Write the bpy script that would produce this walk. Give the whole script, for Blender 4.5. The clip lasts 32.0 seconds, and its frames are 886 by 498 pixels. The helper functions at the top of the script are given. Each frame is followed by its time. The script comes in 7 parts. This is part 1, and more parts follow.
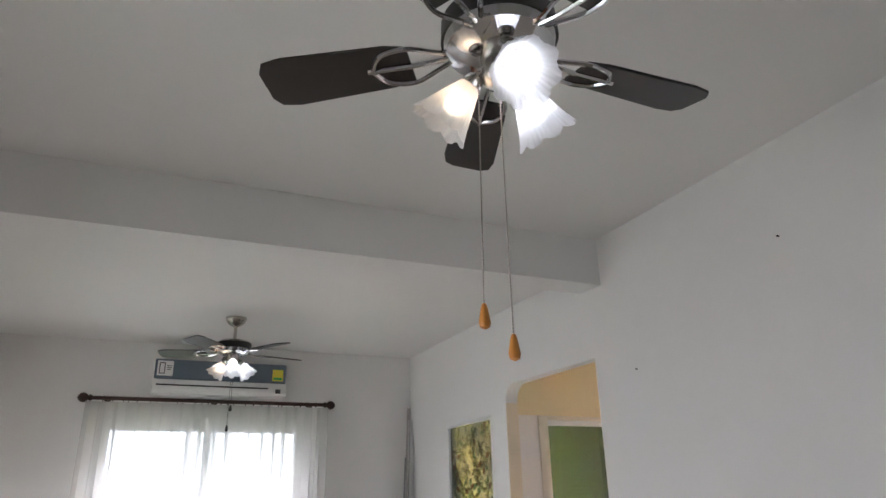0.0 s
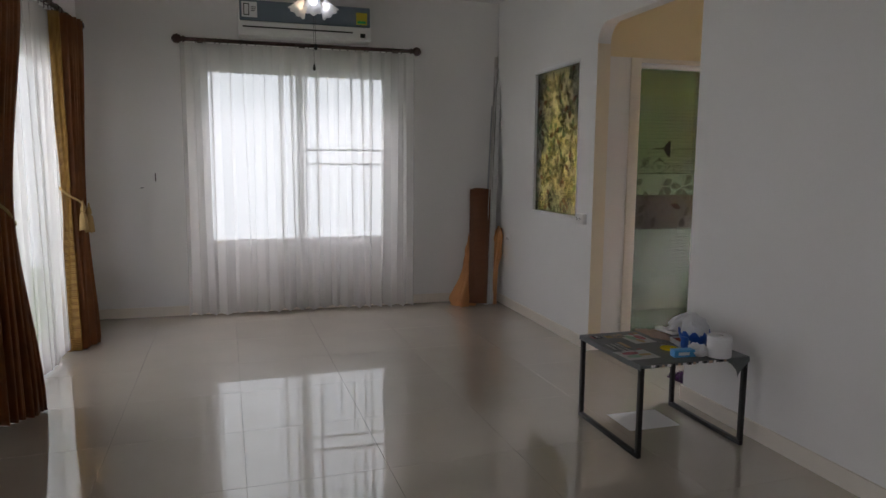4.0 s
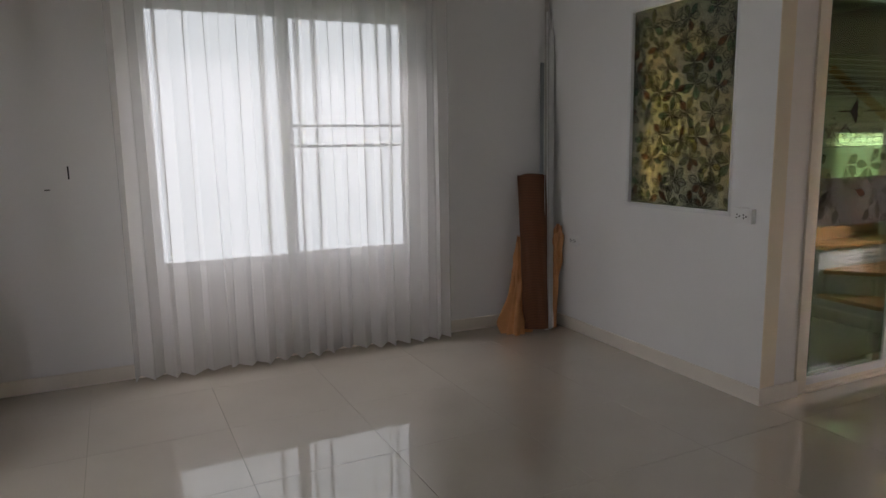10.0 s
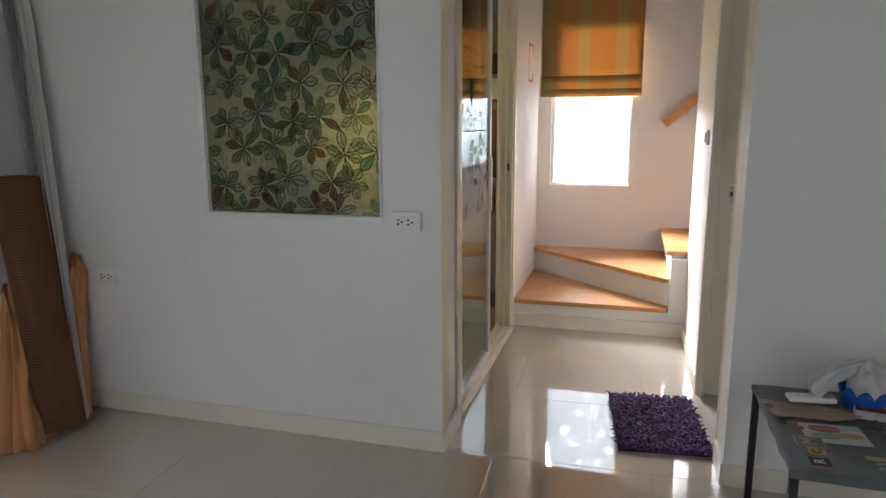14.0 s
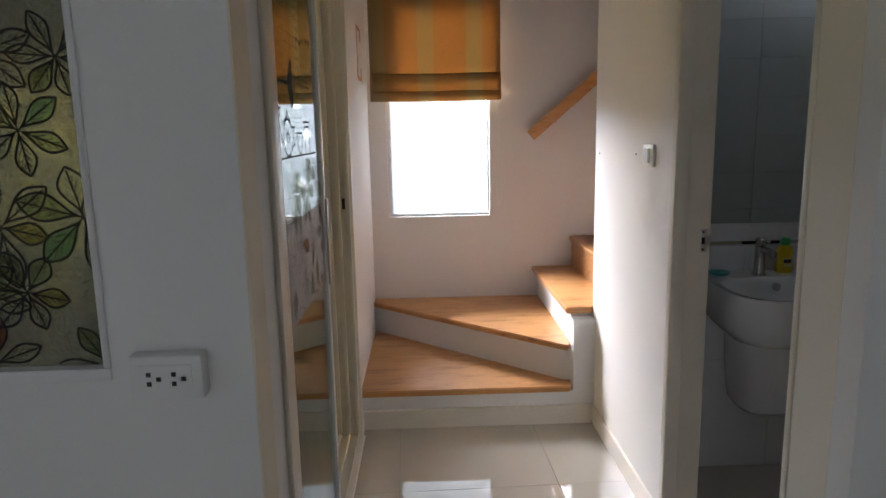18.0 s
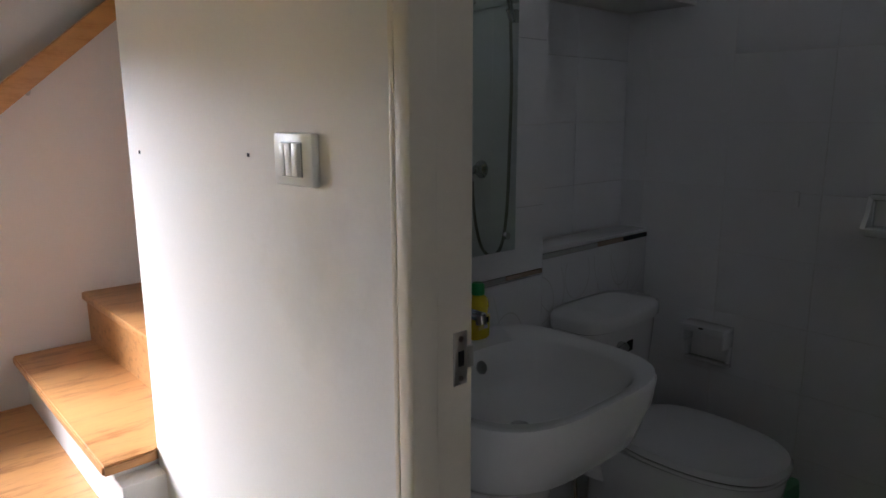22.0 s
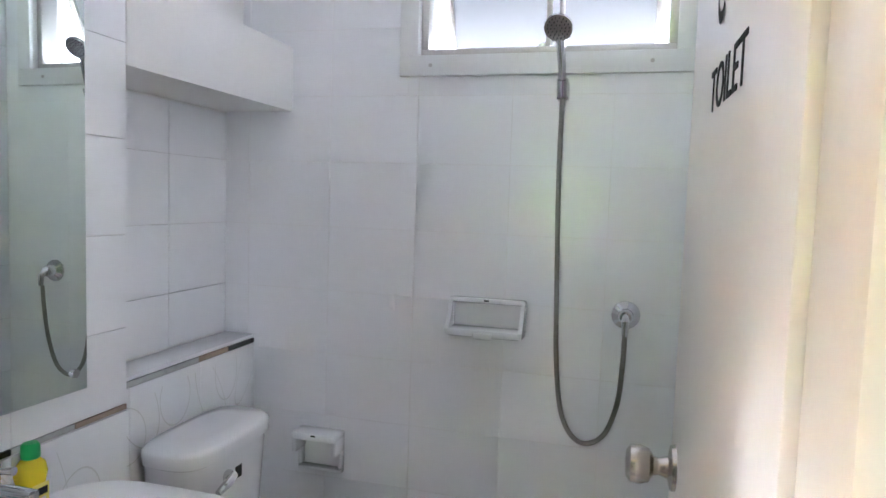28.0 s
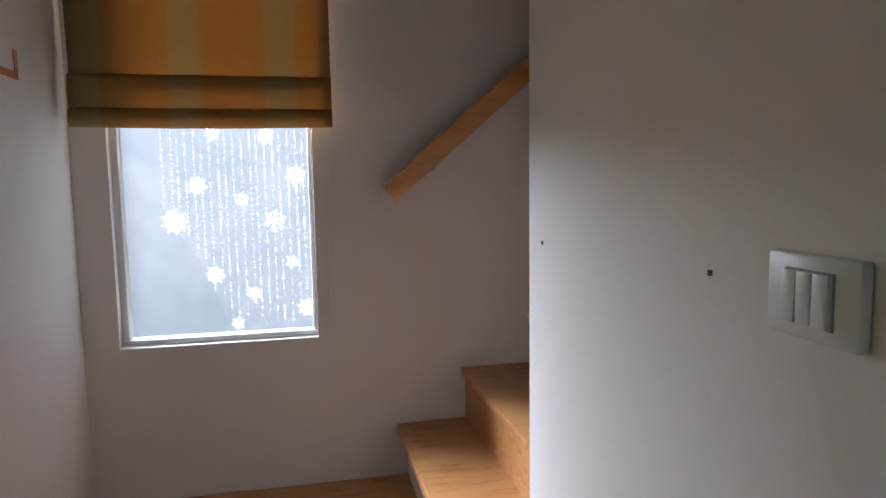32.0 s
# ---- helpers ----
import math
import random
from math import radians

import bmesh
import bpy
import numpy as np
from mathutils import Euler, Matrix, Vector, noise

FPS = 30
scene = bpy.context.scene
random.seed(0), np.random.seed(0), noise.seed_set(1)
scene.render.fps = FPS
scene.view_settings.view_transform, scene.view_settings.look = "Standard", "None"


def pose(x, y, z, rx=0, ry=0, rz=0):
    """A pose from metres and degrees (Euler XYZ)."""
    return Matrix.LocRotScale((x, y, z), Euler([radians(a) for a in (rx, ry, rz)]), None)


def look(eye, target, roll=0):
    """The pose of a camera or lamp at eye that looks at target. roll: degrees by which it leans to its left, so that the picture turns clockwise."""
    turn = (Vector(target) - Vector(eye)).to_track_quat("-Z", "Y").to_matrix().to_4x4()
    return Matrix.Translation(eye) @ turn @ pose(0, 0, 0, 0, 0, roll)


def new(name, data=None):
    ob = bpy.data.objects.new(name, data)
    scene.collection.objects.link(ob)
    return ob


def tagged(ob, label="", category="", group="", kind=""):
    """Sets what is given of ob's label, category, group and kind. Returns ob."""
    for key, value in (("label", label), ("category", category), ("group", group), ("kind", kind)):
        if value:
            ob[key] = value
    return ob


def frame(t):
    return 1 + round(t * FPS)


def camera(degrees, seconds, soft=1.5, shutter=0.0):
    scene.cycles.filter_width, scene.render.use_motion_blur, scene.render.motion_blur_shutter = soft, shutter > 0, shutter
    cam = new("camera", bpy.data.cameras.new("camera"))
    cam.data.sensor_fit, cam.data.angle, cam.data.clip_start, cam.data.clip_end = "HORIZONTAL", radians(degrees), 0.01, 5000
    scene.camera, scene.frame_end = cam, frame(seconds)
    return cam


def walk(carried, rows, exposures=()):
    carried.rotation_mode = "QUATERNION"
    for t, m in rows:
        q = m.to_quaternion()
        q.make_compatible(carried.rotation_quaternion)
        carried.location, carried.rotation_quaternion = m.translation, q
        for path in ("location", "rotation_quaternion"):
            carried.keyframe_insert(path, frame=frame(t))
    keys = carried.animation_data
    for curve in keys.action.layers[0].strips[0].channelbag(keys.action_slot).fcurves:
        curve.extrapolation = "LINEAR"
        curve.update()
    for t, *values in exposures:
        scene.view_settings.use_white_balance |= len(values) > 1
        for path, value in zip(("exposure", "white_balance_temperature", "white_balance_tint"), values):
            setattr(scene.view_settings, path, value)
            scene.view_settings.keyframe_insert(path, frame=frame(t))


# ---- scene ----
cam = camera(67.4, 32.0)
PATH = [
    (0, (0.124, 0.131, 1.552), (0.892, 1.841, 2.248), -1.3),
    (0.5, (0.154, 0.155, 1.543), (0.908, 1.911, 2.136), -1.1),
    (1, (0.129, 0.136, 1.527), (0.864, 1.931, 2.014), -0.7),
    (1.5, (0.112, 0.169, 1.481), (0.824, 2.004, 1.837), -0.4),
    (2, (0.131, 0.177, 1.438), (0.805, 2.046, 1.663), -0.0),
    (2.5, (0.132, 0.189, 1.395), (0.798, 2.071, 1.522), 0.3),
    (3, (0.138, 0.194, 1.386), (0.784, 2.087, 1.404), 0.5),
    (3.5, (0.196, 0.226, 1.366), (0.798, 2.129, 1.247), 0.6),
    (4, (0.212, 0.239, 1.34), (0.767, 2.143, 1.088), 0.4),
    (4.5, (0.205, 0.239, 1.3), (0.728, 2.133, 0.927), 0.6),
    (6.5, (0.024, 0.449, 1.276), (0.295, 2.376, 0.815), 1.1),
    (7, (0.009, 0.674, 1.315), (0.236, 2.618, 0.903), 1.8),
    (7.5, (-0.08, 0.843, 1.334), (0.148, 2.8, 0.989), 0.7),
    (8, (-0.129, 1.149, 1.365), (0.169, 3.097, 1.024), -0.4),
    (8.5, (-0.141, 1.407, 1.357), (0.194, 3.354, 1.045), -1.4),
    (9, (-0.169, 1.677, 1.326), (0.307, 3.595, 1.021), 0.3),
    (9.5, (-0.216, 1.951, 1.345), (0.475, 3.803, 1.041), -1.0),
    (10, (-0.22, 2.232, 1.332), (0.602, 4.029, 1.022), -1.0),
    (10.5, (-0.161, 2.486, 1.331), (0.792, 4.219, 1.037), -0.7),
    (11, (-0.188, 2.725, 1.345), (1.019, 4.284, 1.014), -0.2),
    (11.5, (-0.142, 2.925, 1.352), (1.222, 4.338, 0.976), -1.3),
    (12, (-0.047, 3.132, 1.346), (1.445, 4.409, 0.969), -2.2),
    (12.5, (0.037, 3.305, 1.35), (1.668, 4.412, 1.009), -1.8),
    (13, (0.062, 3.478, 1.351), (1.845, 4.307, 0.987), -0.5),
    (13.5, (0.067, 3.663, 1.355), (1.928, 4.301, 0.991), -1.2),
    (14, (0.125, 3.788, 1.332), (2.015, 4.324, 0.955), -0.3),
    (14.5, (0.198, 3.885, 1.33), (2.115, 4.287, 0.923), -1.0),
    (15, (0.291, 3.944, 1.323), (2.221, 4.235, 0.889), -1.0),
    (15.5, (0.441, 4.059, 1.331), (2.394, 4.216, 0.928), -1.3),
    (17.5, (1.219, 4.159, 1.339), (3.189, 4.202, 0.999), -1.5),
    (18, (1.471, 4.186, 1.344), (3.439, 4.137, 0.993), -1.2),
    (18.5, (1.755, 4.129, 1.321), (3.722, 4.006, 0.982), -1.0),
    (19, (2.001, 4.138, 1.314), (3.965, 3.975, 0.978), 0.4),
    (19.5, (2.243, 4.172, 1.318), (4.203, 3.965, 0.98), -0.3),
    (20, (2.425, 4.146, 1.303), (4.379, 3.929, 0.934), -0.7),
    (20.5, (2.587, 4.052, 1.304), (4.538, 3.779, 0.956), -0.8),
    (21, (2.697, 3.991, 1.296), (4.595, 3.469, 0.943), -0.0),
    (21.5, (2.802, 3.939, 1.304), (4.515, 2.977, 0.926), -0.0),
    (22, (2.869, 3.909, 1.306), (4.319, 2.588, 0.913), -0.2),
    (22.5, (2.886, 3.875, 1.301), (4.184, 2.417, 0.866), -0.1),
    (23, (2.886, 3.844, 1.288), (4.046, 2.287, 0.808), 1.2),
    (23.5, (2.864, 3.825, 1.261), (3.944, 2.238, 0.699), 1.2),
    (24, (2.863, 3.785, 1.217), (3.871, 2.202, 0.527), 2.1),
    (24.5, (2.875, 3.771, 1.185), (3.806, 2.195, 0.381), 2.8),
    (26.5, (2.878, 3.753, 1.229), (3.604, 2.001, 0.593), 2.6),
    (27, (2.879, 3.739, 1.293), (3.512, 1.9, 0.828), 2.6),
    (27.5, (2.909, 3.754, 1.348), (3.462, 1.852, 1.074), 2.2),
    (28, (2.919, 3.758, 1.386), (3.446, 1.834, 1.237), 1.9),
    (28.5, (2.917, 3.767, 1.408), (3.476, 1.848, 1.336), 1.4),
    (29, (2.884, 3.743, 1.403), (3.668, 1.905, 1.312), -0.7),
    (29.5, (2.828, 3.694, 1.383), (3.993, 2.073, 1.26), -0.5),
    (30, (2.821, 3.683, 1.385), (4.244, 2.288, 1.21), -0.8),
    (30.5, (2.823, 3.682, 1.376), (4.403, 2.474, 1.165), 0.2),
    (31, (2.904, 3.713, 1.366), (4.592, 2.663, 1.152), 0.5),
    (31.5, (3.062, 3.777, 1.363), (4.886, 2.98, 1.163), 0.1),
    (32, (3.220, 3.855, 1.352), (5.163, 3.435, 1.139), -0.85),
]
# stops, and a white balance that leans to the shade's blue indoors
EXPOSE = [(0, 1.65, 6200, 18), (1.5, 1.12, 6300, 20), (3, 0.52, 6400, 18), (4, 0.55, 6400, 18), (6.5, 0.85, 6350, 18), (7, 0.85, 6350, 17), (8, 0.6, 6350, 18), (10, 0.35, 6500, 18), (11, 0.25, 6600, 18), (12, 1.2, 6400, 16), (13, 1.22, 6350, 14),
          (14, 0.85, 6150, 13), (15, 0.7, 5850, 12), (18, 0.1, 6000, 14), (20, -0.45, 6000, 14), (21, -0.6, 5950, 14), (22, 0.1, 5900, 14), (23, 0.85, 6000, 13), (24, 1.75, 6000, 14), (26.5, 3.05, 5750, 16), (28, 3.2, 5800, 16), (29, 2.98, 5850, 17),
          (30, 2.85, 6000, 17), (31, 1.35, 5600, 14), (31.5, 0.1, 5700, 13), (32, -0.85, 5650, 13)]
walk(cam, [(t, look(eye, target, roll)) for t, eye, target, roll in PATH], EXPOSE)

# ---- world and large lights ----
world = bpy.data.worlds.new("world")
scene.world = world
world.use_nodes = True
wn = world.node_tree
sky = wn.nodes.new("ShaderNodeTexSky")
sky.sky_type = "NISHITA"
sky.sun_disc = False
sky.sun_elevation, sky.sun_rotation = radians(59), radians(180)
wn.nodes["Background"].inputs["Strength"].default_value = 0.15
wn.links.new(sky.outputs["Color"], wn.nodes["Background"].inputs["Color"])
sun = new("sun", bpy.data.lights.new("sun", "SUN"))
sun.data.energy, sun.data.angle, sun.data.color = 4.5, radians(1.0), (1.0, 0.95, 0.88)
sun.matrix_world = look((0, -12, 20), (0, 0, 0))


def window_light(name, place, toward, width, height, watts, colour):
    lamp = new(name, bpy.data.lights.new(name, "AREA"))
    lamp.data.shape, lamp.data.size, lamp.data.size_y = "RECTANGLE", width, height
    lamp.data.energy, lamp.data.color = watts, colour
    lamp.matrix_world = look(place, toward)
    return lamp


DAY = (1.0, 0.97, 0.985)
window_light("skylight_garden_window", (0.67, 7.45, 3.85), (0.67, 5.6, 0.8), 1.8, 0.9, 100, DAY)
window_light("skylight_sliding_door", (-2.2, 4.95, 1.6), (0.6, 4.95, 1.2), 2.4, 2.2, 33, DAY)
window_light("skylight_front_door", (-2.2, 1.55, 1.6), (0.6, 1.55, 1.2), 3.0, 2.3, 44, DAY)
window_light("skylight_stair_window", (6.95, 5.2, 2.2), (4.7, 3.75, 0.9), 1.4, 1.2, 640, (0.97, 0.97, 1.0))
window_light("skylight_bath_window", (3.19, 1.00, 1.70), (3.25, 2.5, 2.18), 1.1, 0.5, 13, (0.945, 0.96, 1.0))
window_light("skylight_kitchen", (3.75, 7.62, 1.4), (3.4, 4.5, 1.2), 0.9, 1.1, 85, (1.0, 0.90, 0.64))
window_light("skylight_kitchen_side", (6.4, 5.9, 2.3), (4.0, 5.5, 0.6), 0.5, 0.4, 5, (1.0, 0.97, 0.85))


# ---- materials ----
def nodes_of(name):
    m = bpy.data.materials.new(name)
    m.use_nodes = True
    nt = m.node_tree
    return m, nt, nt.nodes["Principled BSDF"]


def link(nt, a, b):
    nt.links.new(a, b)


def coords(nt, kind="Object", scale=(1, 1, 1)):
    tc = nt.nodes.new("ShaderNodeTexCoord")
    mp = nt.nodes.new("ShaderNodeMapping")
    mp.inputs["Scale"].default_value = scale
    link(nt, tc.outputs[kind], mp.inputs["Vector"])
    return mp.outputs["Vector"]


def noise_of(nt, vec, scale, detail=4, rough=0.55):
    n = nt.nodes.new("ShaderNodeTexNoise")
    n.inputs["Scale"].default_value, n.inputs["Detail"].default_value, n.inputs["Roughness"].default_value = scale, detail, rough
    link(nt, vec, n.inputs["Vector"])
    return n.outputs["Fac"]


def ramp(nt, fac, stops):
    r = nt.nodes.new("ShaderNodeValToRGB")
    while len(r.color_ramp.elements) < len(stops):
        r.color_ramp.elements.new(0.5)
    for e, (p, c) in zip(r.color_ramp.elements, stops):
        e.position, e.color = p, (*c, 1)
    link(nt, fac, r.inputs["Fac"])
    return r.outputs["Color"]


def bump(nt, bsdf, fac, strength=0.1, distance=0.01):
    b = nt.nodes.new("ShaderNodeBump")
    b.inputs["Strength"].default_value, b.inputs["Distance"].default_value = strength, distance
    link(nt, fac, b.inputs["Height"])
    link(nt, b.outputs["Normal"], bsdf.inputs["Normal"])


def shade(c, k):
    return tuple(min(1.0, v * k) for v in c)


def surface(name, colour, rough=0.5, metal=0.0, vary=0.06, grain=60.0, stain=2.0, relief=0.05, coat=0.0):
    """Colour that varies at two scales, with fine relief."""
    m, nt, b = nodes_of(name)
    v = coords(nt)
    big, fine = noise_of(nt, v, stain, 3), noise_of(nt, v, grain, 5)
    mix = nt.nodes.new("ShaderNodeMath")
    mix.operation = "MULTIPLY_ADD"
    mix.inputs[1].default_value = 0.35
    link(nt, fine, mix.inputs[0])
    half = nt.nodes.new("ShaderNodeMath")
    half.operation = "MULTIPLY"
    half.inputs[1].default_value = 0.65
    link(nt, big, half.inputs[0])
    link(nt, half.outputs[0], mix.inputs[2])
    link(nt, ramp(nt, mix.outputs[0], [(0.3, shade(colour, 1 - vary)), (0.7, shade(colour, 1 + vary))]), b.inputs["Base Color"])
    b.inputs["Roughness"].default_value, b.inputs["Metallic"].default_value = rough, metal
    b.inputs["Coat Weight"].default_value = coat
    if relief:
        bump(nt, b, fine, relief, 0.004)
    return m


def wood(name, dark, light, axis_scale=(1.5, 14, 14), rough=0.35):
    m, nt, b = nodes_of(name)
    v = coords(nt, "Object", axis_scale)
    n = noise_of(nt, v, 3.0, 6, 0.6)
    fine = noise_of(nt, v, 22.0, 4)
    add = nt.nodes.new("ShaderNodeMath")
    add.operation = "MULTIPLY_ADD"
    add.inputs[1].default_value = 0.3
    link(nt, fine, add.inputs[0])
    link(nt, n, add.inputs[2])
    link(nt, ramp(nt, add.outputs[0], [(0.45, dark), (0.62, shade(light, 0.93)), (0.8, light)]), b.inputs["Base Color"])
    b.inputs["Roughness"].default_value = rough
    bump(nt, b, fine, 0.06, 0.003)
    return m


def edge_gloss(nt, base=0.075):
    """How much a thin pane mirrors: little straight on, more at a slant, the same from both sides."""
    lw = nt.nodes.new("ShaderNodeLayerWeight")
    lw.inputs["Blend"].default_value = 0.5
    p, q = nt.nodes.new("ShaderNodeMath"), nt.nodes.new("ShaderNodeMath")
    p.operation, q.operation = "POWER", "MULTIPLY_ADD"
    link(nt, lw.outputs["Facing"], p.inputs[0])
    p.inputs[1].default_value = 4.2
    link(nt, p.outputs[0], q.inputs[0])
    q.inputs[1].default_value, q.inputs[2].default_value = 1 - base, base
    return q.outputs[0]


def glass(name, colour=(1, 1, 1), rough=0.0):
    """A thin pane: mostly clear, with a mirror gloss at its surface."""
    m, nt, b = nodes_of(name)
    nt.nodes.remove(b)
    clear = nt.nodes.new("ShaderNodeBsdfTransparent")
    clear.inputs["Color"].default_value = (*colour, 1)
    gloss = nt.nodes.new("ShaderNodeBsdfGlossy")
    gloss.inputs["Roughness"].default_value = rough
    mix = nt.nodes.new("ShaderNodeMixShader")
    link(nt, edge_gloss(nt), mix.inputs["Fac"])
    link(nt, clear.outputs[0], mix.inputs[1])
    link(nt, gloss.outputs[0], mix.inputs[2])
    link(nt, mix.outputs[0], nt.nodes["Material Output"].inputs["Surface"])
    return m


def cloth_sheer(name, colour, clear):
    m, nt, b = nodes_of(name)
    nt.nodes.remove(b)
    v = coords(nt)
    weave = noise_of(nt, v, 900, 2)
    tint = ramp(nt, weave, [(0.3, shade(colour, 0.9)), (0.7, colour)])
    t1, t2, t3 = (nt.nodes.new("ShaderNodeBsdf" + k) for k in ("Translucent", "Diffuse", "Transparent"))
    link(nt, tint, t1.inputs["Color"])
    link(nt, tint, t2.inputs["Color"])
    a, c = nt.nodes.new("ShaderNodeMixShader"), nt.nodes.new("ShaderNodeMixShader")
    a.inputs["Fac"].default_value, c.inputs["Fac"].default_value = 0.5, clear
    link(nt, t1.outputs[0], a.inputs[1])
    link(nt, t2.outputs[0], a.inputs[2])
    link(nt, a.outputs[0], c.inputs[1])
    link(nt, t3.outputs[0], c.inputs[2])
    link(nt, c.outputs[0], nt.nodes["Material Output"].inputs["Surface"])
    return m


def glow(name, colour, strength, body=1.0):
    m, nt, b = nodes_of(name)
    b.inputs["Base Color"].default_value = (*shade(colour, body), 1)
    b.inputs["Emission Color"].default_value = (*colour, 1)
    b.inputs["Emission Strength"].default_value = strength
    return m


def polished_tile(name, colour, dull=0.0, odd=0.25, spread=1.0):
    """Porcelain: polished, a little cloudy, each piece its own shade."""
    m, nt, b = nodes_of(name)
    v = coords(nt)
    info = nt.nodes.new("ShaderNodeObjectInfo")
    cloud, fleck = noise_of(nt, v, 3.0, 4), noise_of(nt, v, 160, 2)
    s = nt.nodes.new("ShaderNodeMath")
    s.operation = "MULTIPLY_ADD"
    s.inputs[1].default_value = odd
    link(nt, info.outputs["Random"], s.inputs[0])
    s2 = nt.nodes.new("ShaderNodeMath")
    s2.operation = "MULTIPLY_ADD"
    s2.inputs[1].default_value = 0.55
    link(nt, cloud, s2.inputs[0])
    s3 = nt.nodes.new("ShaderNodeMath")
    s3.operation = "MULTIPLY"
    s3.inputs[1].default_value = 0.2
    link(nt, fleck, s3.inputs[0])
    link(nt, s3.outputs[0], s2.inputs[2])
    link(nt, s2.outputs[0], s.inputs[2])
    link(nt, ramp(nt, s.outputs[0], [(0.2, shade(colour, 1 - 0.1 * spread)), (0.8, shade(colour, 1 + 0.05 * spread))]), b.inputs["Base Color"])
    b.inputs["Roughness"].default_value = 0.045
    b.inputs["Coat Weight"].default_value, b.inputs["Coat Roughness"].default_value, b.inputs["Coat IOR"].default_value = 0.0 if dull else 0.7, 0.012, 1.9
    b.inputs["IOR"].default_value = 1.55 if dull else 1.9
    if dull:
        b.inputs["Roughness"].default_value = dull
    else:
        link(nt, ramp(nt, noise_of(nt, v, 5, 4), [(0.40, (0.008,) * 3), (0.80, (0.028,) * 3)]), b.inputs["Roughness"])
    return m


PAINT = surface("white_wall_paint", (0.80, 0.79, 0.77), 0.55, vary=0.03, grain=140, stain=1.3, relief=0.05)
CREAM = surface("cream_wall_paint", (0.74, 0.71, 0.62), 0.5, vary=0.03, grain=140, stain=1.3, relief=0.05)
HALLPAINT = surface("warm_white_paint", (0.80, 0.765, 0.72), 0.65, vary=0.03, grain=140, stain=1.3, relief=0.05)
HALLCREAM = surface("butter_cream_paint", (0.82, 0.69, 0.43), 0.6, vary=0.03, grain=140, stain=1.3, relief=0.05)
CEILPAINT = surface("ceiling_paint", (0.80, 0.79, 0.77), 0.7, vary=0.02, grain=120, stain=0.9, relief=0.04)
SKIRT = surface("cream_skirting_paint", (0.78, 0.72, 0.63), 0.35, vary=0.04, grain=90, stain=4, relief=0.03)
TILE = polished_tile("polished_floor_tile", (0.50, 0.445, 0.372), 0.0, 0.10)
GROUT = surface("floor_grout", (0.22, 0.185, 0.15), 0.9, vary=0.2)
FRAME = surface("white_aluminium_frame", (0.76, 0.76, 0.75), 0.35, vary=0.04, relief=0.02)
GREYFRAME = surface("grey_aluminium_frame", (0.34, 0.36, 0.38), 0.35, metal=0.5, vary=0.05, relief=0.02)
TREAD = wood("oak_tread", (0.37, 0.155, 0.045), (0.62, 0.31, 0.11), (9, 1.6, 14))
GLASS = glass("clear_glass", (0.96, 0.98, 0.97))
SHEER = cloth_sheer("white_sheer", (0.93, 0.92, 0.90), 0.46)
OUTWALL = surface("outside_render", (0.70, 0.71, 0.70), 0.8, vary=0.08, stain=0.8)
GRASS = surface("lawn", (0.07, 0.11, 0.035), 0.9, vary=0.4, grain=30)


# ---- mesh helpers ----
def box(bm, x0, y0, z0, x1, y1, z1, bevel=0.0, segments=2):
    made = bmesh.ops.create_cube(bm, size=1)["verts"]
    for v in made:
        v.co = Vector(((x0 + x1) / 2 + v.co.x * (x1 - x0), (y0 + y1) / 2 + v.co.y * (y1 - y0), (z0 + z1) / 2 + v.co.z * (z1 - z0)))
    if bevel:
        edges = list({e for v in made for e in v.link_edges})
        bmesh.ops.bevel(bm, geom=edges, offset=bevel, segments=segments, affect="EDGES", profile=0.5)
    return bm


def boxed(*a, **k):
    return box(bmesh.new(), *a, **k)


def tube(bm, a, b, r0, r1=None, n=16):
    a, b = Vector(a), Vector(b)
    m = Matrix.Translation((a + b) / 2) @ (b - a).to_track_quat("Z", "Y").to_matrix().to_4x4()
    bmesh.ops.create_cone(bm, cap_ends=True, segments=n, radius1=r0, radius2=r0 if r1 is None else r1, depth=(b - a).length, matrix=m)
    return bm


def lathe(bm, profile, centre=(0, 0, 0), n=28, m=None):
    """Spin (radius, height) pairs about z."""
    m = m or Matrix.Translation(centre)
    rings = []
    for r, z in profile:
        rings.append([bm.verts.new(m @ Vector((max(r, 1e-4) * math.cos(2 * math.pi * i / n), max(r, 1e-4) * math.sin(2 * math.pi * i / n), z))) for i in range(n)])
    for p, q in zip(rings, rings[1:]):
        for i in range(n):
            bm.faces.new((p[i], p[(i + 1) % n], q[(i + 1) % n], q[i]))
    bm.faces.new(rings[0][::-1])
    bm.faces.new(rings[-1])
    return bm


def prism(bm, outline, z0, z1):
    """An upright solid over a plan outline."""
    low = [bm.verts.new((x, y, z0)) for x, y in outline]
    top = [bm.verts.new((x, y, z1)) for x, y in outline]
    bm.faces.new(low[::-1])
    bm.faces.new(top)
    for i in range(len(outline)):
        j = (i + 1) % len(outline)
        bm.faces.new((low[i], low[j], top[j], top[i]))
    return bm


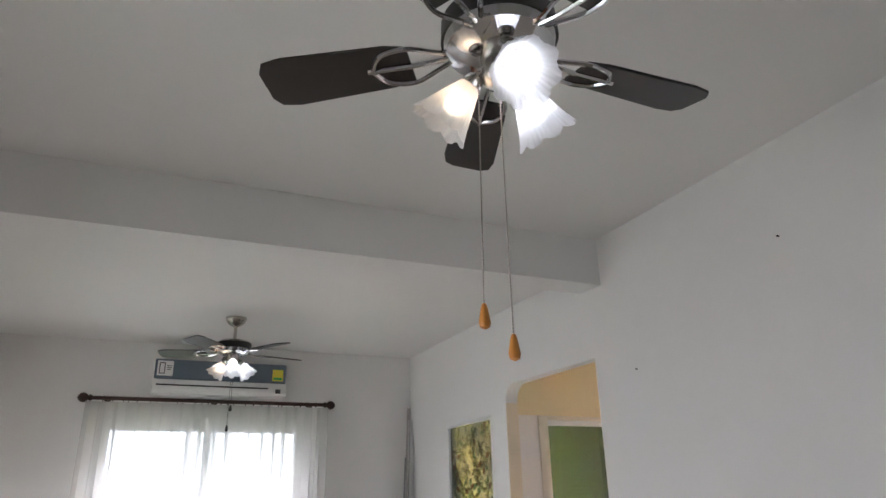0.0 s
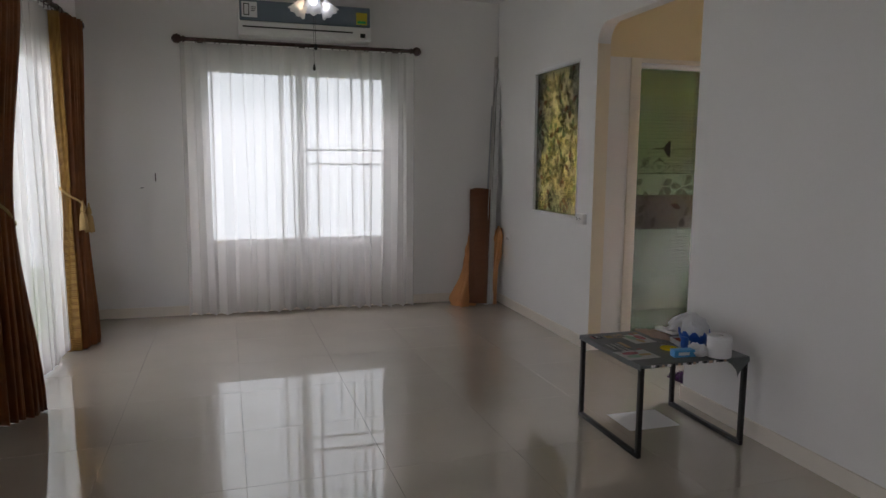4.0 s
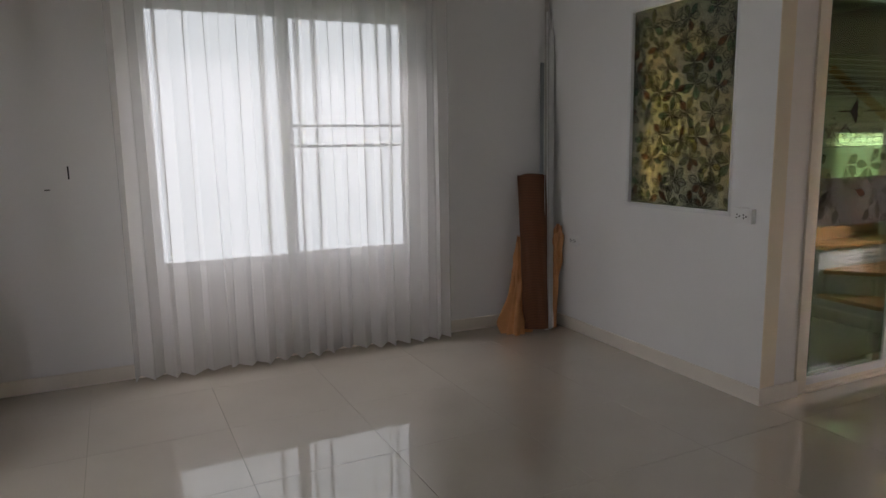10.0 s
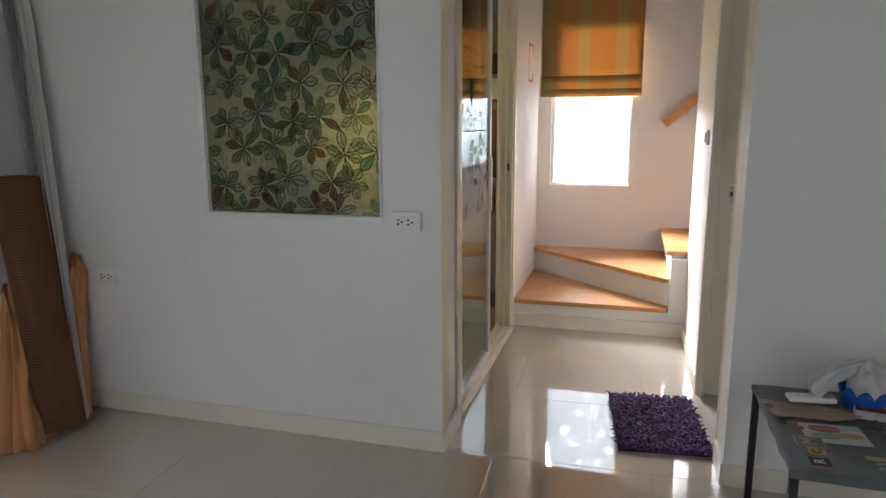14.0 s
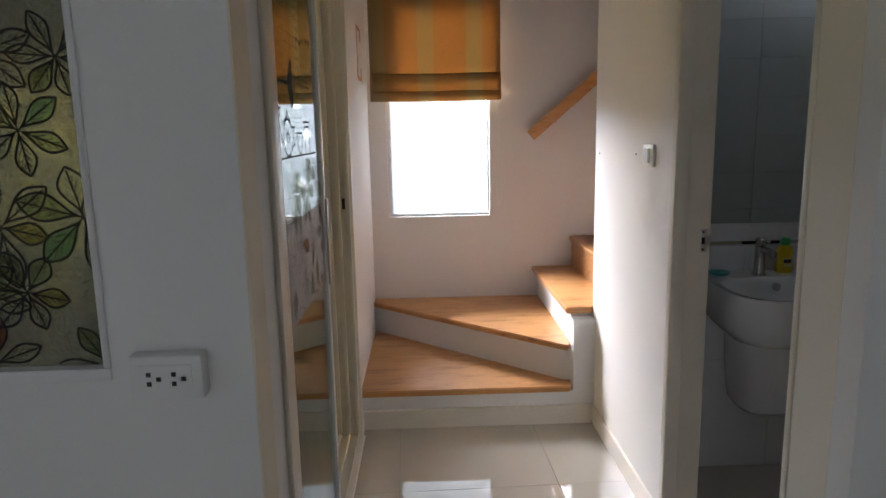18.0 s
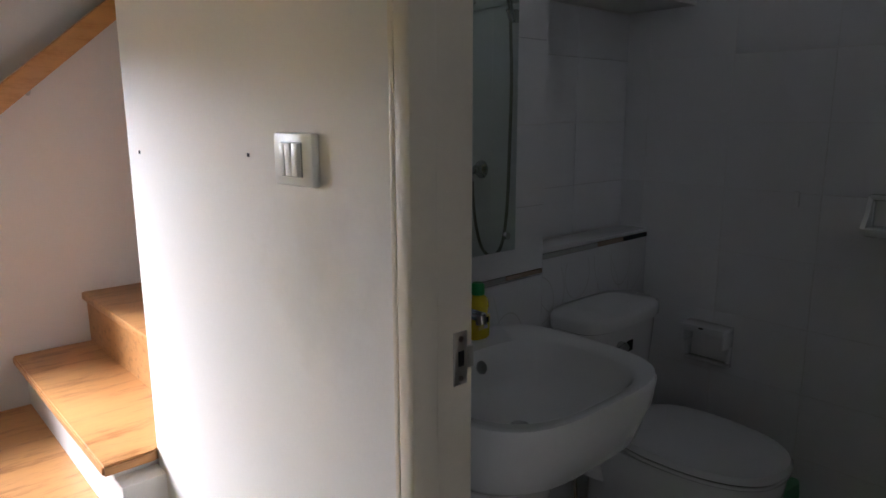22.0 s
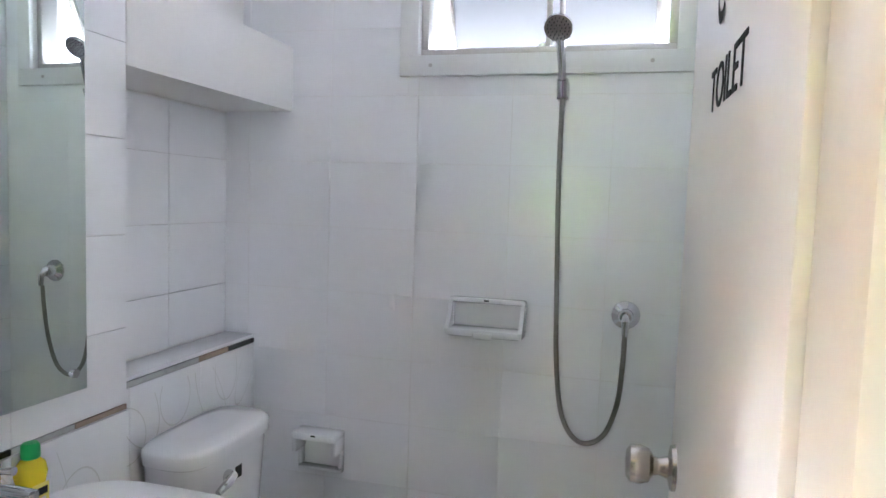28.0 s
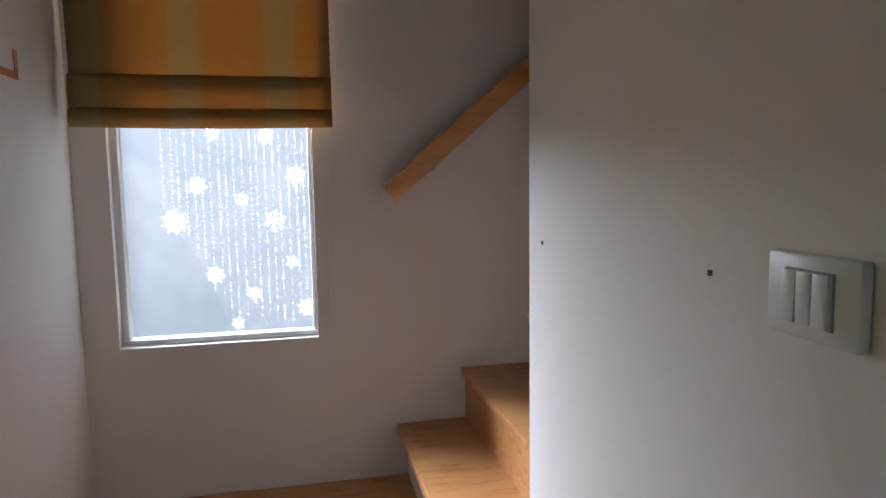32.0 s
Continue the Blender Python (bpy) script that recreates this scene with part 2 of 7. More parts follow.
def sweep(bm, points, radius, n=8):
    """A round cord through points."""
    pts = [Vector(p) for p in points]
    rings = []
    for i, p in enumerate(pts):
        d = (pts[min(i + 1, len(pts) - 1)] - pts[max(i - 1, 0)]).normalized()
        side = d.cross(Vector((0, 0, 1)))
        side = side.normalized() if side.length > 1e-3 else Vector((1, 0, 0))
        up = side.cross(d)
        r = radius[i] if isinstance(radius, (list, tuple)) else radius
        rings.append([bm.verts.new(p + r * (math.cos(2 * math.pi * k / n) * side + math.sin(2 * math.pi * k / n) * up)) for k in range(n)])
    for a, b in zip(rings, rings[1:]):
        for k in range(n):
            bm.faces.new((a[k], a[(k + 1) % n], b[(k + 1) % n], b[k]))
    bm.faces.new(rings[0][::-1])
    bm.faces.new(rings[-1])
    return bm


def spline(points, steps=8):
    """Points along a smooth curve through the given ones."""
    p = [Vector(q) for q in points]
    p = [2 * p[0] - p[1]] + p + [2 * p[-1] - p[-2]]
    out = []
    for i in range(1, len(p) - 2):
        for s in range(steps):
            t = s / steps
            out.append(0.5 * (2 * p[i] + (p[i + 1] - p[i - 1]) * t + (2 * p[i - 1] - 5 * p[i] + 4 * p[i + 1] - p[i + 2]) * t * t + (3 * p[i] - p[i - 1] - 3 * p[i + 1] + p[i + 2]) * t ** 3))
    return out + [p[-2]]


def mesh_of(name, bm, material, smooth=None):
    bmesh.ops.recalc_face_normals(bm, faces=bm.faces)
    data = bpy.data.meshes.new(name)
    bm.to_mesh(data)
    bm.free()
    for m in material if isinstance(material, (list, tuple)) else [material]:
        data.materials.append(m)
    if smooth is not None:
        data.shade_smooth()
        data.set_sharp_from_angle(angle=radians(smooth))
    return data


def part(name, bm, material, parent=None, label="", smooth=35):
    ob = new(name, mesh_of(name, bm, material, smooth))
    if parent:
        ob.parent = parent
        ob.matrix_parent_inverse = Matrix.Translation(-parent.matrix_basis.translation)
    return tagged(ob, label)


def thing(name, place, label, category, group=""):
    ob = new(name)
    ob.empty_display_size = 0.1
    ob.location = place
    return tagged(ob, label, category, group)


def single(name, bm, material, label, category, group="", smooth=35):
    return tagged(part(name, bm, material, smooth=smooth), label, category, group)


def structure(name, bm, material, label="", parent=None, smooth=35):
    ob = part(name, bm, material, parent, label, smooth)
    return tagged(ob, "", "", "", "" if parent else "structure")


def wall(name, axis, at0, at1, u0, u1, z0, z1, holes, material, label):
    """An upright wall across axis between at0 and at1, spanning u0..u1 along the other, with holes (u0, u1, z0, z1)."""
    bm = bmesh.new()
    cuts = sorted({u0, u1, *[h[0] for h in holes], *[h[1] for h in holes]})
    cuts = [c for c in cuts if u0 <= c <= u1]
    for a, b in zip(cuts, cuts[1:]):
        spans, low = [], z0
        for h in sorted((h for h in holes if h[0] <= a + 1e-6 and h[1] >= b - 1e-6), key=lambda h: h[2]):
            if h[2] > low + 1e-6:
                spans.append((low, h[2]))
            low = h[3]
        if low < z1 - 1e-6:
            spans.append((low, z1))
        for s, e in spans:
            box(bm, at0, a, s, at1, b, e) if axis == "x" else box(bm, a, at0, s, b, at1, e)
    bmesh.ops.remove_doubles(bm, verts=bm.verts, dist=1e-5)
    return structure(name, bm, material, label, smooth=None)


def grubby_paint():
    """The hall's paint with a hand-worn grey smudge under the switch."""
    m = surface("hand_marked_paint", (0.80, 0.765, 0.72), 0.65, vary=0.03, grain=140, stain=1.3, relief=0.05)
    nt = m.node_tree
    b = nt.nodes["Principled BSDF"]
    was = b.inputs["Base Color"].links[0].from_socket
    v = coords(nt)
    far = nt.nodes.new("ShaderNodeVectorMath")
    far.operation = "DISTANCE"
    link(nt, v, far.inputs[0])
    far.inputs[1].default_value = (3.66, 3.43, 1.10)
    add = nt.nodes.new("ShaderNodeMath")
    add.operation = "MULTIPLY_ADD"
    add.inputs[1].default_value = 0.22
    link(nt, noise_of(nt, v, 11, 4), add.inputs[0])
    link(nt, far.outputs["Value"], add.inputs[2])
    mx = nt.nodes.new("ShaderNodeMixRGB")
    mx.blend_type = "MULTIPLY"
    mx.inputs["Fac"].default_value = 1.0
    link(nt, was, mx.inputs["Color1"])
    link(nt, ramp(nt, add.outputs[0], [(0.12, (0.84, 0.82, 0.79)), (0.28, (1.0, 1.0, 1.0))]), mx.inputs["Color2"])
    link(nt, mx.outputs["Color"], b.inputs["Base Color"])
    return m


# ---- plan: living room, hall with winding stairs, bathroom, kitchen behind glass ----
XL, XR, YB, YF = -1.10, 2.555, 6.42, -2.2
ZLOW, ZHIGH, YSTEP, ZBEAM = 2.87, 3.03, 3.28, 2.735
XT, YT = 2.587, 3.412
YK, YH, YP, XS = 4.485, 4.503, 3.43, 5.365
ZA = 2.31
XB, YW, ZB = 2.66, 1.73, -0.06

floor = structure("floor", boxed(XL - 0.3, YF - 0.2, -0.2, XS + 0.1, YB + 0.14, -0.1), GROUT, "beige polished porcelain tile floor", smooth=None)
bm = bmesh.new()
box(bm, XL - 0.12, YF, -0.09, XT + 0.1, YB + 0.02, -0.006)
box(bm, XT + 0.102, YT + 0.004, -0.09, XS, YK + 0.13, -0.006)
structure("subfloor", bm, GROUT, "dark floor grout bed", smooth=None)
bathfloor = structure("bathroom_floor", boxed(XB + 0.002, YW - 0.1, -0.099, XS, YP - 0.0, ZB - 0.008), GROUT, "pale beige bathroom tile floor", smooth=None)
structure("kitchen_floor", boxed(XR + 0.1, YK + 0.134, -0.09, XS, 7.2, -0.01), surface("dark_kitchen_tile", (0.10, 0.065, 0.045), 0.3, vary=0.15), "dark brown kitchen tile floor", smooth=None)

wall("wall_left", "x", XL - 0.14, XL, YF, YB + 0.14, 0, 3.2, [(0.55, 2.45, 0.0, 2.15), (4.06, 5.75, 0.0, 2.15)], PAINT, "white painted wall with two sliding doors")
wall("wall_window", "y", YB, YB + 0.14, XL + 0.002, XR + 0.002, 0, 3.2, [(-0.175, 1.505, 0.595, 2.185)], PAINT, "white painted wall with a wide window")
wall("wall_leaf", "x", XR, XR + 0.1, YK, YB, 0, 3.2, [(4.722, 5.536, 0.94, 2.122)], PAINT, "white painted wall with a patterned glass opening")
wall("wall_table", "x", XT, XT + 0.068, YF, YT, 0, 3.2, [], PAINT, "white painted wall beside the small table")
structure("wall_arch", prism(bmesh.new(), [(XR, YK), (XT, YT + 0.0005), (XT + 0.068, YT + 0.0005), (XR + 0.1, YK)], ZA, 3.2), PAINT, "white painted wall over the hall opening", smooth=None)
wall("wall_front", "y", YF - 0.12, YF, XL - 0.1, XR + 0.1, 0, 3.2, [], PAINT, "white painted wall")
wall("wall_kitchen", "y", YH, YK + 0.13, XR + 0.102, XS + 0.1, 0, 2.9, [(2.83, 4.30, -0.01, 2.098)], HALLPAINT, "warm white painted hall wall with a sliding glass door")
wall("wall_stairs", "x", XS, XS + 0.12, 1.0, YK + 0.2, 0, 5.0, [(3.807, 4.402, 0.846, 2.05)], HALLPAINT, "warm white stairwell wall with a square window")
wall("wall_switch", "y", YP - 0.11, YP, 2.791, 4.41, -0.06, 2.9, [(2.79, 3.478, -0.07, 2.05)], grubby_paint(), "warm white partition with the bathroom doorway")
structure("wall_stair_side", boxed(4.31, 0.9, -0.06, 4.41, YP - 0.112, 5.0), HALLPAINT, "warm white wall along the stairs", smooth=None)
structure("wall_stairwell_back", boxed(4.31, 0.8, -0.06, XS + 0.1, 0.9, 5.0), HALLPAINT, "warm white stairwell wall", smooth=None)
wall("wall_kitchen_back", "y", 7.2, 7.3, XR, XS + 0.1, -0.05, 2.9, [(3.3, 4.2, 0.78, 1.95)], CREAM, "cream kitchen wall with a curtained window")
wall("wall_kitchen_side", "x", XS, XS + 0.1, YK + 0.2, 7.2, -0.05, 2.9, [(5.65, 6.15, 0.95, 1.38)], CREAM, "cream kitchen wall with a small window")
structure("wall_kitchen_end", boxed(XR, YB + 0.145, -0.05, XR + 0.1, 7.2, 2.9), CREAM, "cream kitchen wall", smooth=None)
structure("ceiling", boxed(XL, YSTEP + 0.202, ZLOW, XR, YB, ZLOW + 0.3), CEILPAINT, "white painted lower ceiling", smooth=None)
structure("ceiling_beam", boxed(XL, YSTEP, ZBEAM, XT - 0.0005, YSTEP + 0.2, 3.2), CEILPAINT, "white painted downstand beam across the ceiling", smooth=None)
structure("ceiling_high", boxed(XL, YF, ZHIGH, XT - 0.0005, YSTEP - 0.002, ZHIGH + 0.17), CEILPAINT, "white painted raised ceiling", smooth=None)
structure("ceiling_hall", boxed(XR + 0.1, YP, 2.62, 4.42, YK + 0.005, 2.8), CEILPAINT, "white hall ceiling", smooth=None)
structure("ceiling_kitchen", boxed(XR + 0.1, YK + 0.13, 2.6, XS, 7.2, 2.75), CEILPAINT, "white kitchen ceiling", smooth=None)
structure("ceiling_stairs", boxed(4.42, 0.8, 4.8, XS, YK + 0.1, 4.95), CEILPAINT, "white stairwell ceiling", smooth=None)
structure("wall_stairwell_upper", boxed(4.42, YH, 2.9, XS, YK + 0.13, 5.0), HALLPAINT, "warm white stairwell wall", smooth=None)
structure("wall_stairwell_front", boxed(4.32, YP, 2.8, 4.42, YH, 5.0), HALLPAINT, "warm white stairwell wall", smooth=None)
structure("ceiling_bath", boxed(XB + 0.002, YW - 0.1, 2.42, 4.31, YP - 0.11, 2.55), CEILPAINT, "white bathroom ceiling", smooth=None)

# butter-coloured paint on the hall's side of the opening
b = bmesh.new()
box(b, XR + 0.103, YH - 0.004, 2.100, 4.31, YH - 0.0005, 2.619)
structure("wall_hall_over_door", b, HALLCREAM, "butter cream paint round the sliding glass door", smooth=None)
structure("wall_hall_corner", boxed(XT + 0.069, YP - 0.11, -0.06, 2.79, YT, 2.9), surface("soft_cream_paint", (0.80, 0.73, 0.61), 0.6, vary=0.03, grain=140, stain=1.3, relief=0.05), "soft cream paint beside the bathroom door", smooth=None)

structure("wall_hall_reveal", boxed(XR + 0.0005, YK - 0.0035, 0.087, XR + 0.0995, YK - 0.0005, ZA - 0.131), surface("cream_reveal_paint", (0.80, 0.705, 0.54), 0.6, vary=0.03, grain=140, stain=1.3, relief=0.05), "cream painted side of the hall opening", smooth=None)
# the opening's rounded upper corner
corner = [(YK - 0.0005, ZA - 0.0005), (YK - 0.13, ZA - 0.0005)] + [(YK - 0.13 + 0.13 * math.sin(k * math.pi / 16), ZA - 0.13 + 0.13 * math.cos(k * math.pi / 16)) for k in range(1, 8)] + [(YK - 0.0005, ZA - 0.13)]
cb = prism(bmesh.new(), corner, XR + 0.0005, XR + 0.0995)
cb.transform(Matrix(((0, 0, 1, 0), (1, 0, 0, 0), (0, 1, 0, 0), (0, 0, 0, 1))))
bmesh.ops.recalc_face_normals(cb, faces=cb.faces)
structure("wall_arch_corner", cb, PAINT, "rounded white corner of the hall opening", smooth=40)

# skirting
bm = bmesh.new()
for a in ((XL, YF, 0, XL + 0.012, 0.50, 0.085), (XL, 2.60, 0, XL + 0.012, 4.0, 0.085), (XL, 5.9, 0, XL + 0.012, YB, 0.085),
          (XL + 0.013, YB - 0.012, 0, XR - 0.013, YB, 0.085), (XR - 0.012, YK, 0, XR, YB, 0.085), (XT - 0.012, YF, 0, XT, YT, 0.085),
          (XR - 0.012, YK - 0.012, 0, 2.828, YK - 0.001, 0.085), (4.32, YH - 0.012, 0, 4.334, YH - 0.001, 0.085), (XT - 0.012, YT + 0.001, 0, 2.775, YT + 0.012, 0.085), (3.485, YP + 0.001, 0, 4.335, YP + 0.012, 0.085)):
    box(bm, *a)
structure("baseboard", bm, SKIRT, "cream painted skirting", smooth=None)

# outside: ground to the horizon and added glowing sky backdrops
structure("ground", boxed(-400, -400, -0.32, 400, 400, -0.25), GRASS, "lawn round the house", smooth=None)
structure("backdrop", boxed(-7, 11.5, -0.25, 12, 11.65, 9.0), glow("hazy_white_sky", (0.91, 0.955, 1.0), 1.0, 0.02), "bright hazy sky over the garden", smooth=None)
structure("backdrop_side", boxed(-7.1, -6, -0.25, -6.95, 11.5, 9.0), glow("hazy_side_sky", (0.91, 0.955, 1.0), 0.6, 0.02), "bright hazy sky over the side garden", smooth=None)


def blotched_sky():
    """Glowing pale sky; soft noise blotches in its colour imitate tree shade."""
    m = glow("blotched_sky", (0.86, 0.93, 1.0), 0.76, 0.02)
    nt = m.node_tree
    b = nt.nodes["Principled BSDF"]
    link(nt, ramp(nt, noise_of(nt, coords(nt), 1.5, 3), [(0.44, (0.70, 0.77, 0.81)), (0.60, (0.93, 0.97, 1.0))]), b.inputs["Emission Color"])
    return m


structure("backdrop_street", boxed(8.2, -3, -0.25, 8.35, 11, 6.5), blotched_sky(), "glowing pale backdrop blotched like tree shade beyond the stair window", smooth=None)
structure("roof", boxed(XL - 0.4, YF - 0.4, 5.02, XS + 0.4, 7.6, 5.15), OUTWALL, "flat roof slab", smooth=None)
structure("upper_floor", boxed(XL - 0.14, YF - 0.12, 3.2, 4.30, 6.57, 3.3), OUTWALL, "upper floor slab", smooth=None)
structure("bathroom_outer_wall", boxed(XB + 0.002, YW - 0.14, 2.5, 4.31, YW - 0.02, 3.2), OUTWALL, "outer wall", smooth=None)

# ---- more materials ----
CHROME = surface("chrome", (0.56, 0.56, 0.57), 0.08, metal=1.0, vary=0.02, relief=0)
STEEL = surface("brushed_steel", (0.55, 0.53, 0.50), 0.28, metal=1.0, vary=0.05, relief=0.02)
NICKEL = surface("satin_nickel", (0.48, 0.45, 0.41), 0.25, metal=1.0, vary=0.06, relief=0.02)
BLACKM = surface("black_powder_coat", (0.010, 0.009, 0.009), 0.45, vary=0.2, relief=0.05)
BLADE = surface("dark_fan_blade", (0.022, 0.018, 0.016), 0.35, vary=0.2, grain=30)
DARKROD = surface("dark_stained_rod", (0.045, 0.018, 0.012), 0.35, vary=0.25)
PORCELAIN = surface("white_porcelain", (0.82, 0.83, 0.84), 0.07, vary=0.015, stain=3, relief=0, coat=0.4)
PLASTIC = surface("white_plastic", (0.80, 0.80, 0.78), 0.3, vary=0.03, relief=0.01)
DARK = surface("dark_gap", (0.012, 0.012, 0.012), 0.6, vary=0.2)
ORANGEWOOD = wood("amber_wood", (0.45, 0.14, 0.02), (0.72, 0.29, 0.05), (12, 12, 2))
RAILWOOD = wood("orange_rail_wood", (0.50, 0.22, 0.06), (0.66, 0.33, 0.11), (2, 2, 9))
MIRROR = surface("mirror_silver", (0.74, 0.80, 0.78), 0.01, metal=1.0, vary=0.005, relief=0)
WALLTILE = polished_tile("white_wall_tile", (0.86, 0.865, 0.88), 0.20, 0.0, 0.05)
BATHTILE = polished_tile("bath_floor_tile", (0.64, 0.60, 0.53), 0.30, 0.05)
DOORPAINT = surface("cream_door_paint", (0.78, 0.73, 0.66), 0.3, vary=0.03, grain=80, relief=0.03)
JAMB = surface("ivory_jamb_paint", (0.77, 0.70, 0.58), 0.32, vary=0.05, grain=50, stain=6, relief=0.06)
GREEN = surface("green_plastic", (0.02, 0.42, 0.10), 0.3, vary=0.08, relief=0)
YELLOW = surface("yellow_soap", (0.80, 0.62, 0.02), 0.15, vary=0.05, relief=0)
BLUE = surface("blue_plastic", (0.015, 0.09, 0.42), 0.3, vary=0.1, relief=0)
SKYBLUE = surface("light_blue_card", (0.08, 0.36, 0.68), 0.4, vary=0.1)
PINK = surface("pink_print", (0.62, 0.16, 0.20), 0.5, vary=0.1)
MINT = surface("mint_print", (0.22, 0.38, 0.26), 0.5, vary=0.1)
TAN = surface("tan_cloth", (0.42, 0.305, 0.23), 0.85, vary=0.15, grain=200, relief=0.2)
PAPER = surface("white_paper", (0.76, 0.76, 0.76), 0.7, vary=0.03)
GREYCLOTH = surface("slate_table_cloth", (0.115, 0.125, 0.13), 0.45, vary=0.3, grain=45, stain=9, relief=0.05)
BAG = cloth_sheer("white_plastic_bag", (0.90, 0.90, 0.90), 0.03)
CORD = surface("gold_cord", (0.50, 0.34, 0.13), 0.6, vary=0.2, grain=400, relief=0.3)
GOLD = surface("gold_satin", (0.50, 0.30, 0.07), 0.38, vary=0.18, grain=220, stain=12, relief=0.3)
BROWN = surface("brown_satin", (0.27, 0.095, 0.024), 0.40, vary=0.25, grain=220, stain=10, relief=0.3)


def ribbed(name, dark, light, pitch):
    """Fabric woven in fine level ribs."""
    m, nt, b = nodes_of(name)
    v = coords(nt)
    wv = nt.nodes.new("ShaderNodeTexWave")
    wv.bands_direction = "Z"
    wv.inputs["Scale"].default_value, wv.inputs["Distortion"].default_value, wv.inputs["Detail"].default_value = 0.314 / pitch, 1.2, 2.0
    link(nt, v, wv.inputs["Vector"])
    link(nt, ramp(nt, wv.outputs["Fac"], [(0.2, dark), (0.8, light)]), b.inputs["Base Color"])
    b.inputs["Roughness"].default_value = 0.75
    bump(nt, b, wv.outputs["Fac"], 0.5, 0.004)
    return m


ROLLBROWN = ribbed("brown_ribbed_fabric", (0.085, 0.028, 0.010), (0.185, 0.068, 0.024), 0.011)
nt = ROLLBROWN.node_tree
rib = noise_of(nt, coords(nt, "Object", (1, 1, 0.02)), 220, 2)
bump(nt, nt.nodes["Principled BSDF"], rib, 0.5, 0.004)
APRICOT = surface("apricot_fabric", (0.62, 0.30, 0.12), 0.7, vary=0.15, grain=160, stain=7, relief=0.2)


def lattice(mat, line, strength):
    """A woven net of small cells over a drape's own colour."""
    nt = mat.node_tree
    bs = nt.nodes["Principled BSDF"]
    was = bs.inputs["Base Color"].links[0].from_socket
    sep, com = nt.nodes.new("ShaderNodeSeparateXYZ"), nt.nodes.new("ShaderNodeCombineXYZ")
    link(nt, coords(nt), sep.inputs[0])
    link(nt, sep.outputs["Y"], com.inputs["X"])
    link(nt, sep.outputs["Z"], com.inputs["Y"])
    br = nt.nodes.new("ShaderNodeTexBrick")
    link(nt, com.outputs[0], br.inputs["Vector"])
    br.inputs["Scale"].default_value, br.inputs["Mortar Size"].default_value = 40.0, 0.06
    br.inputs["Color1"].default_value = br.inputs["Color2"].default_value = (1, 1, 1, 1)
    br.inputs["Mortar"].default_value = (*line, 1)
    mx = nt.nodes.new("ShaderNodeMixRGB")
    mx.blend_type = "MULTIPLY"
    mx.inputs["Fac"].default_value = strength
    link(nt, was, mx.inputs["Color1"])
    link(nt, br.outputs["Color"], mx.inputs["Color2"])
    link(nt, mx.outputs["Color"], bs.inputs["Base Color"])


lattice(GOLD, (0.40, 0.28, 0.15), 1.0)
lattice(BROWN, (0.62, 0.55, 0.45), 0.6)
YELLOWCORD = surface("yellow_cord", (0.70, 0.34, 0.02), 0.5, vary=0.15)


# ---- tiles ----
TILE_MESHES = {}


def slab(sx, sy, sz, material):
    """A shared thin box centred in its plan, with its top at 0."""
    key = (round(sx, 3), round(sy, 3), round(sz, 3), material.name)
    if key not in TILE_MESHES:
        e = 0.0006
        b = bmesh.new()
        low = [b.verts.new((x * sx / 2, y * sy / 2, -sz)) for x, y in ((-1, -1), (1, -1), (1, 1), (-1, 1))]
        mid = [b.verts.new((x * sx / 2, y * sy / 2, -e)) for x, y in ((-1, -1), (1, -1), (1, 1), (-1, 1))]
        top = [b.verts.new((x * (sx / 2 - e), y * (sy / 2 - e), 0)) for x, y in ((-1, -1), (1, -1), (1, 1), (-1, 1))]
        b.faces.new(top)
        for i in range(4):
            j = (i + 1) % 4
            b.faces.new((low[i], low[j], mid[j], mid[i]))
            b.faces.new((mid[i], mid[j], top[j], top[i]))
        TILE_MESHES[key] = mesh_of("tile", b, material)
    return TILE_MESHES[key]


def lay_tiles(parent, x0, x1, y0, y1, z, ox, oy, pitch, gap, material):
    i0, j0 = math.floor((x0 - ox) / pitch), math.floor((y0 - oy) / pitch)
    for i in range(i0, i0 + 40):
        for j in range(j0, j0 + 40):
            a, b = max(x0, ox + i * pitch + gap / 2), min(x1, ox + (i + 1) * pitch - gap / 2)
            c, d = max(y0, oy + j * pitch + gap / 2), min(y1, oy + (j + 1) * pitch - gap / 2)
            if b - a > 0.004 and d - c > 0.004:
                t = new("tile", slab(b - a, d - c, 0.0055, material))
                t.parent = parent
                t.matrix_basis = pose((a + b) / 2, (c + d) / 2, z)


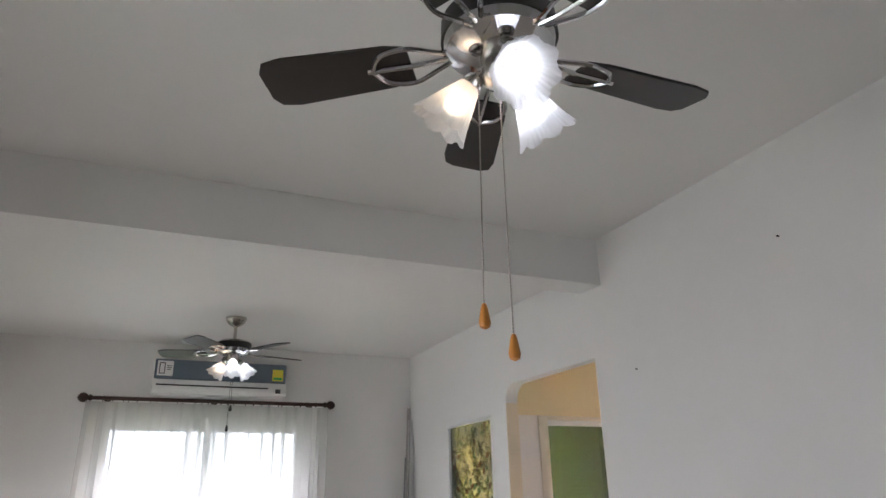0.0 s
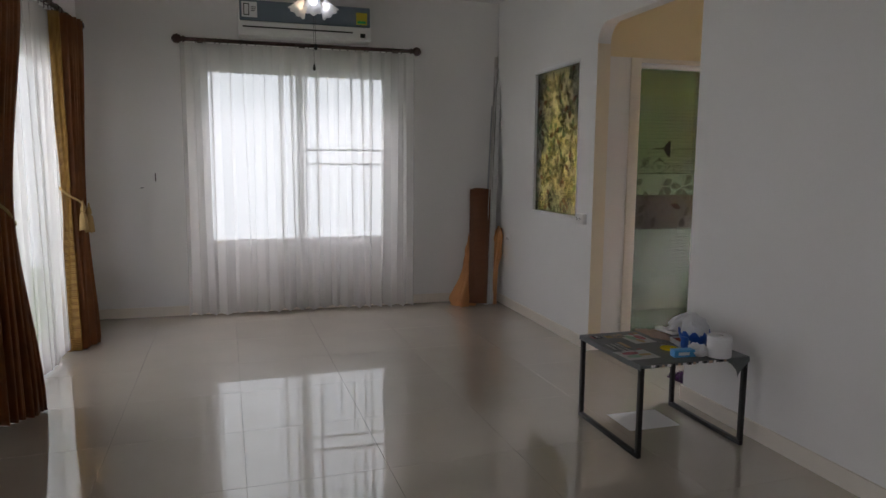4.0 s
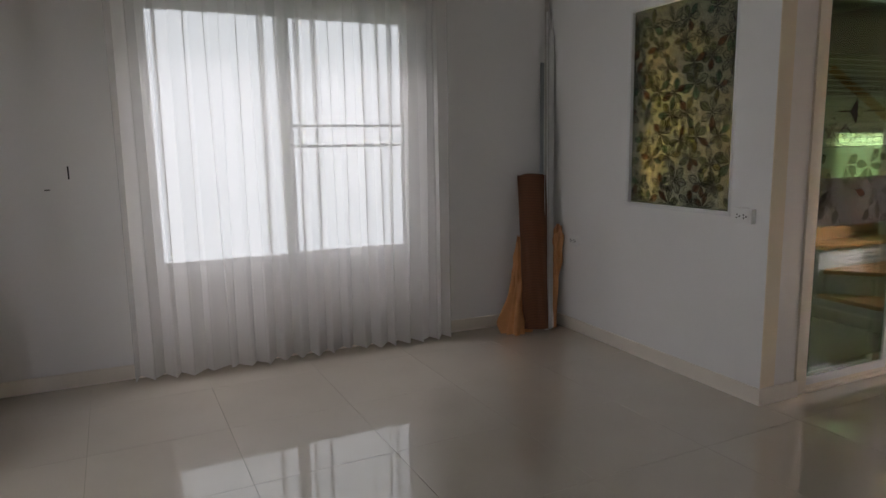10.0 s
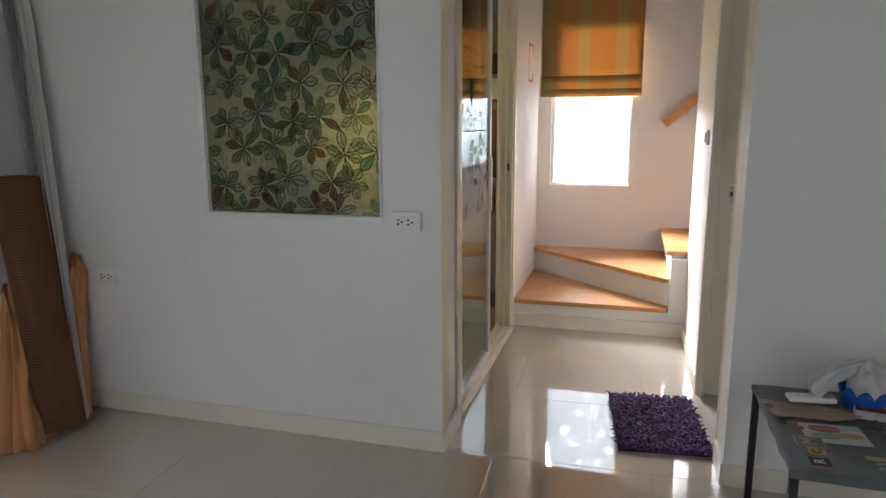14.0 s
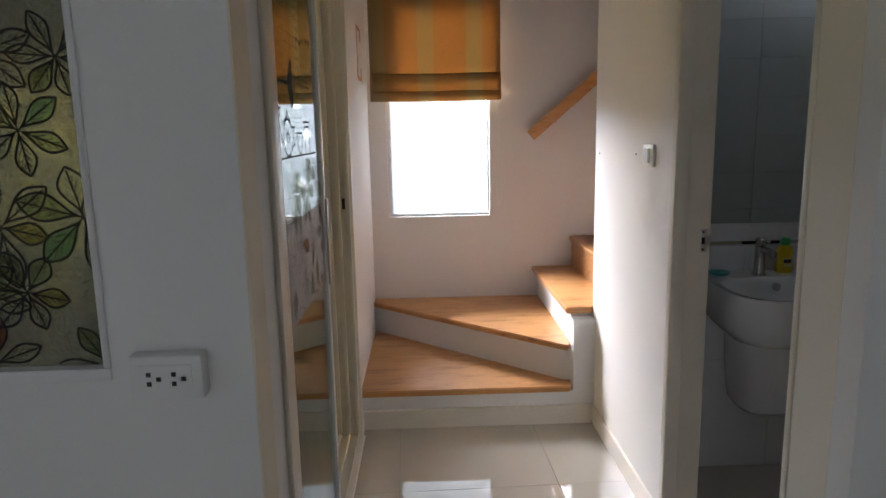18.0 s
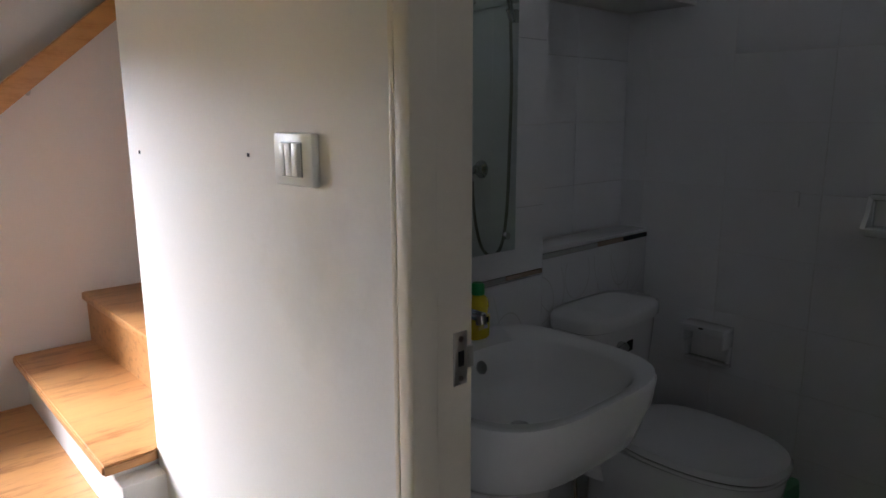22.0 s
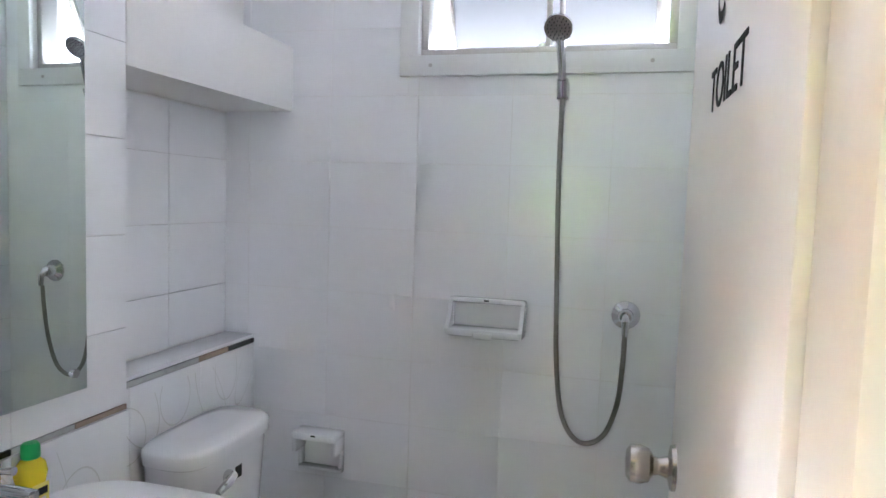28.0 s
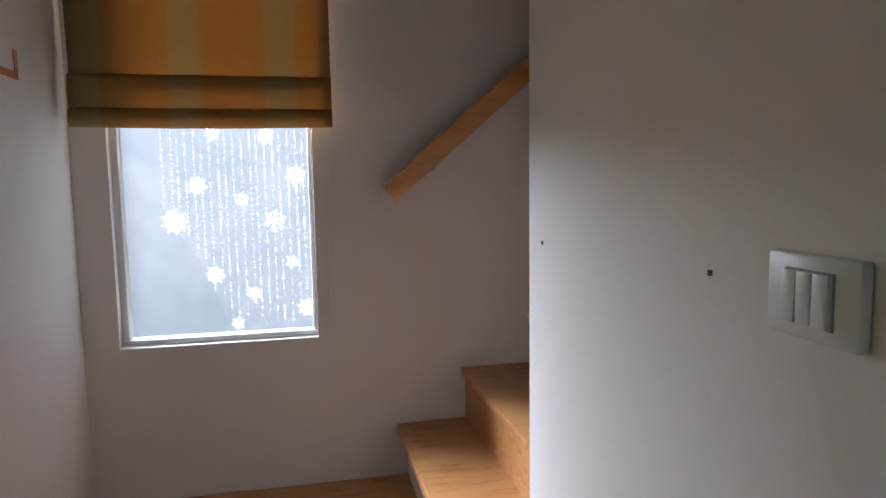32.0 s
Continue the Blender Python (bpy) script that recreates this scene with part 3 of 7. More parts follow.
def lay_turned(parent, x0, x1, y0, y1, z, ox, oy, pitch, gap, turn, material):
    """Square tiles on a grid turned by some degrees about (ox, oy), cut off at the room's edges."""
    R = Matrix.Rotation(radians(turn), 2)
    half = (pitch - gap) / 2
    for i in range(-14, 15):
        for j in range(-14, 15):
            c = Vector((ox, oy)) + R @ Vector(((i + 0.5) * pitch, (j + 0.5) * pitch))
            poly = [c + R @ Vector((a * half, b * half)) for a, b in ((-1, -1), (1, -1), (1, 1), (-1, 1))]
            if all(x0 <= p.x <= x1 and y0 <= p.y <= y1 for p in poly):
                t = new("tile", slab(2 * half, 2 * half, 0.0055, material))
                t.parent = parent
                t.matrix_basis = pose(c.x, c.y, z, 0, 0, turn)
                continue
            for axis, lim, keep in ((0, x0, 1), (0, x1, -1), (1, y0, 1), (1, y1, -1)):
                cut = []
                for p, q in zip(poly, poly[1:] + poly[:1]):
                    a, b = keep * (p[axis] - lim), keep * (q[axis] - lim)
                    if a >= 0:
                        cut.append(p)
                    if a * b < 0:
                        cut.append(p.lerp(q, a / (a - b)))
                poly = cut
            area = 0.5 * abs(sum(p.x * q.y - q.x * p.y for p, q in zip(poly, poly[1:] + poly[:1])))
            if len(poly) > 2 and area > 4e-4:
                m = sum(poly, Vector((0, 0))) / len(poly)
                t = new("tile", mesh_of("tile", prism(bmesh.new(), [(p.x - m.x, p.y - m.y) for p in poly], -0.0055, 0.0), material))
                t.parent = parent
                t.matrix_basis = pose(m.x, m.y, z)


def hang_tiles(parent, normal, at, u0, u1, z0, z1, ou, oz, pu, pz, material, skip=None, gap=0.0014):
    """Tiles on a wall; normal is one of +x -x +y -y, at its face."""
    turn = {"+x": (0, 90, 0), "-x": (0, -90, 0), "+y": (-90, 0, 0), "-y": (90, 0, 0)}[normal]
    for i in range(math.floor((u0 - ou) / pu), math.floor((u0 - ou) / pu) + 30):
        for j in range(math.floor((z0 - oz) / pz), math.floor((z0 - oz) / pz) + 30):
            a, b = max(u0, ou + i * pu + gap / 2), min(u1, ou + (i + 1) * pu - gap / 2)
            c, d = max(z0, oz + j * pz + gap / 2), min(z1, oz + (j + 1) * pz - gap / 2)
            pieces = [(a, b, c, d)]
            if skip and a < skip[1] and b > skip[0] and c < skip[3] and d > skip[2]:
                pieces = [(a, min(b, skip[0]), c, d), (max(a, skip[1]), b, c, d), (max(a, skip[0]), min(b, skip[1]), c, min(d, skip[2])), (max(a, skip[0]), min(b, skip[1]), max(c, skip[3]), d)]
            for a, b, c, d in pieces:
                if b - a > 0.012 and d - c > 0.012:
                    sx, sy = (d - c, b - a) if normal[1] == "x" else (b - a, d - c)
                    t = new("tile", slab(sx, sy, 0.006, material))
                    t.parent = parent
                    place = (at, (a + b) / 2, (c + d) / 2) if normal[1] == "x" else ((a + b) / 2, at, (c + d) / 2)
                    t.matrix_basis = pose(*place, *turn)


# ---- soft hangings ----
def sheet(bm, place, nu, nv, mats=None):
    """A surface through place(u, v), u and v from 0 to 1."""
    grid = [[bm.verts.new(place(i / nu, j / nv)) for i in range(nu + 1)] for j in range(nv + 1)]
    for j in range(nv):
        for i in range(nu):
            f = bm.faces.new((grid[j][i], grid[j][i + 1], grid[j + 1][i + 1], grid[j + 1][i]))
            if mats:
                f.material_index = mats((i + 0.5) / nu, (j + 0.5) / nv)
    return bm


def blend(keys, v):
    """Smooth value at v through (position, value) keys."""
    for (a, p), (b, q) in zip(keys, keys[1:]):
        if v <= b:
            t = min(1.0, max(0.0, (v - a) / (b - a)))
            t = t * t * (3 - 2 * t)
            return p + (q - p) * t
    return keys[-1][1]


def sheer_curtain(label, along, depth, u0, u1, ztop, zbot, folds, seed, parent=None):
    """A gathered sheer that hangs along x or y at a depth: pinched pleats at the heading that open into soft, uneven folds."""
    rnd = random.Random(seed)
    ph = [rnd.uniform(0, 6.28) for _ in range(8)]
    weight = [rnd.uniform(0.25, 1.0) for _ in range(folds + 2)]
    shift = [rnd.uniform(-0.28, 0.28) for _ in range(folds + 2)]
    drift = [rnd.uniform(-0.30, 0.30) for _ in range(folds + 2)]
    pitch = (u1 - u0) / folds

    def place(u, v):
        z = ztop + (zbot - ztop) * v
        k = min(int(u * folds), folds - 1)
        f = u * folds - k
        w = weight[k]
        # each pleat bunches the cloth about its middle; the folds loosen on the way down
        tight = 0.30 * w * (0.85 - 0.35 * v) * math.exp(-0.5 * ((f - 0.5) / 0.16) ** 2)
        ease = math.sin(math.pi * f)
        side = (f - tight * 2.6 * math.sin(2 * math.pi * (f - 0.5)) + (shift[k] + drift[k] * v) * ease * ease) * pitch + k * pitch
        off = (0.016 + 0.020 * v) * w * math.cos(2 * math.pi * (f - 0.5)) + 0.010 * math.sin(9 * u + ph[0] + 1.3 * v) + 0.006 * v * math.sin(31 * u + ph[1])
        off += 0.012 * math.sin(4 * math.pi * f + ph[2] + k) * tight * 3
        p = u0 + side + 0.010 * v * math.sin(5 * u + ph[6])
        if v > 0.96:
            z += 0.020 * (off - 0.01) / 0.04
        return (p, depth + off, z) if along == "x" else (depth + off, p, z)

    cloth = single("sheer_curtain", sheet(bmesh.new(), place, 40 * folds, 14), SHEER, label, "curtain", "sheer curtains", smooth=180)
    hem = sheet(bmesh.new(), lambda u, v: tuple(a + b for a, b in zip(place(u, 0.965 + 0.035 * v), (0, -0.002, 0) if along == "x" else (0.002, 0, 0))), 24 * folds, 2)
    part("hem", hem, SHEER, cloth, smooth=180)
    return cloth


def drape(label, base, ys_top, ys_waist, ys_foot, x_top, x_waist, x_foot, ztop, zwaist, gold, seed, tie_side, folds=8):
    """A heavy curtain gathered by a tie-back: edges near wall and room run through the given places."""
    rnd = random.Random(seed)
    ph = [rnd.uniform(0, 6.28) for _ in range(6)]
    root = thing("drape", (x_waist[0], sum(ys_waist) / 2, 0), label, "curtain", "brown drapes")
    vw = 1 - zwaist / ztop

    def place(u, v):
        z = ztop * (1 - v) + 0.012 * v
        ya = blend([(0, ys_top[0]), (vw, ys_waist[0]), (1, ys_foot[0])], v)
        yb = blend([(0, ys_top[1]), (vw, ys_waist[1]), (1, ys_foot[1])], v)
        xa = blend([(0, x_top[0]), (vw, x_waist[0]), (1, x_foot[0])], v)
        xb = blend([(0, x_top[1]), (vw, x_waist[1]), (1, x_foot[1])], v)
        amp = blend([(0, 0.026), (vw, 0.014), (1, 0.042)], v)
        w = u + 0.02 * math.sin(6 * u + ph[0] + v)
        s = math.sin(2 * math.pi * folds * w + ph[1]) + 0.35 * math.sin(2 * math.pi * 2.3 * folds * w + ph[2] + v)
        bulge = 0.05 * math.sin(math.pi * u)
        d = Vector((yb - ya, xa - xb)).normalized() if abs(yb - ya) + abs(xa - xb) > 1e-6 else Vector((1, 0))
        return (xa + (xb - xa) * u + (amp * s + bulge) * d.x, ya + (yb - ya) * u + (amp * s) * d.y, z)

    b = sheet(bmesh.new(), place, 160, 40, lambda u, v: 1 if gold[0] <= u <= gold[1] else 0)
    cloth = part("cloth", b, [BROWN, GOLD], root, smooth=180)
    mod = cloth.modifiers.new("thickness", "SOLIDIFY")
    mod.thickness = 0.004
    # tie-back cord from a wall hook round the gathered cloth, and tassels
    ya, yb = ys_waist
    hook = Vector((XL + 0.03, ya - 0.12 if tie_side < 0 else ya - 0.02, zwaist + 0.16))

    def lie(u, dz, out):
        v = 1 - (zwaist + dz) / ztop
        p, q, r = Vector(place(u, v)), Vector(place(0.0, v)), Vector(place(1.0, v))
        n = Vector((r.y - q.y, q.x - r.x, 0)).normalized()
        mid = q.lerp(r, u) + n * (0.052 * math.sin(math.pi * u) + 0.024)
        return Vector((mid.x, mid.y, zwaist + dz)) + n * out

    ring = [hook] + [lie(u, 0.10 - 0.17 * u, 0) for u in (0.02, 0.25, 0.5, 0.75, 0.97)]
    back = [Vector((XL + 0.045, yb - 0.01, zwaist - 0.05)), Vector((XL + 0.035, (ya + yb) / 2, zwaist + 0.04)), hook]
    part("tie_back", sweep(bmesh.new(), spline(ring + back, 8), 0.008, 6), CORD, root, "gold rope tie-back")
    part("hook", tube(bmesh.new(), hook - Vector((0.028, 0, 0)), hook + Vector((0.012, 0, 0)), 0.007), NICKEL, root)
    if tie_side < 0:
        return root
    for u, dz, out in ((0.30, 0.02, 0.030), (0.52, 0.0, 0.034)):
        t0 = lie(u, dz, out)
        tassel = lathe(bmesh.new(), [(0.004, 0.03), (0.010, -0.005), (0.017, -0.03), (0.018, -0.045), (0.012, -0.055), (0.020, -0.066), (0.026, -0.10), (0.031, -0.18), (0.001, -0.182)], t0, 18)
        for k in range(6):
            a = k * 1.047
            sweep(tassel, [t0 + Vector((0.019 * math.cos(a), 0.019 * math.sin(a), -0.07)), t0 + Vector((0.029 * math.cos(a), 0.029 * math.sin(a), -0.175 - 0.012 * (k % 2)))], 0.0045, 5)
        part("tassel", tassel, CORD, root, "gold fringed tassel")
    return root


def curtain_rod(along, depth, a, b, z, hooks, label, wall_at):
    mid = (a + b) / 2
    root = thing("curtain_rod", (mid, depth, z) if along == "x" else (depth, mid, z), label, "curtain rod", "curtain rods")
    P = (lambda u, d, zz: (u, depth + d, zz)) if along == "x" else (lambda u, d, zz: (depth + d, u, zz))
    part("pole", tube(bmesh.new(), P(a, 0, z), P(b, 0, z), 0.016, n=14), DARKROD, root)
    for u, s in ((a, -1), (b, 1)):
        f = bmesh.new()
        m = Matrix.Translation(P(u, 0, z)) @ Vector((s, 0, 0) if along == "x" else (0, s, 0)).to_track_quat("Z", "Y").to_matrix().to_4x4()
        lathe(f, [(0.016, -0.01), (0.026, 0.0), (0.026, 0.012), (0.018, 0.02), (0.034, 0.035), (0.041, 0.055), (0.034, 0.08), (0.018, 0.095), (0.006, 0.10)], m=m, n=16)
        part("finial", f, DARKROD, root)
    for u in (a + 0.12, mid, b - 0.12):
        br = bmesh.new()
        sgn = 1 if wall_at > depth else -1
        tube(br, P(u, 0, z), P(u, wall_at - depth, z), 0.009, n=10)
        lathe(br, [(0.001, 0), (0.028, 0.001), (0.024, 0.01), (0.001, 0.012)], m=Matrix.Translation(P(u, wall_at - depth, z)) @ Vector((0, -sgn, 0) if along == "x" else (-sgn, 0, 0)).to_track_quat("Z", "Y").to_matrix().to_4x4(), n=14)
        part("bracket", br, DARKROD, root)
    rnd = random.Random(int(a * 100))
    for k in range(hooks):
        u = a + 0.05 + (b - a - 0.1) * (k + rnd.uniform(0.2, 0.8)) / hooks
        r = bmesh.new()
        ring = [Vector(P(u + 0.004 * math.sin(t), 0.024 * math.cos(t), z - 0.006 + 0.024 * math.sin(t))) for t in [2 * math.pi * i / 14 for i in range(15)]]
        sweep(r, ring, 0.0035, 5)
        tube(r, P(u, 0, z - 0.03), P(u, 0, z - 0.065), 0.0025, n=5)
        part("ring", r, DARKROD, root)
    return root


# ---- openings ----
GRILLE = surface("painted_grille_steel", (0.36, 0.37, 0.38), 0.5, vary=0.08)
def window_garden():
    root = tagged(thing("window_1", (0.67, YB + 0.06, 0.66), "white aluminium sliding window behind a sheer curtain", "window"), kind="structure")
    x0, x1, z0, z1 = -0.175, 1.505, 0.595, 2.185
    y = YB + 0.075
    f = bmesh.new()
    for a in ((x0, y - 0.05, z0, x1, y + 0.05, z0 + 0.03), (x0, y - 0.05, z1 - 0.03, x1, y + 0.05, z1), (x0, y - 0.05, z0 + 0.03, x0 + 0.03, y + 0.05, z1 - 0.03), (x1 - 0.03, y - 0.05, z0 + 0.03, x1, y + 0.05, z1 - 0.03)):
        box(f, *a, bevel=0.004)
    part("window_frame", f, FRAME, root)
    for a, b, d in ((x0 + 0.03, 0.70, -0.018), (0.64, x1 - 0.03, 0.018)):
        s = bmesh.new()
        for c in ((a, z0 + 0.03, b, z0 + 0.065), (a, z1 - 0.065, b, z1 - 0.03), (a, z0 + 0.065, a + 0.038, z1 - 0.065), (b - 0.038, z0 + 0.065, b, z1 - 0.065)):
            box(s, c[0], y + d - 0.014, c[1], c[2], y + d + 0.014, c[3], bevel=0.003)
        sash = part("sash", s, FRAME, root)
        g = part("pane", boxed(a + 0.034, y + d - 0.003, z0 + 0.06, b - 0.034, y + d + 0.003, z1 - 0.06), GLASS, sash, smooth=None)
        g.visible_shadow = False
    for z in (1.467, 1.337):
        part("grille_bar", boxed(0.66, YB + 0.145, z - 0.009, x1 - 0.03, YB + 0.165, z + 0.009), GRILLE, root, smooth=None)
    part("window_sill", boxed(x0 - 0.0, YB + 0.002, z0 - 0.03, x1, y - 0.052, z0 - 0.002), FRAME, root, smooth=None)


def sliding_patio(name, y0, y1, label):
    root = tagged(thing(name, (XL - 0.07, (y0 + y1) / 2, 0), label, "door"), kind="structure")
    x = XL - 0.06
    f = bmesh.new()
    for a in ((x - 0.05, y0, 0.0, x + 0.065, y0 + 0.05, 2.15), (x - 0.05, y1 - 0.05, 0.0, x + 0.065, y1, 2.15), (x - 0.05, y0 + 0.05, 2.09, x + 0.065, y1 - 0.05, 2.15), (x - 0.05, y0 + 0.05, 0.0, x + 0.065, y1 - 0.05, 0.03)):
        box(f, *a, bevel=0.004)
    part("door_frame", f, FRAME, root)
    mid = (y0 + y1) / 2
    for a, b, d in ((y0 + 0.05, mid + 0.03, 0.02), (mid - 0.03, y1 - 0.05, -0.02)):
        s = bmesh.new()
        for c in ((a, 0.03, b, 0.11), (a, 2.02, b, 2.09), (a, 0.11, a + 0.055, 2.02), (b - 0.055, 0.11, b, 2.02)):
            box(s, x + d - 0.015, c[0], c[1], x + d + 0.015, c[2], c[3], bevel=0.003)
        sash = part("sash", s, FRAME, root)
        g = part("pane", boxed(x + d - 0.003, a + 0.05, 0.105, x + d + 0.003, b - 0.05, 2.025), GLASS, sash, smooth=None)
        g.visible_shadow = False


window_garden()
sliding_patio("door_1", 4.06, 5.75, "white aluminium sliding door behind sheer and drapes")
sliding_patio("door_2", 0.55, 2.45, "white aluminium sliding door to the garden")
sheer_curtain("white sheer curtain hanging before the garden window", "x", YB - 0.115, -0.31, 1.69, 2.335, 0.035, 19, 4)
sheer_curtain("white sheer curtain across the sliding door", "y", XL + 0.06, 4.22, 5.55, 2.33, 0.03, 10, 7)
sheer_curtain("white sheer curtain across the front sliding door", "y", XL + 0.06, 0.70, 2.35, 2.33, 0.03, 12, 9)
curtain_rod("x", YB - 0.085, -0.275, 1.665, 2.366, 26, "dark stained wooden curtain rod with ball finials", YB)
curtain_rod("y", XL + 0.10, 3.86, 5.98, 2.37, 16, "dark stained wooden rod over the sliding door", XL)
curtain_rod("y", XL + 0.10, 0.40, 2.78, 2.37, 16, "dark stained wooden rod over the front door", XL)
drape("brown satin drape with gold border tied back", None, (4.06, 4.46), (3.97, 4.13), (3.95, 4.19), (-1.01, -0.98), (-1.04, -0.97), (-1.06, -0.92), 2.34, 1.08, (0.0, 0.04), 3, -1)
drape("brown satin drape with wide gold border tied back", None, (5.34, 5.78), (5.44, 5.68), (5.33, 5.73), (-1.03, -0.94), (-1.03, -0.96), (-1.03, -0.95), 2.34, 1.02, (0.0, 0.16), 5, 1, 7)
drape("brown and gold satin drape tied back by the front door", None, (2.12, 2.49), (2.13, 2.41), (1.94, 2.68), (-1.03, -0.96), (-1.04, -0.95), (-1.0, -0.93), 2.34, 1.02, (0.40, 0.62), 8, 1, 7)
grey = bmesh.new()
sheet(grey, lambda u, v: (-1.02 + 0.02 * math.sin(9 * u), 5.86 + 0.10 * u * (0.5 + 0.5 * v), 0.62 * (1 - v) + 0.004), 14, 10)
single("folded_screen", grey, GREYFRAME, "dark grey folded fabric leaning behind the drape", "fabric").modifiers.new("thickness", "SOLIDIFY").thickness = 0.012

# ---- patterned glass window between living room and kitchen ----
LY0, LY1, LZ0, LZ1 = 4.722, 5.536, 0.94, 2.122


def film_glass(name, body, share):
    """Rippled glass with a coloured film."""
    m, nt, b = nodes_of(name)
    nt.nodes.remove(b)
    v = coords(nt)
    clear = nt.nodes.new("ShaderNodeBsdfRefraction")
    clear.inputs["IOR"].default_value, clear.inputs["Roughness"].default_value = 1.24, 0.02
    link(nt, ramp(nt, noise_of(nt, v, 3.0, 3), [(0.35, (0.40, 0.42, 0.27)), (0.65, (0.72, 0.71, 0.50))]), clear.inputs["Color"])
    diff = nt.nodes.new("ShaderNodeBsdfDiffuse")
    diff.inputs["Color"].default_value = (*body, 1)
    gloss = nt.nodes.new("ShaderNodeBsdfGlossy")
    gloss.inputs["Roughness"].default_value = 0.08
    bp = nt.nodes.new("ShaderNodeBump")
    bp.inputs["Strength"].default_value, bp.inputs["Distance"].default_value = 1.0, 0.016
    link(nt, noise_of(nt, v, 62, 2), bp.inputs["Height"])
    link(nt, bp.outputs["Normal"], gloss.inputs["Normal"])
    link(nt, bp.outputs["Normal"], clear.inputs["Normal"])
    a, c = nt.nodes.new("ShaderNodeMixShader"), nt.nodes.new("ShaderNodeMixShader")
    a.inputs["Fac"].default_value = share
    link(nt, clear.outputs[0], a.inputs[1])
    link(nt, diff.outputs[0], a.inputs[2])
    link(nt, edge_gloss(nt, 0.09), c.inputs["Fac"])
    link(nt, a.outputs[0], c.inputs[1])
    link(nt, gloss.outputs[0], c.inputs[2])
    link(nt, c.outputs[0], nt.nodes["Material Output"].inputs["Surface"])
    return m


def tint_film(name, colour, body):
    m, nt, b = nodes_of(name)
    nt.nodes.remove(b)
    clear, soft = nt.nodes.new("ShaderNodeBsdfTransparent"), nt.nodes.new("ShaderNodeBsdfTranslucent")
    v = coords(nt)
    tint = ramp(nt, noise_of(nt, v, 40, 3), [(0.3, shade(colour, 0.8)), (0.7, shade(colour, 1.1))])
    link(nt, tint, clear.inputs["Color"])
    link(nt, tint, soft.inputs["Color"])
    mix = nt.nodes.new("ShaderNodeMixShader")
    mix.inputs["Fac"].default_value = body
    link(nt, clear.outputs[0], mix.inputs[1])
    link(nt, soft.outputs[0], mix.inputs[2])
    link(nt, mix.outputs[0], nt.nodes["Material Output"].inputs["Surface"])
    return m


FILM = film_glass("rippled_olive_glass", (0.26, 0.29, 0.215), 0.36)
DOORFILM = film_glass("rippled_brown_film", (0.075, 0.058, 0.042), 0.55)
INK = surface("black_outline_ink", (0.010, 0.010, 0.009), 0.85, vary=0.1)
PETALS = [tint_film("petal_green", (0.84, 0.90, 0.72), 0.06), tint_film("petal_teal", (0.55, 0.80, 0.68), 0.12), tint_film("petal_red", (0.78, 0.45, 0.36), 0.15), tint_film("petal_yellow", (0.92, 0.86, 0.58), 0.10), tint_film("petal_plain", (0.82, 0.83, 0.72), 0.12)]


def flower(rnd, cx, cy, size, clip, stroke=1.0):
    """One printed flower of six petals with dark outlines and midribs, flat in its plane, clipped to a box."""
    b = bmesh.new()
    lo0, hi0, lo1, hi1 = clip
    turn = rnd.uniform(0, 6.28)

    def strip(points, w, z):
        pts = [Vector((p.x, p.y, 0)) for p in points]
        prev = None
        for i, p in enumerate(pts):
            d = (pts[min(i + 1, len(pts) - 1)] - pts[max(i - 1, 0)]).normalized()
            n = Vector((-d.y, d.x, 0)) * w / 2
            inside = lo0 < p.x < hi0 and lo1 < p.y < hi1
            cur = (b.verts.new((p.x + n.x, p.y + n.y, z)), b.verts.new((p.x - n.x, p.y - n.y, z))) if inside else None
            if prev and cur:
                b.faces.new((prev[0], cur[0], cur[1], prev[1])).material_index = 0
            prev = cur

    for k in range(6):
        a = turn + k * math.pi / 3 + rnd.uniform(-0.16, 0.16)
        long, wide = size * rnd.uniform(0.76, 1.10), size * rnd.uniform(0.17, 0.23)
        ax, ay = Vector((math.cos(a), math.sin(a))), Vector((-math.sin(a), math.cos(a)))
        c = Vector((cx, cy))
        one = [c + ax * (long * (0.10 + 0.90 * t)) + ay * wide * math.sin(math.pi * t ** 1.35) for t in [i / 12 for i in range(13)]]
        two = [c + ax * (long * (0.10 + 0.90 * t)) - ay * wide * math.sin(math.pi * t ** 1.35) for t in [i / 12 for i in range(13)]]
        colour = rnd.choices([1, 2, 3, 4, 5], [4, 1.4, 1.4, 1.2, 6])[0]
        for i in range(12):
            quad = [one[i], one[i + 1], two[i + 1], two[i]]
            if colour != 5 and all(lo0 < q.x < hi0 and lo1 < q.y < hi1 for q in quad) and (quad[0] - quad[3]).length + (quad[1] - quad[2]).length > 1e-4:
                vs = [b.verts.new((q.x, q.y, 0.0012)) for q in quad]
                b.faces.new(vs).material_index = colour
        strip(one, 0.0042 * stroke, 0.0018)
        strip(two, 0.0042 * stroke, 0.0018)
        strip([c + ax * long * t for t in (0, 0.2, 0.4, 0.6, 0.8, 0.93)], 0.0028 * stroke, 0.0018)
        for t, e in ((0.35, 0.55), (0.5, 0.7), (0.65, 0.82)):
            for sgn in (-1, 1):
                strip([c + ax * long * t, c + ax * long * e + ay * sgn * wide * 0.62 * math.sin(math.pi * e)], 0.0012 * stroke, 0.0018)
    return b


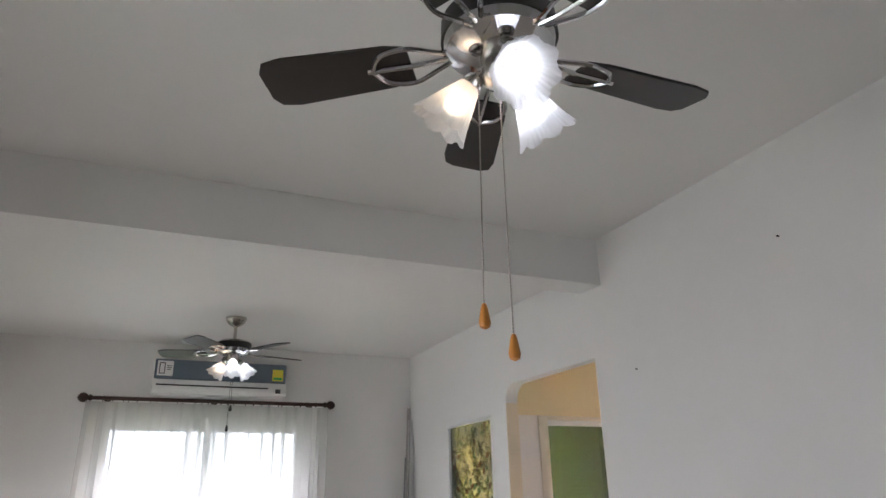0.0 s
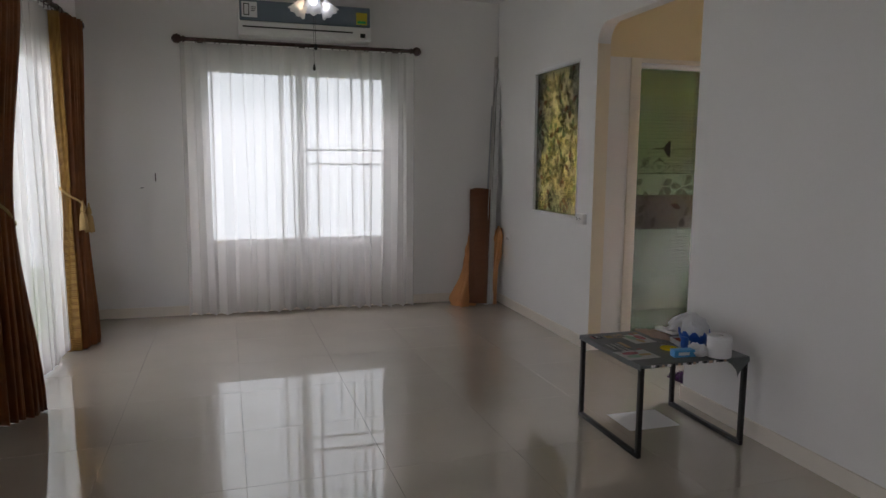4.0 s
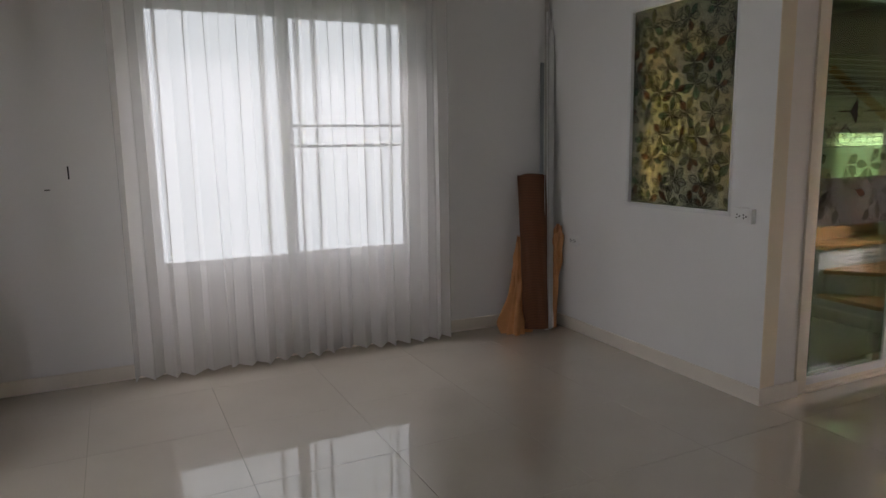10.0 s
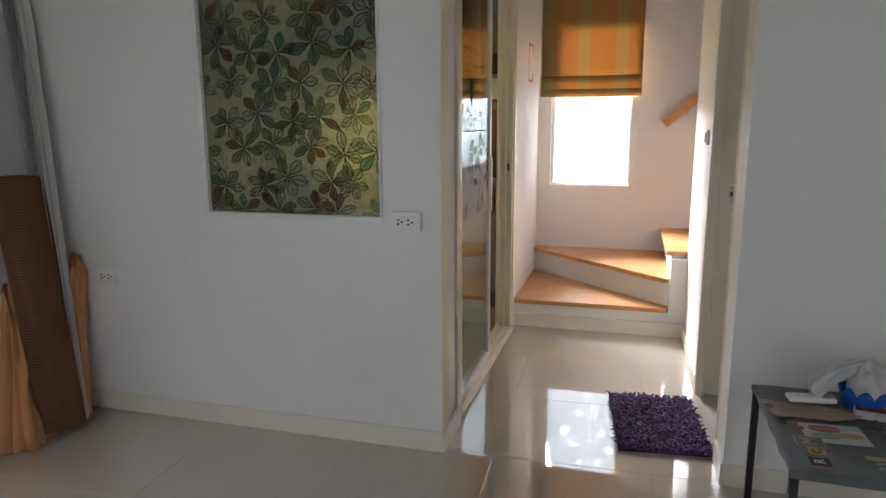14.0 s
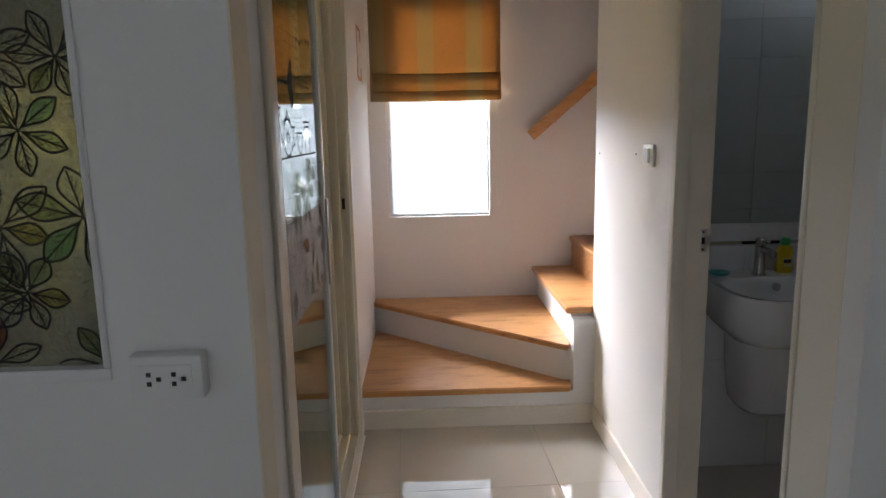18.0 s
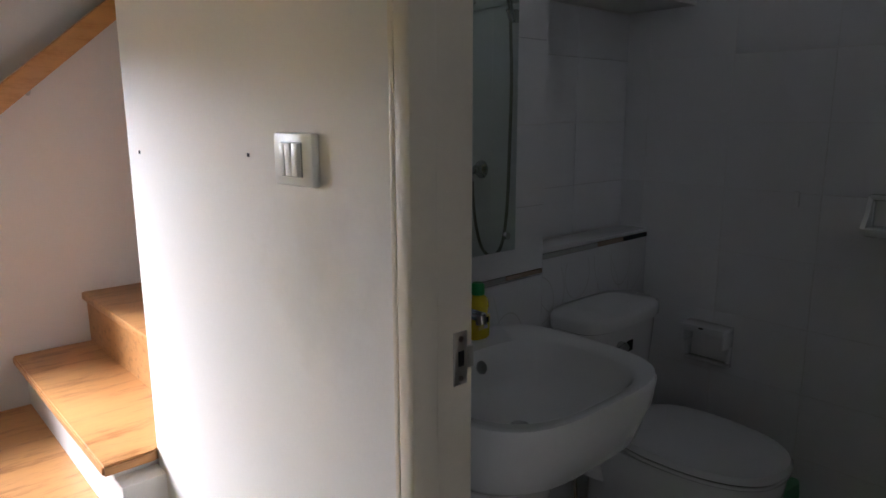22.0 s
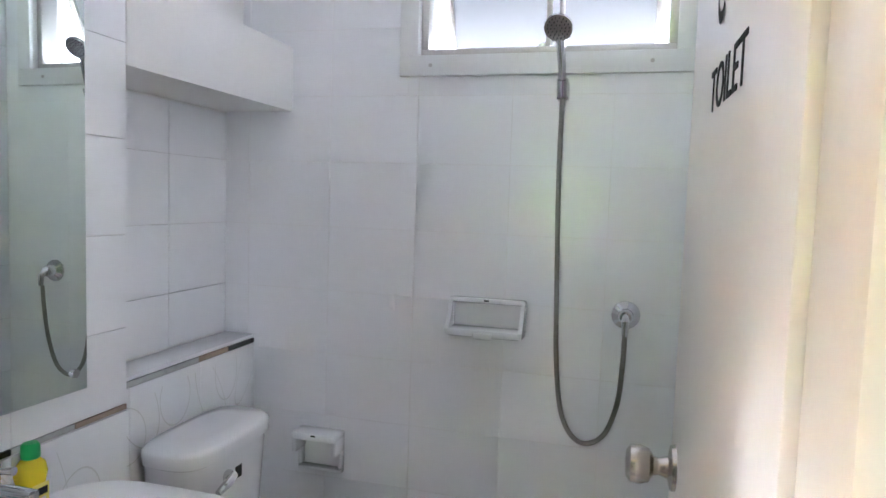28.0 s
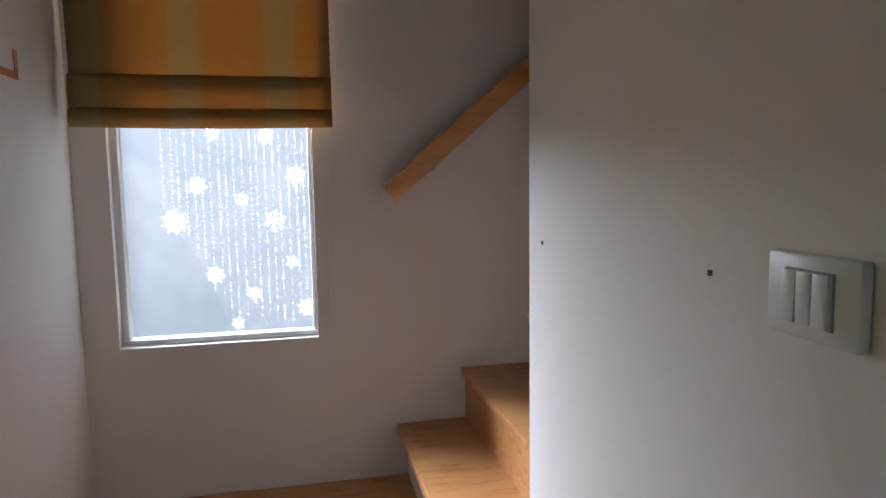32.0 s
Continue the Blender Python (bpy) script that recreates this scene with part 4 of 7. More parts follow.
def flowers_on(parent, m, w, h, size, seed, step, tints=None, ink=None, stroke=1.0):
    """Flowers scattered over a w by h field whose plane is given by m."""
    rnd = random.Random(seed)
    rows = int(h / step) + 2
    for j in range(rows):
        for i in range(int(w / step) + 2):
            cx = (i + (0.5 if j % 2 else 0.0) + rnd.uniform(-0.24, 0.24)) * step
            cy = (j + rnd.uniform(-0.20, 0.20)) * step * 0.86
            if -0.5 * size < cx < w + 0.5 * size and -0.5 * size < cy < h + 0.5 * size:
                b = flower(rnd, cx, cy, size * rnd.uniform(0.85, 1.12), (0.002, w - 0.002, 0.002, h - 0.002), stroke)
                if len(b.faces) < 4:
                    b.free()
                    continue
                b.transform(m)
                part("flower_print", b, [ink or INK] + (tints or PETALS), parent, smooth=None)


leafwin = tagged(thing("window_2", (XR + 0.05, 5.13, LZ0), "fixed rippled glass pane printed with outlined leaves", "window"), kind="structure")
f = bmesh.new()
for a in ((LY0, LZ0, LY1, LZ0 + 0.022), (LY0, LZ1 - 0.03, LY1, LZ1), (LY1 - 0.03, LZ0 + 0.022, LY1, LZ1 - 0.03), (LY0, LZ0 + 0.022, LY0 + 0.012, LZ1 - 0.03)):
    box(f, XR - 0.006, a[0], a[1], XR + 0.095, a[2], a[3], bevel=0.003)
part("window_frame", f, FRAME, leafwin)
leafpane = part("pane", boxed(XR + 0.016, LY0 + 0.010, LZ0 + 0.02, XR + 0.022, LY1 - 0.028, LZ1 - 0.028), FILM, leafwin, smooth=None)
LEAF_M = Matrix.Translation((XR + 0.016, LY1 - 0.030, LZ0 + 0.022)) @ Matrix(((0, 0, -1, 0), (-1, 0, 0, 0), (0, 1, 0, 0), (0, 0, 0, 1)))
flowers_on(leafpane, LEAF_M, LY1 - LY0 - 0.042, LZ1 - LZ0 - 0.052, 0.092, 23, 0.152, stroke=0.8)

# ---- sliding glass door to the kitchen ----
GX0, GX1 = 2.83, 4.30
gdoor = tagged(thing("door_3", (3.5, YH + 0.05, 0), "white framed sliding glass door with leaf film, half open", "door"), kind="structure")
f = bmesh.new()
for a in ((GX0, YH - 0.013, 0.0, GX0 + 0.080, YH - 0.002, 2.098), (GX0, YH - 0.002, 0.0, GX0 + 0.035, YH + 0.10, 2.098), (GX1 - 0.05, YH - 0.012, 0.0, GX1, YH + 0.10, 2.098), (GX0 + 0.080, YH - 0.012, 2.07, GX1 - 0.05, YH + 0.10, 2.098), (GX0 + 0.080, YH - 0.022, 0.0, GX1 - 0.05, YH + 0.10, 0.018)):
    box(f, *a, bevel=0.003)
for y in (YH + 0.005, YH + 0.045, YH + 0.085):
    box(f, GX0 + 0.035, y - 0.003, 0.018, GX1 - 0.05, y + 0.003, 0.032)
    box(f, GX1 - 0.066, y - 0.006, 0.032, GX1 - 0.05, y + 0.006, 2.07)
part("door_frame", f, JAMB, gdoor)
part("keeper", boxed(GX1 - 0.0695, YH + 0.018, 1.03, GX1 - 0.066, YH + 0.030, 1.075, 0.001), BLACKM, gdoor)
STRIPE = tint_film("pale_film_stripe", (0.80, 0.86, 0.80), 0.35)
PLAINFILM = tint_film("petal_clear", (0.80, 0.80, 0.72), 0.25)
FROST = tint_film("frosted_film", (0.62, 0.72, 0.66), 0.25)
for a, b, y in ((GX0 + 0.036, 3.60, YH + 0.014), (GX0 + 0.06, 3.55, YH + 0.062)):
    s = bmesh.new()
    for c in ((a, 0.032, b, 0.075), (a, 2.03, b, 2.068), (a, 0.075, a + 0.035, 2.03), (b - 0.032, 0.075, b, 2.03)):
        box(s, c[0], y - 0.012, c[1], c[2], y + 0.012, c[3], bevel=0.003)
    leaf = part("door_leaf", s, FRAME, gdoor)
    g = part("pane", boxed(a + 0.033, y - 0.003, 0.073, b - 0.030, y + 0.003, 2.032), glass("green_door_glass", (0.68, 0.78, 0.72)), leaf, smooth=None)
    if y < YH + 0.04:
        part("pull_handle", boxed(b - 0.026, y - 0.020, 0.86, b - 0.008, y - 0.012, 1.14, 0.003), STEEL, leaf)
        for k in range(30):
            z = 0.55 + k * 0.026 if k < 12 else 1.305 + (k - 12) * 0.026
            x0 = a + 0.04 if k >= 12 else a + 0.30 + 0.012 * abs(k - 6)
            part("film_stripe", boxed(x0, y + 0.0050, z, b - (0.17 if k >= 12 else 0.04), y + 0.0058, z + 0.0055), STRIPE, leaf, smooth=None)
        part("film_frost", boxed(a + 0.034, y + 0.0035, 0.12, b - 0.031, y + 0.0048, 0.872), FROST, leaf, smooth=None)
        part("film_pale", boxed(a + 0.034, y + 0.0035, 1.13, b - 0.031, y + 0.0048, 1.283), STRIPE, leaf, smooth=None)
        part("film_band", boxed(a + 0.034, y - 0.0044, 0.877, b - 0.033, y - 0.0033, 1.128), DOORFILM, leaf, smooth=None)
        flowers_on(leaf, Matrix.Translation((a + 0.036, y - 0.0046, 0.882)) @ Matrix(((1, 0, 0, 0), (0, 0, -1, 0), (0, 1, 0, 0), (0, 0, 0, 1))), b - a - 0.07, 0.40, 0.105, 5, 0.185, [PLAINFILM, PLAINFILM, tint_film("petal_rust", (0.75, 0.50, 0.38), 0.3), PLAINFILM, PLAINFILM], surface("brown_film_line", (0.10, 0.07, 0.05), 0.8, vary=0.2), 0.4)
        # a drawn shelf of kitchen things and a hanging lamp
        d = bmesh.new()

        def line(pts, w=0.004):
            q = [Vector((a + 0.04 + p[0], y - 0.0046, p[1])) for p in pts]
            for s0, s1 in zip(q, q[1:]):
                n = Vector((-(s1 - s0).z, 0, (s1 - s0).x)).normalized() * w / 2
                d.faces.new([d.verts.new(v) for v in (s0 + n, s1 + n, s1 - n, s0 - n)])

        line([(0.02, 1.287), (0.60, 1.287)])
        # potted plant, teapot with a heart, cup, glass
        line([(0.055, 1.29), (0.045, 1.335), (0.105, 1.335), (0.095, 1.29)])
        for dx, dz in ((-0.02, 0.05), (0.0, 0.065), (0.022, 0.048), (0.035, 0.07)):
            line([(0.075, 1.335), (0.075 + dx, 1.335 + dz * 0.7), (0.075 + 1.5 * dx, 1.335 + dz), (0.075 + 0.6 * dx, 1.335 + dz * 0.9), (0.075, 1.335)], 0.005)
        line([(0.20 + 0.055 * math.cos(t), 1.335 + 0.045 * math.sin(t)) for t in [2 * math.pi * i / 16 for i in range(17)]])
        line([(0.165, 1.372), (0.20, 1.39), (0.235, 1.372)])
        line([(0.195, 1.39), (0.20, 1.402), (0.205, 1.39)], 0.006)
        line([(0.145, 1.32), (0.115, 1.345), (0.105, 1.375)])
        line([(0.252, 1.36), (0.285, 1.36), (0.283, 1.32), (0.254, 1.31)])
        line([(0.20, 1.318), (0.185, 1.338), (0.193, 1.348), (0.20, 1.340), (0.207, 1.348), (0.215, 1.338), (0.20, 1.318)])
        line([(0.32, 1.345), (0.325, 1.305), (0.34, 1.292), (0.365, 1.292), (0.38, 1.305), (0.385, 1.345), (0.32, 1.345)])
        line([(0.43, 1.292), (0.425, 1.375), (0.50, 1.375), (0.495, 1.292)])
        line([(0.44, 1.362), (0.485, 1.362)])
        # lamp that hangs sideways on its cord, and notes
        for k in range(9):
            h = 0.010 + 0.0075 * k if k < 8 else 0.055
            line([(0.235 + 0.006 * k, 1.465 - h), (0.235 + 0.006 * k, 1.465 + h)], 0.006)
        line([(0.14, 1.465), (0.235, 1.465)], 0.008)
        line([(0.30 + 0.020 * math.cos(t), 1.465 + 0.026 * math.sin(t)) for t in [2 * math.pi * i / 10 for i in range(11)]], 0.003)
        for k, (px, pz) in enumerate(((0.10, 1.43), (0.37, 1.585), (0.42, 1.582), (0.46, 1.592), (0.51, 1.598), (0.56, 1.60))):
            line([(px, pz), (px + 0.012, pz)], 0.012)
        for k in range(7):
            line([(0.36 + 0.026 * k, 1.47), (0.372 + 0.026 * k, 1.47)], 0.010)
        part("film_drawing", d, INK, leaf, smooth=None)

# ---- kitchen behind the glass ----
# white cabinet fronts; the kitchen's dimness is put into this dark colour
KWOOD = surface("shade_darkened_white_front", (0.13, 0.115, 0.10), 0.4, vary=0.05)
for k in range(3):
    cab = thing("kitchen_cabinet", (4.85, 5.0 + 0.6 * k, 0), "white kitchen base cabinet coloured dark as in shade, with black drawer edge", "cabinet", "kitchen cabinets")
    y0 = 4.70 + 0.6 * k
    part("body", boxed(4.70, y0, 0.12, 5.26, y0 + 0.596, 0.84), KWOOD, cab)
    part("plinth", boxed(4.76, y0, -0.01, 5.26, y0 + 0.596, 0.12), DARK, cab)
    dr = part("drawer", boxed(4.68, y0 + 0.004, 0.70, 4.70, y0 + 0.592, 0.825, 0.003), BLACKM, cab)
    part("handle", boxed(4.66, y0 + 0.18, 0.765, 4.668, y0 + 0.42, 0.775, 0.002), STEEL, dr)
    up = thing("wall_cabinet", (5.3, 5.0 + 0.6 * k, 1.55), "white wall cabinet coloured dark as in shade, with black edge", "cabinet", "kitchen cabinets")
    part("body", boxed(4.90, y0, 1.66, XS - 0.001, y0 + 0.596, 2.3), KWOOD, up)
    dr = part("door", boxed(4.88, y0 + 0.004, 1.66, 4.90, y0 + 0.592, 1.80, 0.003), BLACKM, up)
    part("handle", boxed(4.862, y0 + 0.18, 1.72, 4.87, y0 + 0.42, 1.73, 0.002), STEEL, dr)
structure("kitchen_worktop", boxed(4.66, 4.66, 0.845, XS - 0.001, 6.6, 0.885, 0.004), surface("brown_worktop", (0.20, 0.13, 0.08), 0.3, vary=0.3), "brown kitchen worktop")
structure("kitchen_splashback", boxed(XS - 0.016, 4.66, 0.89, XS - 0.001, 5.6, 1.5), surface("brown_splashback", (0.16, 0.085, 0.04), 0.3, vary=0.3), "brown tiled splashback", smooth=None)
structure("kitchen_border", boxed(XS - 0.024, 4.66, 1.42, XS - 0.0165, 5.6, 1.48), surface("mosaic_border", (0.30, 0.2, 0.12), 0.3, vary=0.4), "patterned border strip", smooth=None)
sack = bmesh.new()
lathe(sack, [(0.05, 0), (0.15, 0.01), (0.17, 0.10), (0.14, 0.24), (0.07, 0.33), (0.02, 0.36)], (4.85, 5.25, 0.887), 20)
for v in sack.verts:
    v.co += 0.02 * noise.noise_vector(v.co * 14)
single("sack", sack, surface("dark_sack", (0.05, 0.045, 0.04), 0.8, vary=0.4, grain=40, relief=0.4), "dark cloth sack on the kitchen worktop", "bag")

kw = tagged(thing("window_5", (3.75, 7.24, 0.78), "kitchen window behind an amber blind", "window"), kind="structure")
part("pane", boxed(3.3, 7.245, 0.78, 4.2, 7.25, 1.95), cloth_sheer("amber_blind", (0.80, 0.66, 0.34), 0.30), kw, smooth=None)
f = bmesh.new()
for a in ((3.3, 0.78, 4.2, 0.82), (3.3, 1.91, 4.2, 1.95), (3.3, 0.82, 3.34, 1.91), (4.16, 0.82, 4.2, 1.91), (3.73, 0.82, 3.77, 1.91)):
    box(f, a[0], 7.205, a[1], a[2], 7.24, a[3])
part("window_frame", f, FRAME, kw, smooth=None)
kw = tagged(thing("window_6", (XS + 0.05, 5.9, 0.95), "small frosted window over the kitchen worktop", "window"), kind="structure")
part("pane", boxed(XS + 0.05, 5.65, 0.95, XS + 0.055, 6.15, 1.38), cloth_sheer("pale_yellow_glass", (0.9, 0.86, 0.6), 0.16), kw, smooth=None)

# ---- stairs ----
RISE = 0.178
stair = thing("staircase", (4.4, 4.0, 0), "oak-topped winding staircase with white risers", "staircase")
plans = [[(4.36, YH), (XS, YH), (XS, 3.45), (4.42, 3.45), (4.36, 3.445)],
         [(XS, YH), (5.30, YH), (4.425, 3.555), (4.425, 3.46), (XS, 3.46)],
         [(4.425, 3.525), (XS, 3.525), (XS, 3.30), (4.425, 3.30)]]
treads = [[(4.342, YH), (XS, YH), (5.33, 4.45), (4.47, 3.52), (4.41, 3.522), (4.342, 3.543)],
          [(5.27, YH), (XS, YH), (XS, 3.50), (4.47, 3.50), (4.391, 3.548)],
          [(4.397, 3.556), (XS, 3.560), (XS, 3.31), (4.413, 3.31), (4.413, 3.436), (4.397, 3.436)]]
for k in range(3):
    part("riser", prism(bmesh.new(), plans[k], k * RISE + (0.0005 if k == 0 else -0.012), (k + 1) * RISE - 0.028), PAINT, stair, smooth=None)
    t = prism(bmesh.new(), treads[k], (k + 1) * RISE - 0.028, (k + 1) * RISE)
    bmesh.ops.bevel(t, geom=t.edges, offset=0.005, segments=2, affect="EDGES")
    part("tread", t, TREAD, stair)
part("newel_block", boxed(4.361, 3.4305, 0.0, 4.4235, 3.527, 2 * RISE + 0.13), PAINT, stair, smooth=None)
for k in range(3, 13):
    y = 3.335 - (k - 3) * 0.235
    if y < 1.2:
        break
    part("riser", boxed(4.414, y - 0.235, (k - 1) * RISE - 0.02, XS, y - 0.015, (k + 1) * RISE - 0.028), TREAD, stair, smooth=None)
    part("tread", boxed(4.414, y - 0.245, (k + 1) * RISE - 0.028, XS, y, (k + 1) * RISE, 0.006), TREAD, stair)
part("skirting", boxed(4.336, 3.445, 0, 4.359, YH - 0.013, 0.085), SKIRT, stair, smooth=None)

rail = thing("handrail", (XS, 3.2, 1.6), "square orange-brown wooden handrail on the stairwell wall", "handrail")
r = boxed(XS - 0.085, -0.95, -0.031, XS - 0.04, 0.0, 0.031, 0.004)
r.transform(Matrix.Translation((0, 3.575, 1.305)) @ pose(0, 0, 0, -40.5, 0, 0))
part("rail", r, RAILWOOD, rail)
for d in (0.2, 0.8):
    y, z = 3.575 - d * 0.76, 1.28 + d * 0.65
    part("bracket", tube(bmesh.new(), (XS, y, z - 0.03), (XS - 0.06, y, z), 0.007), STEEL, rail)

# stair window: frosted pane with snowflake stickers
swin = tagged(thing("window_3", (XS + 0.06, 4.1, 0.846), "frosted stair window with white snowflake stickers", "window"), kind="structure")
WY0, WY1, WZ0, WZ1 = 3.807, 4.402, 0.846, 2.05
f = bmesh.new()
for a in ((WY0, WZ0, WY1, WZ0 + 0.018), (WY0, WZ1 - 0.03, WY1, WZ1), (WY0, WZ0 + 0.018, WY0 + 0.014, WZ1 - 0.03), (WY1 - 0.022, WZ0 + 0.018, WY1, WZ1 - 0.03)):
    box(f, XS + 0.03, a[0], a[1], XS + 0.08, a[2], a[3], bevel=0.003)
part("window_frame", f, surface("matt_white_frame", (0.78, 0.78, 0.77), 0.7, vary=0.03), swin)


def frosted():
    m, nt, b = nodes_of("frosted_window_glass")
    nt.nodes.remove(b)
    v = coords(nt)
    tl, tp = nt.nodes.new("ShaderNodeBsdfTranslucent"), nt.nodes.new("ShaderNodeBsdfTransparent")
    link(nt, ramp(nt, noise_of(nt, v, 2.6, 2), [(0.40, (0.52, 0.60, 0.64)), (0.60, (0.80, 0.85, 0.88))]), tl.inputs["Color"])
    mix = nt.nodes.new("ShaderNodeMixShader")
    mix.inputs["Fac"].default_value = 0.965
    link(nt, tl.outputs[0], mix.inputs[1])
    link(nt, tp.outputs[0], mix.inputs[2])
    link(nt, mix.outputs[0], nt.nodes["Material Output"].inputs["Surface"])
    return m


FROSTED = frosted()
spane = part("pane", boxed(XS + 0.052, WY0 + 0.012, WZ0 + 0.015, XS + 0.058, WY1 - 0.02, WZ1 - 0.028), FROSTED, swin, smooth=None)
STICKER = cloth_sheer("white_sticker", (0.98, 0.98, 1.0), 0.35)
# sheet added as sunlit glass; the lower corner past its slanting edge imitates shadow
sunlit_sheet = bmesh.new()
edge = [(4.38, 2.02), (4.38, 1.41), (4.335, 1.335), (4.27, 1.262), (4.21, 1.185), (4.16, 1.10), (4.115, 1.01), (4.09, 0.94), (4.070, 0.864), (3.822, 0.864), (3.822, 2.02)]
sunlit_sheet.faces.new([sunlit_sheet.verts.new((XS + 0.0512, y, z)) for y, z in edge])
bmesh.ops.triangulate(sunlit_sheet, faces=sunlit_sheet.faces[:])
part("sunlit_pane_part", sunlit_sheet, cloth_sheer("sunlit_pane_haze", (0.95, 0.97, 1.0), 0.97), spane, "thin pale sheet added as the sunlit part of the pane, with a shadow's slanting edge", smooth=None)
FLAKES = ((4.162, 1.339, 0.030, 8), (4.03, 1.294, 0.023, 6), (3.931, 1.224, 0.036, 6), (4.234, 1.229, 0.040, 9), (3.88, 1.088, 0.023, 6), (4.12, 1.056, 0.029, 8), (4.002, 0.992, 0.024, 6), (3.861, 1.368, 0.034, 6), (3.84, 0.937, 0.030, 8), (4.057, 0.897, 0.022, 6), (3.95, 1.49, 0.026, 8), (4.11, 1.50, 0.024, 6))
for sy, sz, r, arms in FLAKES:
    b = bmesh.new()
    for k in range(arms):
        m = Matrix.Translation((XS + 0.0495, sy, sz)) @ Matrix.Rotation(2 * k * math.pi / arms + 0.2, 4, "X")
        w = r * 0.10
        arm = [((-w, r * 0.15), (w, r * 0.15), (w * 0.9, r), (-w * 0.9, r))]
        for g in (-1, 1):
            arm.append(((0, r * 0.42), (g * w, r * 0.36), (g * r * 0.34, r * 0.72), (g * r * 0.24, r * 0.78)))
        for q in arm:
            b.faces.new([b.verts.new(m @ Vector((0, p[0], p[1]))) for p in q])
    hub = [Matrix.Translation((XS + 0.0493, sy, sz)) @ Vector((0, 0.24 * r * math.cos(a), 0.24 * r * math.sin(a))) for a in [math.pi * i / 6 for i in range(12)]]
    b.faces.new([b.verts.new(p) for p in hub])
    part("snowflake_sticker", b, STICKER, spane, smooth=None)
rnd = random.Random(12)
for k in range(19):
    b = bmesh.new()
    y = 3.838 + k * 0.0235 + rnd.uniform(-0.004, 0.004)
    low = max(0.885, 0.88 + 1.85 * (y - 4.065)) + 0.07 * rnd.random()
    z = 1.50
    while z > low:
        size = rnd.choice((0.0014, 0.0022, 0.0034))
        bmesh.ops.create_circle(b, cap_ends=True, segments=6, radius=size, matrix=Matrix.Translation((XS + 0.0505, y, z)) @ Matrix.Rotation(math.pi / 2, 4, "Y"))
        z -= rnd.choice((0.008, 0.010, 0.016))
    part("bead_string_sticker", b, STICKER, spane, smooth=None)

# roman blind
blind = thing("roman_blind", (XS - 0.04, 4.12, 1.51), "orange and gold striped roman blind, half raised", "blind")


def blind_cloth():
    m, nt, b = nodes_of("striped_blind_cloth")
    v = coords(nt, "Object", (1, 1, 1))
    sep = nt.nodes.new("ShaderNodeSeparateXYZ")
    link(nt, v, sep.inputs[0])
    w = nt.nodes.new("ShaderNodeMath")
    w.operation = "SINE"
    k = nt.nodes.new("ShaderNodeMath")
    k.operation = "MULTIPLY"
    k.inputs[1].default_value = 23.0
    link(nt, sep.outputs["Y"], k.inputs[0])
    link(nt, k.outputs[0], w.inputs[0])
    c = ramp(nt, w.outputs[0], [(0.42, (0.46, 0.26, 0.085)), (0.58, (0.43, 0.31, 0.135))])
    weave = noise_of(nt, v, 260, 3)
    mx = nt.nodes.new("ShaderNodeMixRGB")
    mx.blend_type = "MULTIPLY"
    mx.inputs[0].default_value = 0.35
    link(nt, c, mx.inputs[1])
    link(nt, ramp(nt, weave, [(0.3, (0.6, 0.6, 0.6)), (0.7, (1, 1, 1))]), mx.inputs[2])
    tl = nt.nodes.new("ShaderNodeBsdfTranslucent")
    link(nt, mx.outputs[0], tl.inputs["Color"])
    link(nt, mx.outputs[0], b.inputs["Base Color"])
    b.inputs["Roughness"].default_value = 0.7
    bump(nt, b, weave, 0.2, 0.003)
    mix = nt.nodes.new("ShaderNodeMixShader")
    mix.inputs["Fac"].default_value = 0.30
    link(nt, b.outputs[0], mix.inputs[1])
    link(nt, tl.outputs[0], mix.inputs[2])
    link(nt, mix.outputs[0], nt.nodes["Material Output"].inputs["Surface"])
    return m


BLINDCLOTH = blind_cloth()
for z0, z1, d, sag in ((1.512, 1.562, 0.062, 0.004), (1.545, 1.66, 0.050, 0.006), (1.635, 2.30, 0.030, 0.010)):
    b = sheet(bmesh.new(), lambda u, v: (XS - d - 0.012 * math.sin(math.pi * v) + 0.003 * math.sin(21 * u), 3.745 + 0.735 * u, z1 + (z0 - sag * math.sin(math.pi * u) - z1) * v), 24, 8)
    fold = part("fold", b, BLINDCLOTH, blind, smooth=180)
    fold.modifiers.new("thickness", "SOLIDIFY").thickness = 0.004
part("head_rail", boxed(XS - 0.05, 3.745, 2.30, XS, 4.48, 2.335, 0.004), FRAME, blind)
b = bmesh.new()
sweep(b, spline([(XS - 0.012, 3.745, 2.3), (XS - 0.012, 3.752, 1.4), (XS - 0.014, 3.768, 1.05), (XS - 0.013, 3.76, 0.915), (XS - 0.012, 3.750, 0.935)], 10), 0.0022, 5)
part("pull_cord", b, PLASTIC, blind)
# tape outline left on the hall wall
b = bmesh.new()
for y0, z0, y1, z1 in ((4.83, 1.60, 4.85, 1.86), (4.85, 1.60, 5.03, 1.618), (4.85, 1.845, 5.03, 1.86), (5.012, 1.60, 5.03, 1.67), (5.012, 1.80, 5.03, 1.86)):
    box(b, y0, YH - 0.0022, z0, y1, YH - 0.0005, z1)
single("tape_outline", b, surface("orange_tape_residue", (0.52, 0.20, 0.06), 0.7, vary=0.3, grain=60), "orange tape residue in a rectangle on the wall", "tape", smooth=None)

# ---- ceiling fans ----
BULB = glow("cool_white_bulb", (0.95, 0.98, 1.0), 2.8)
WARMBULB = glow("warm_bulb", (1.0, 0.78, 0.50), 2.0)
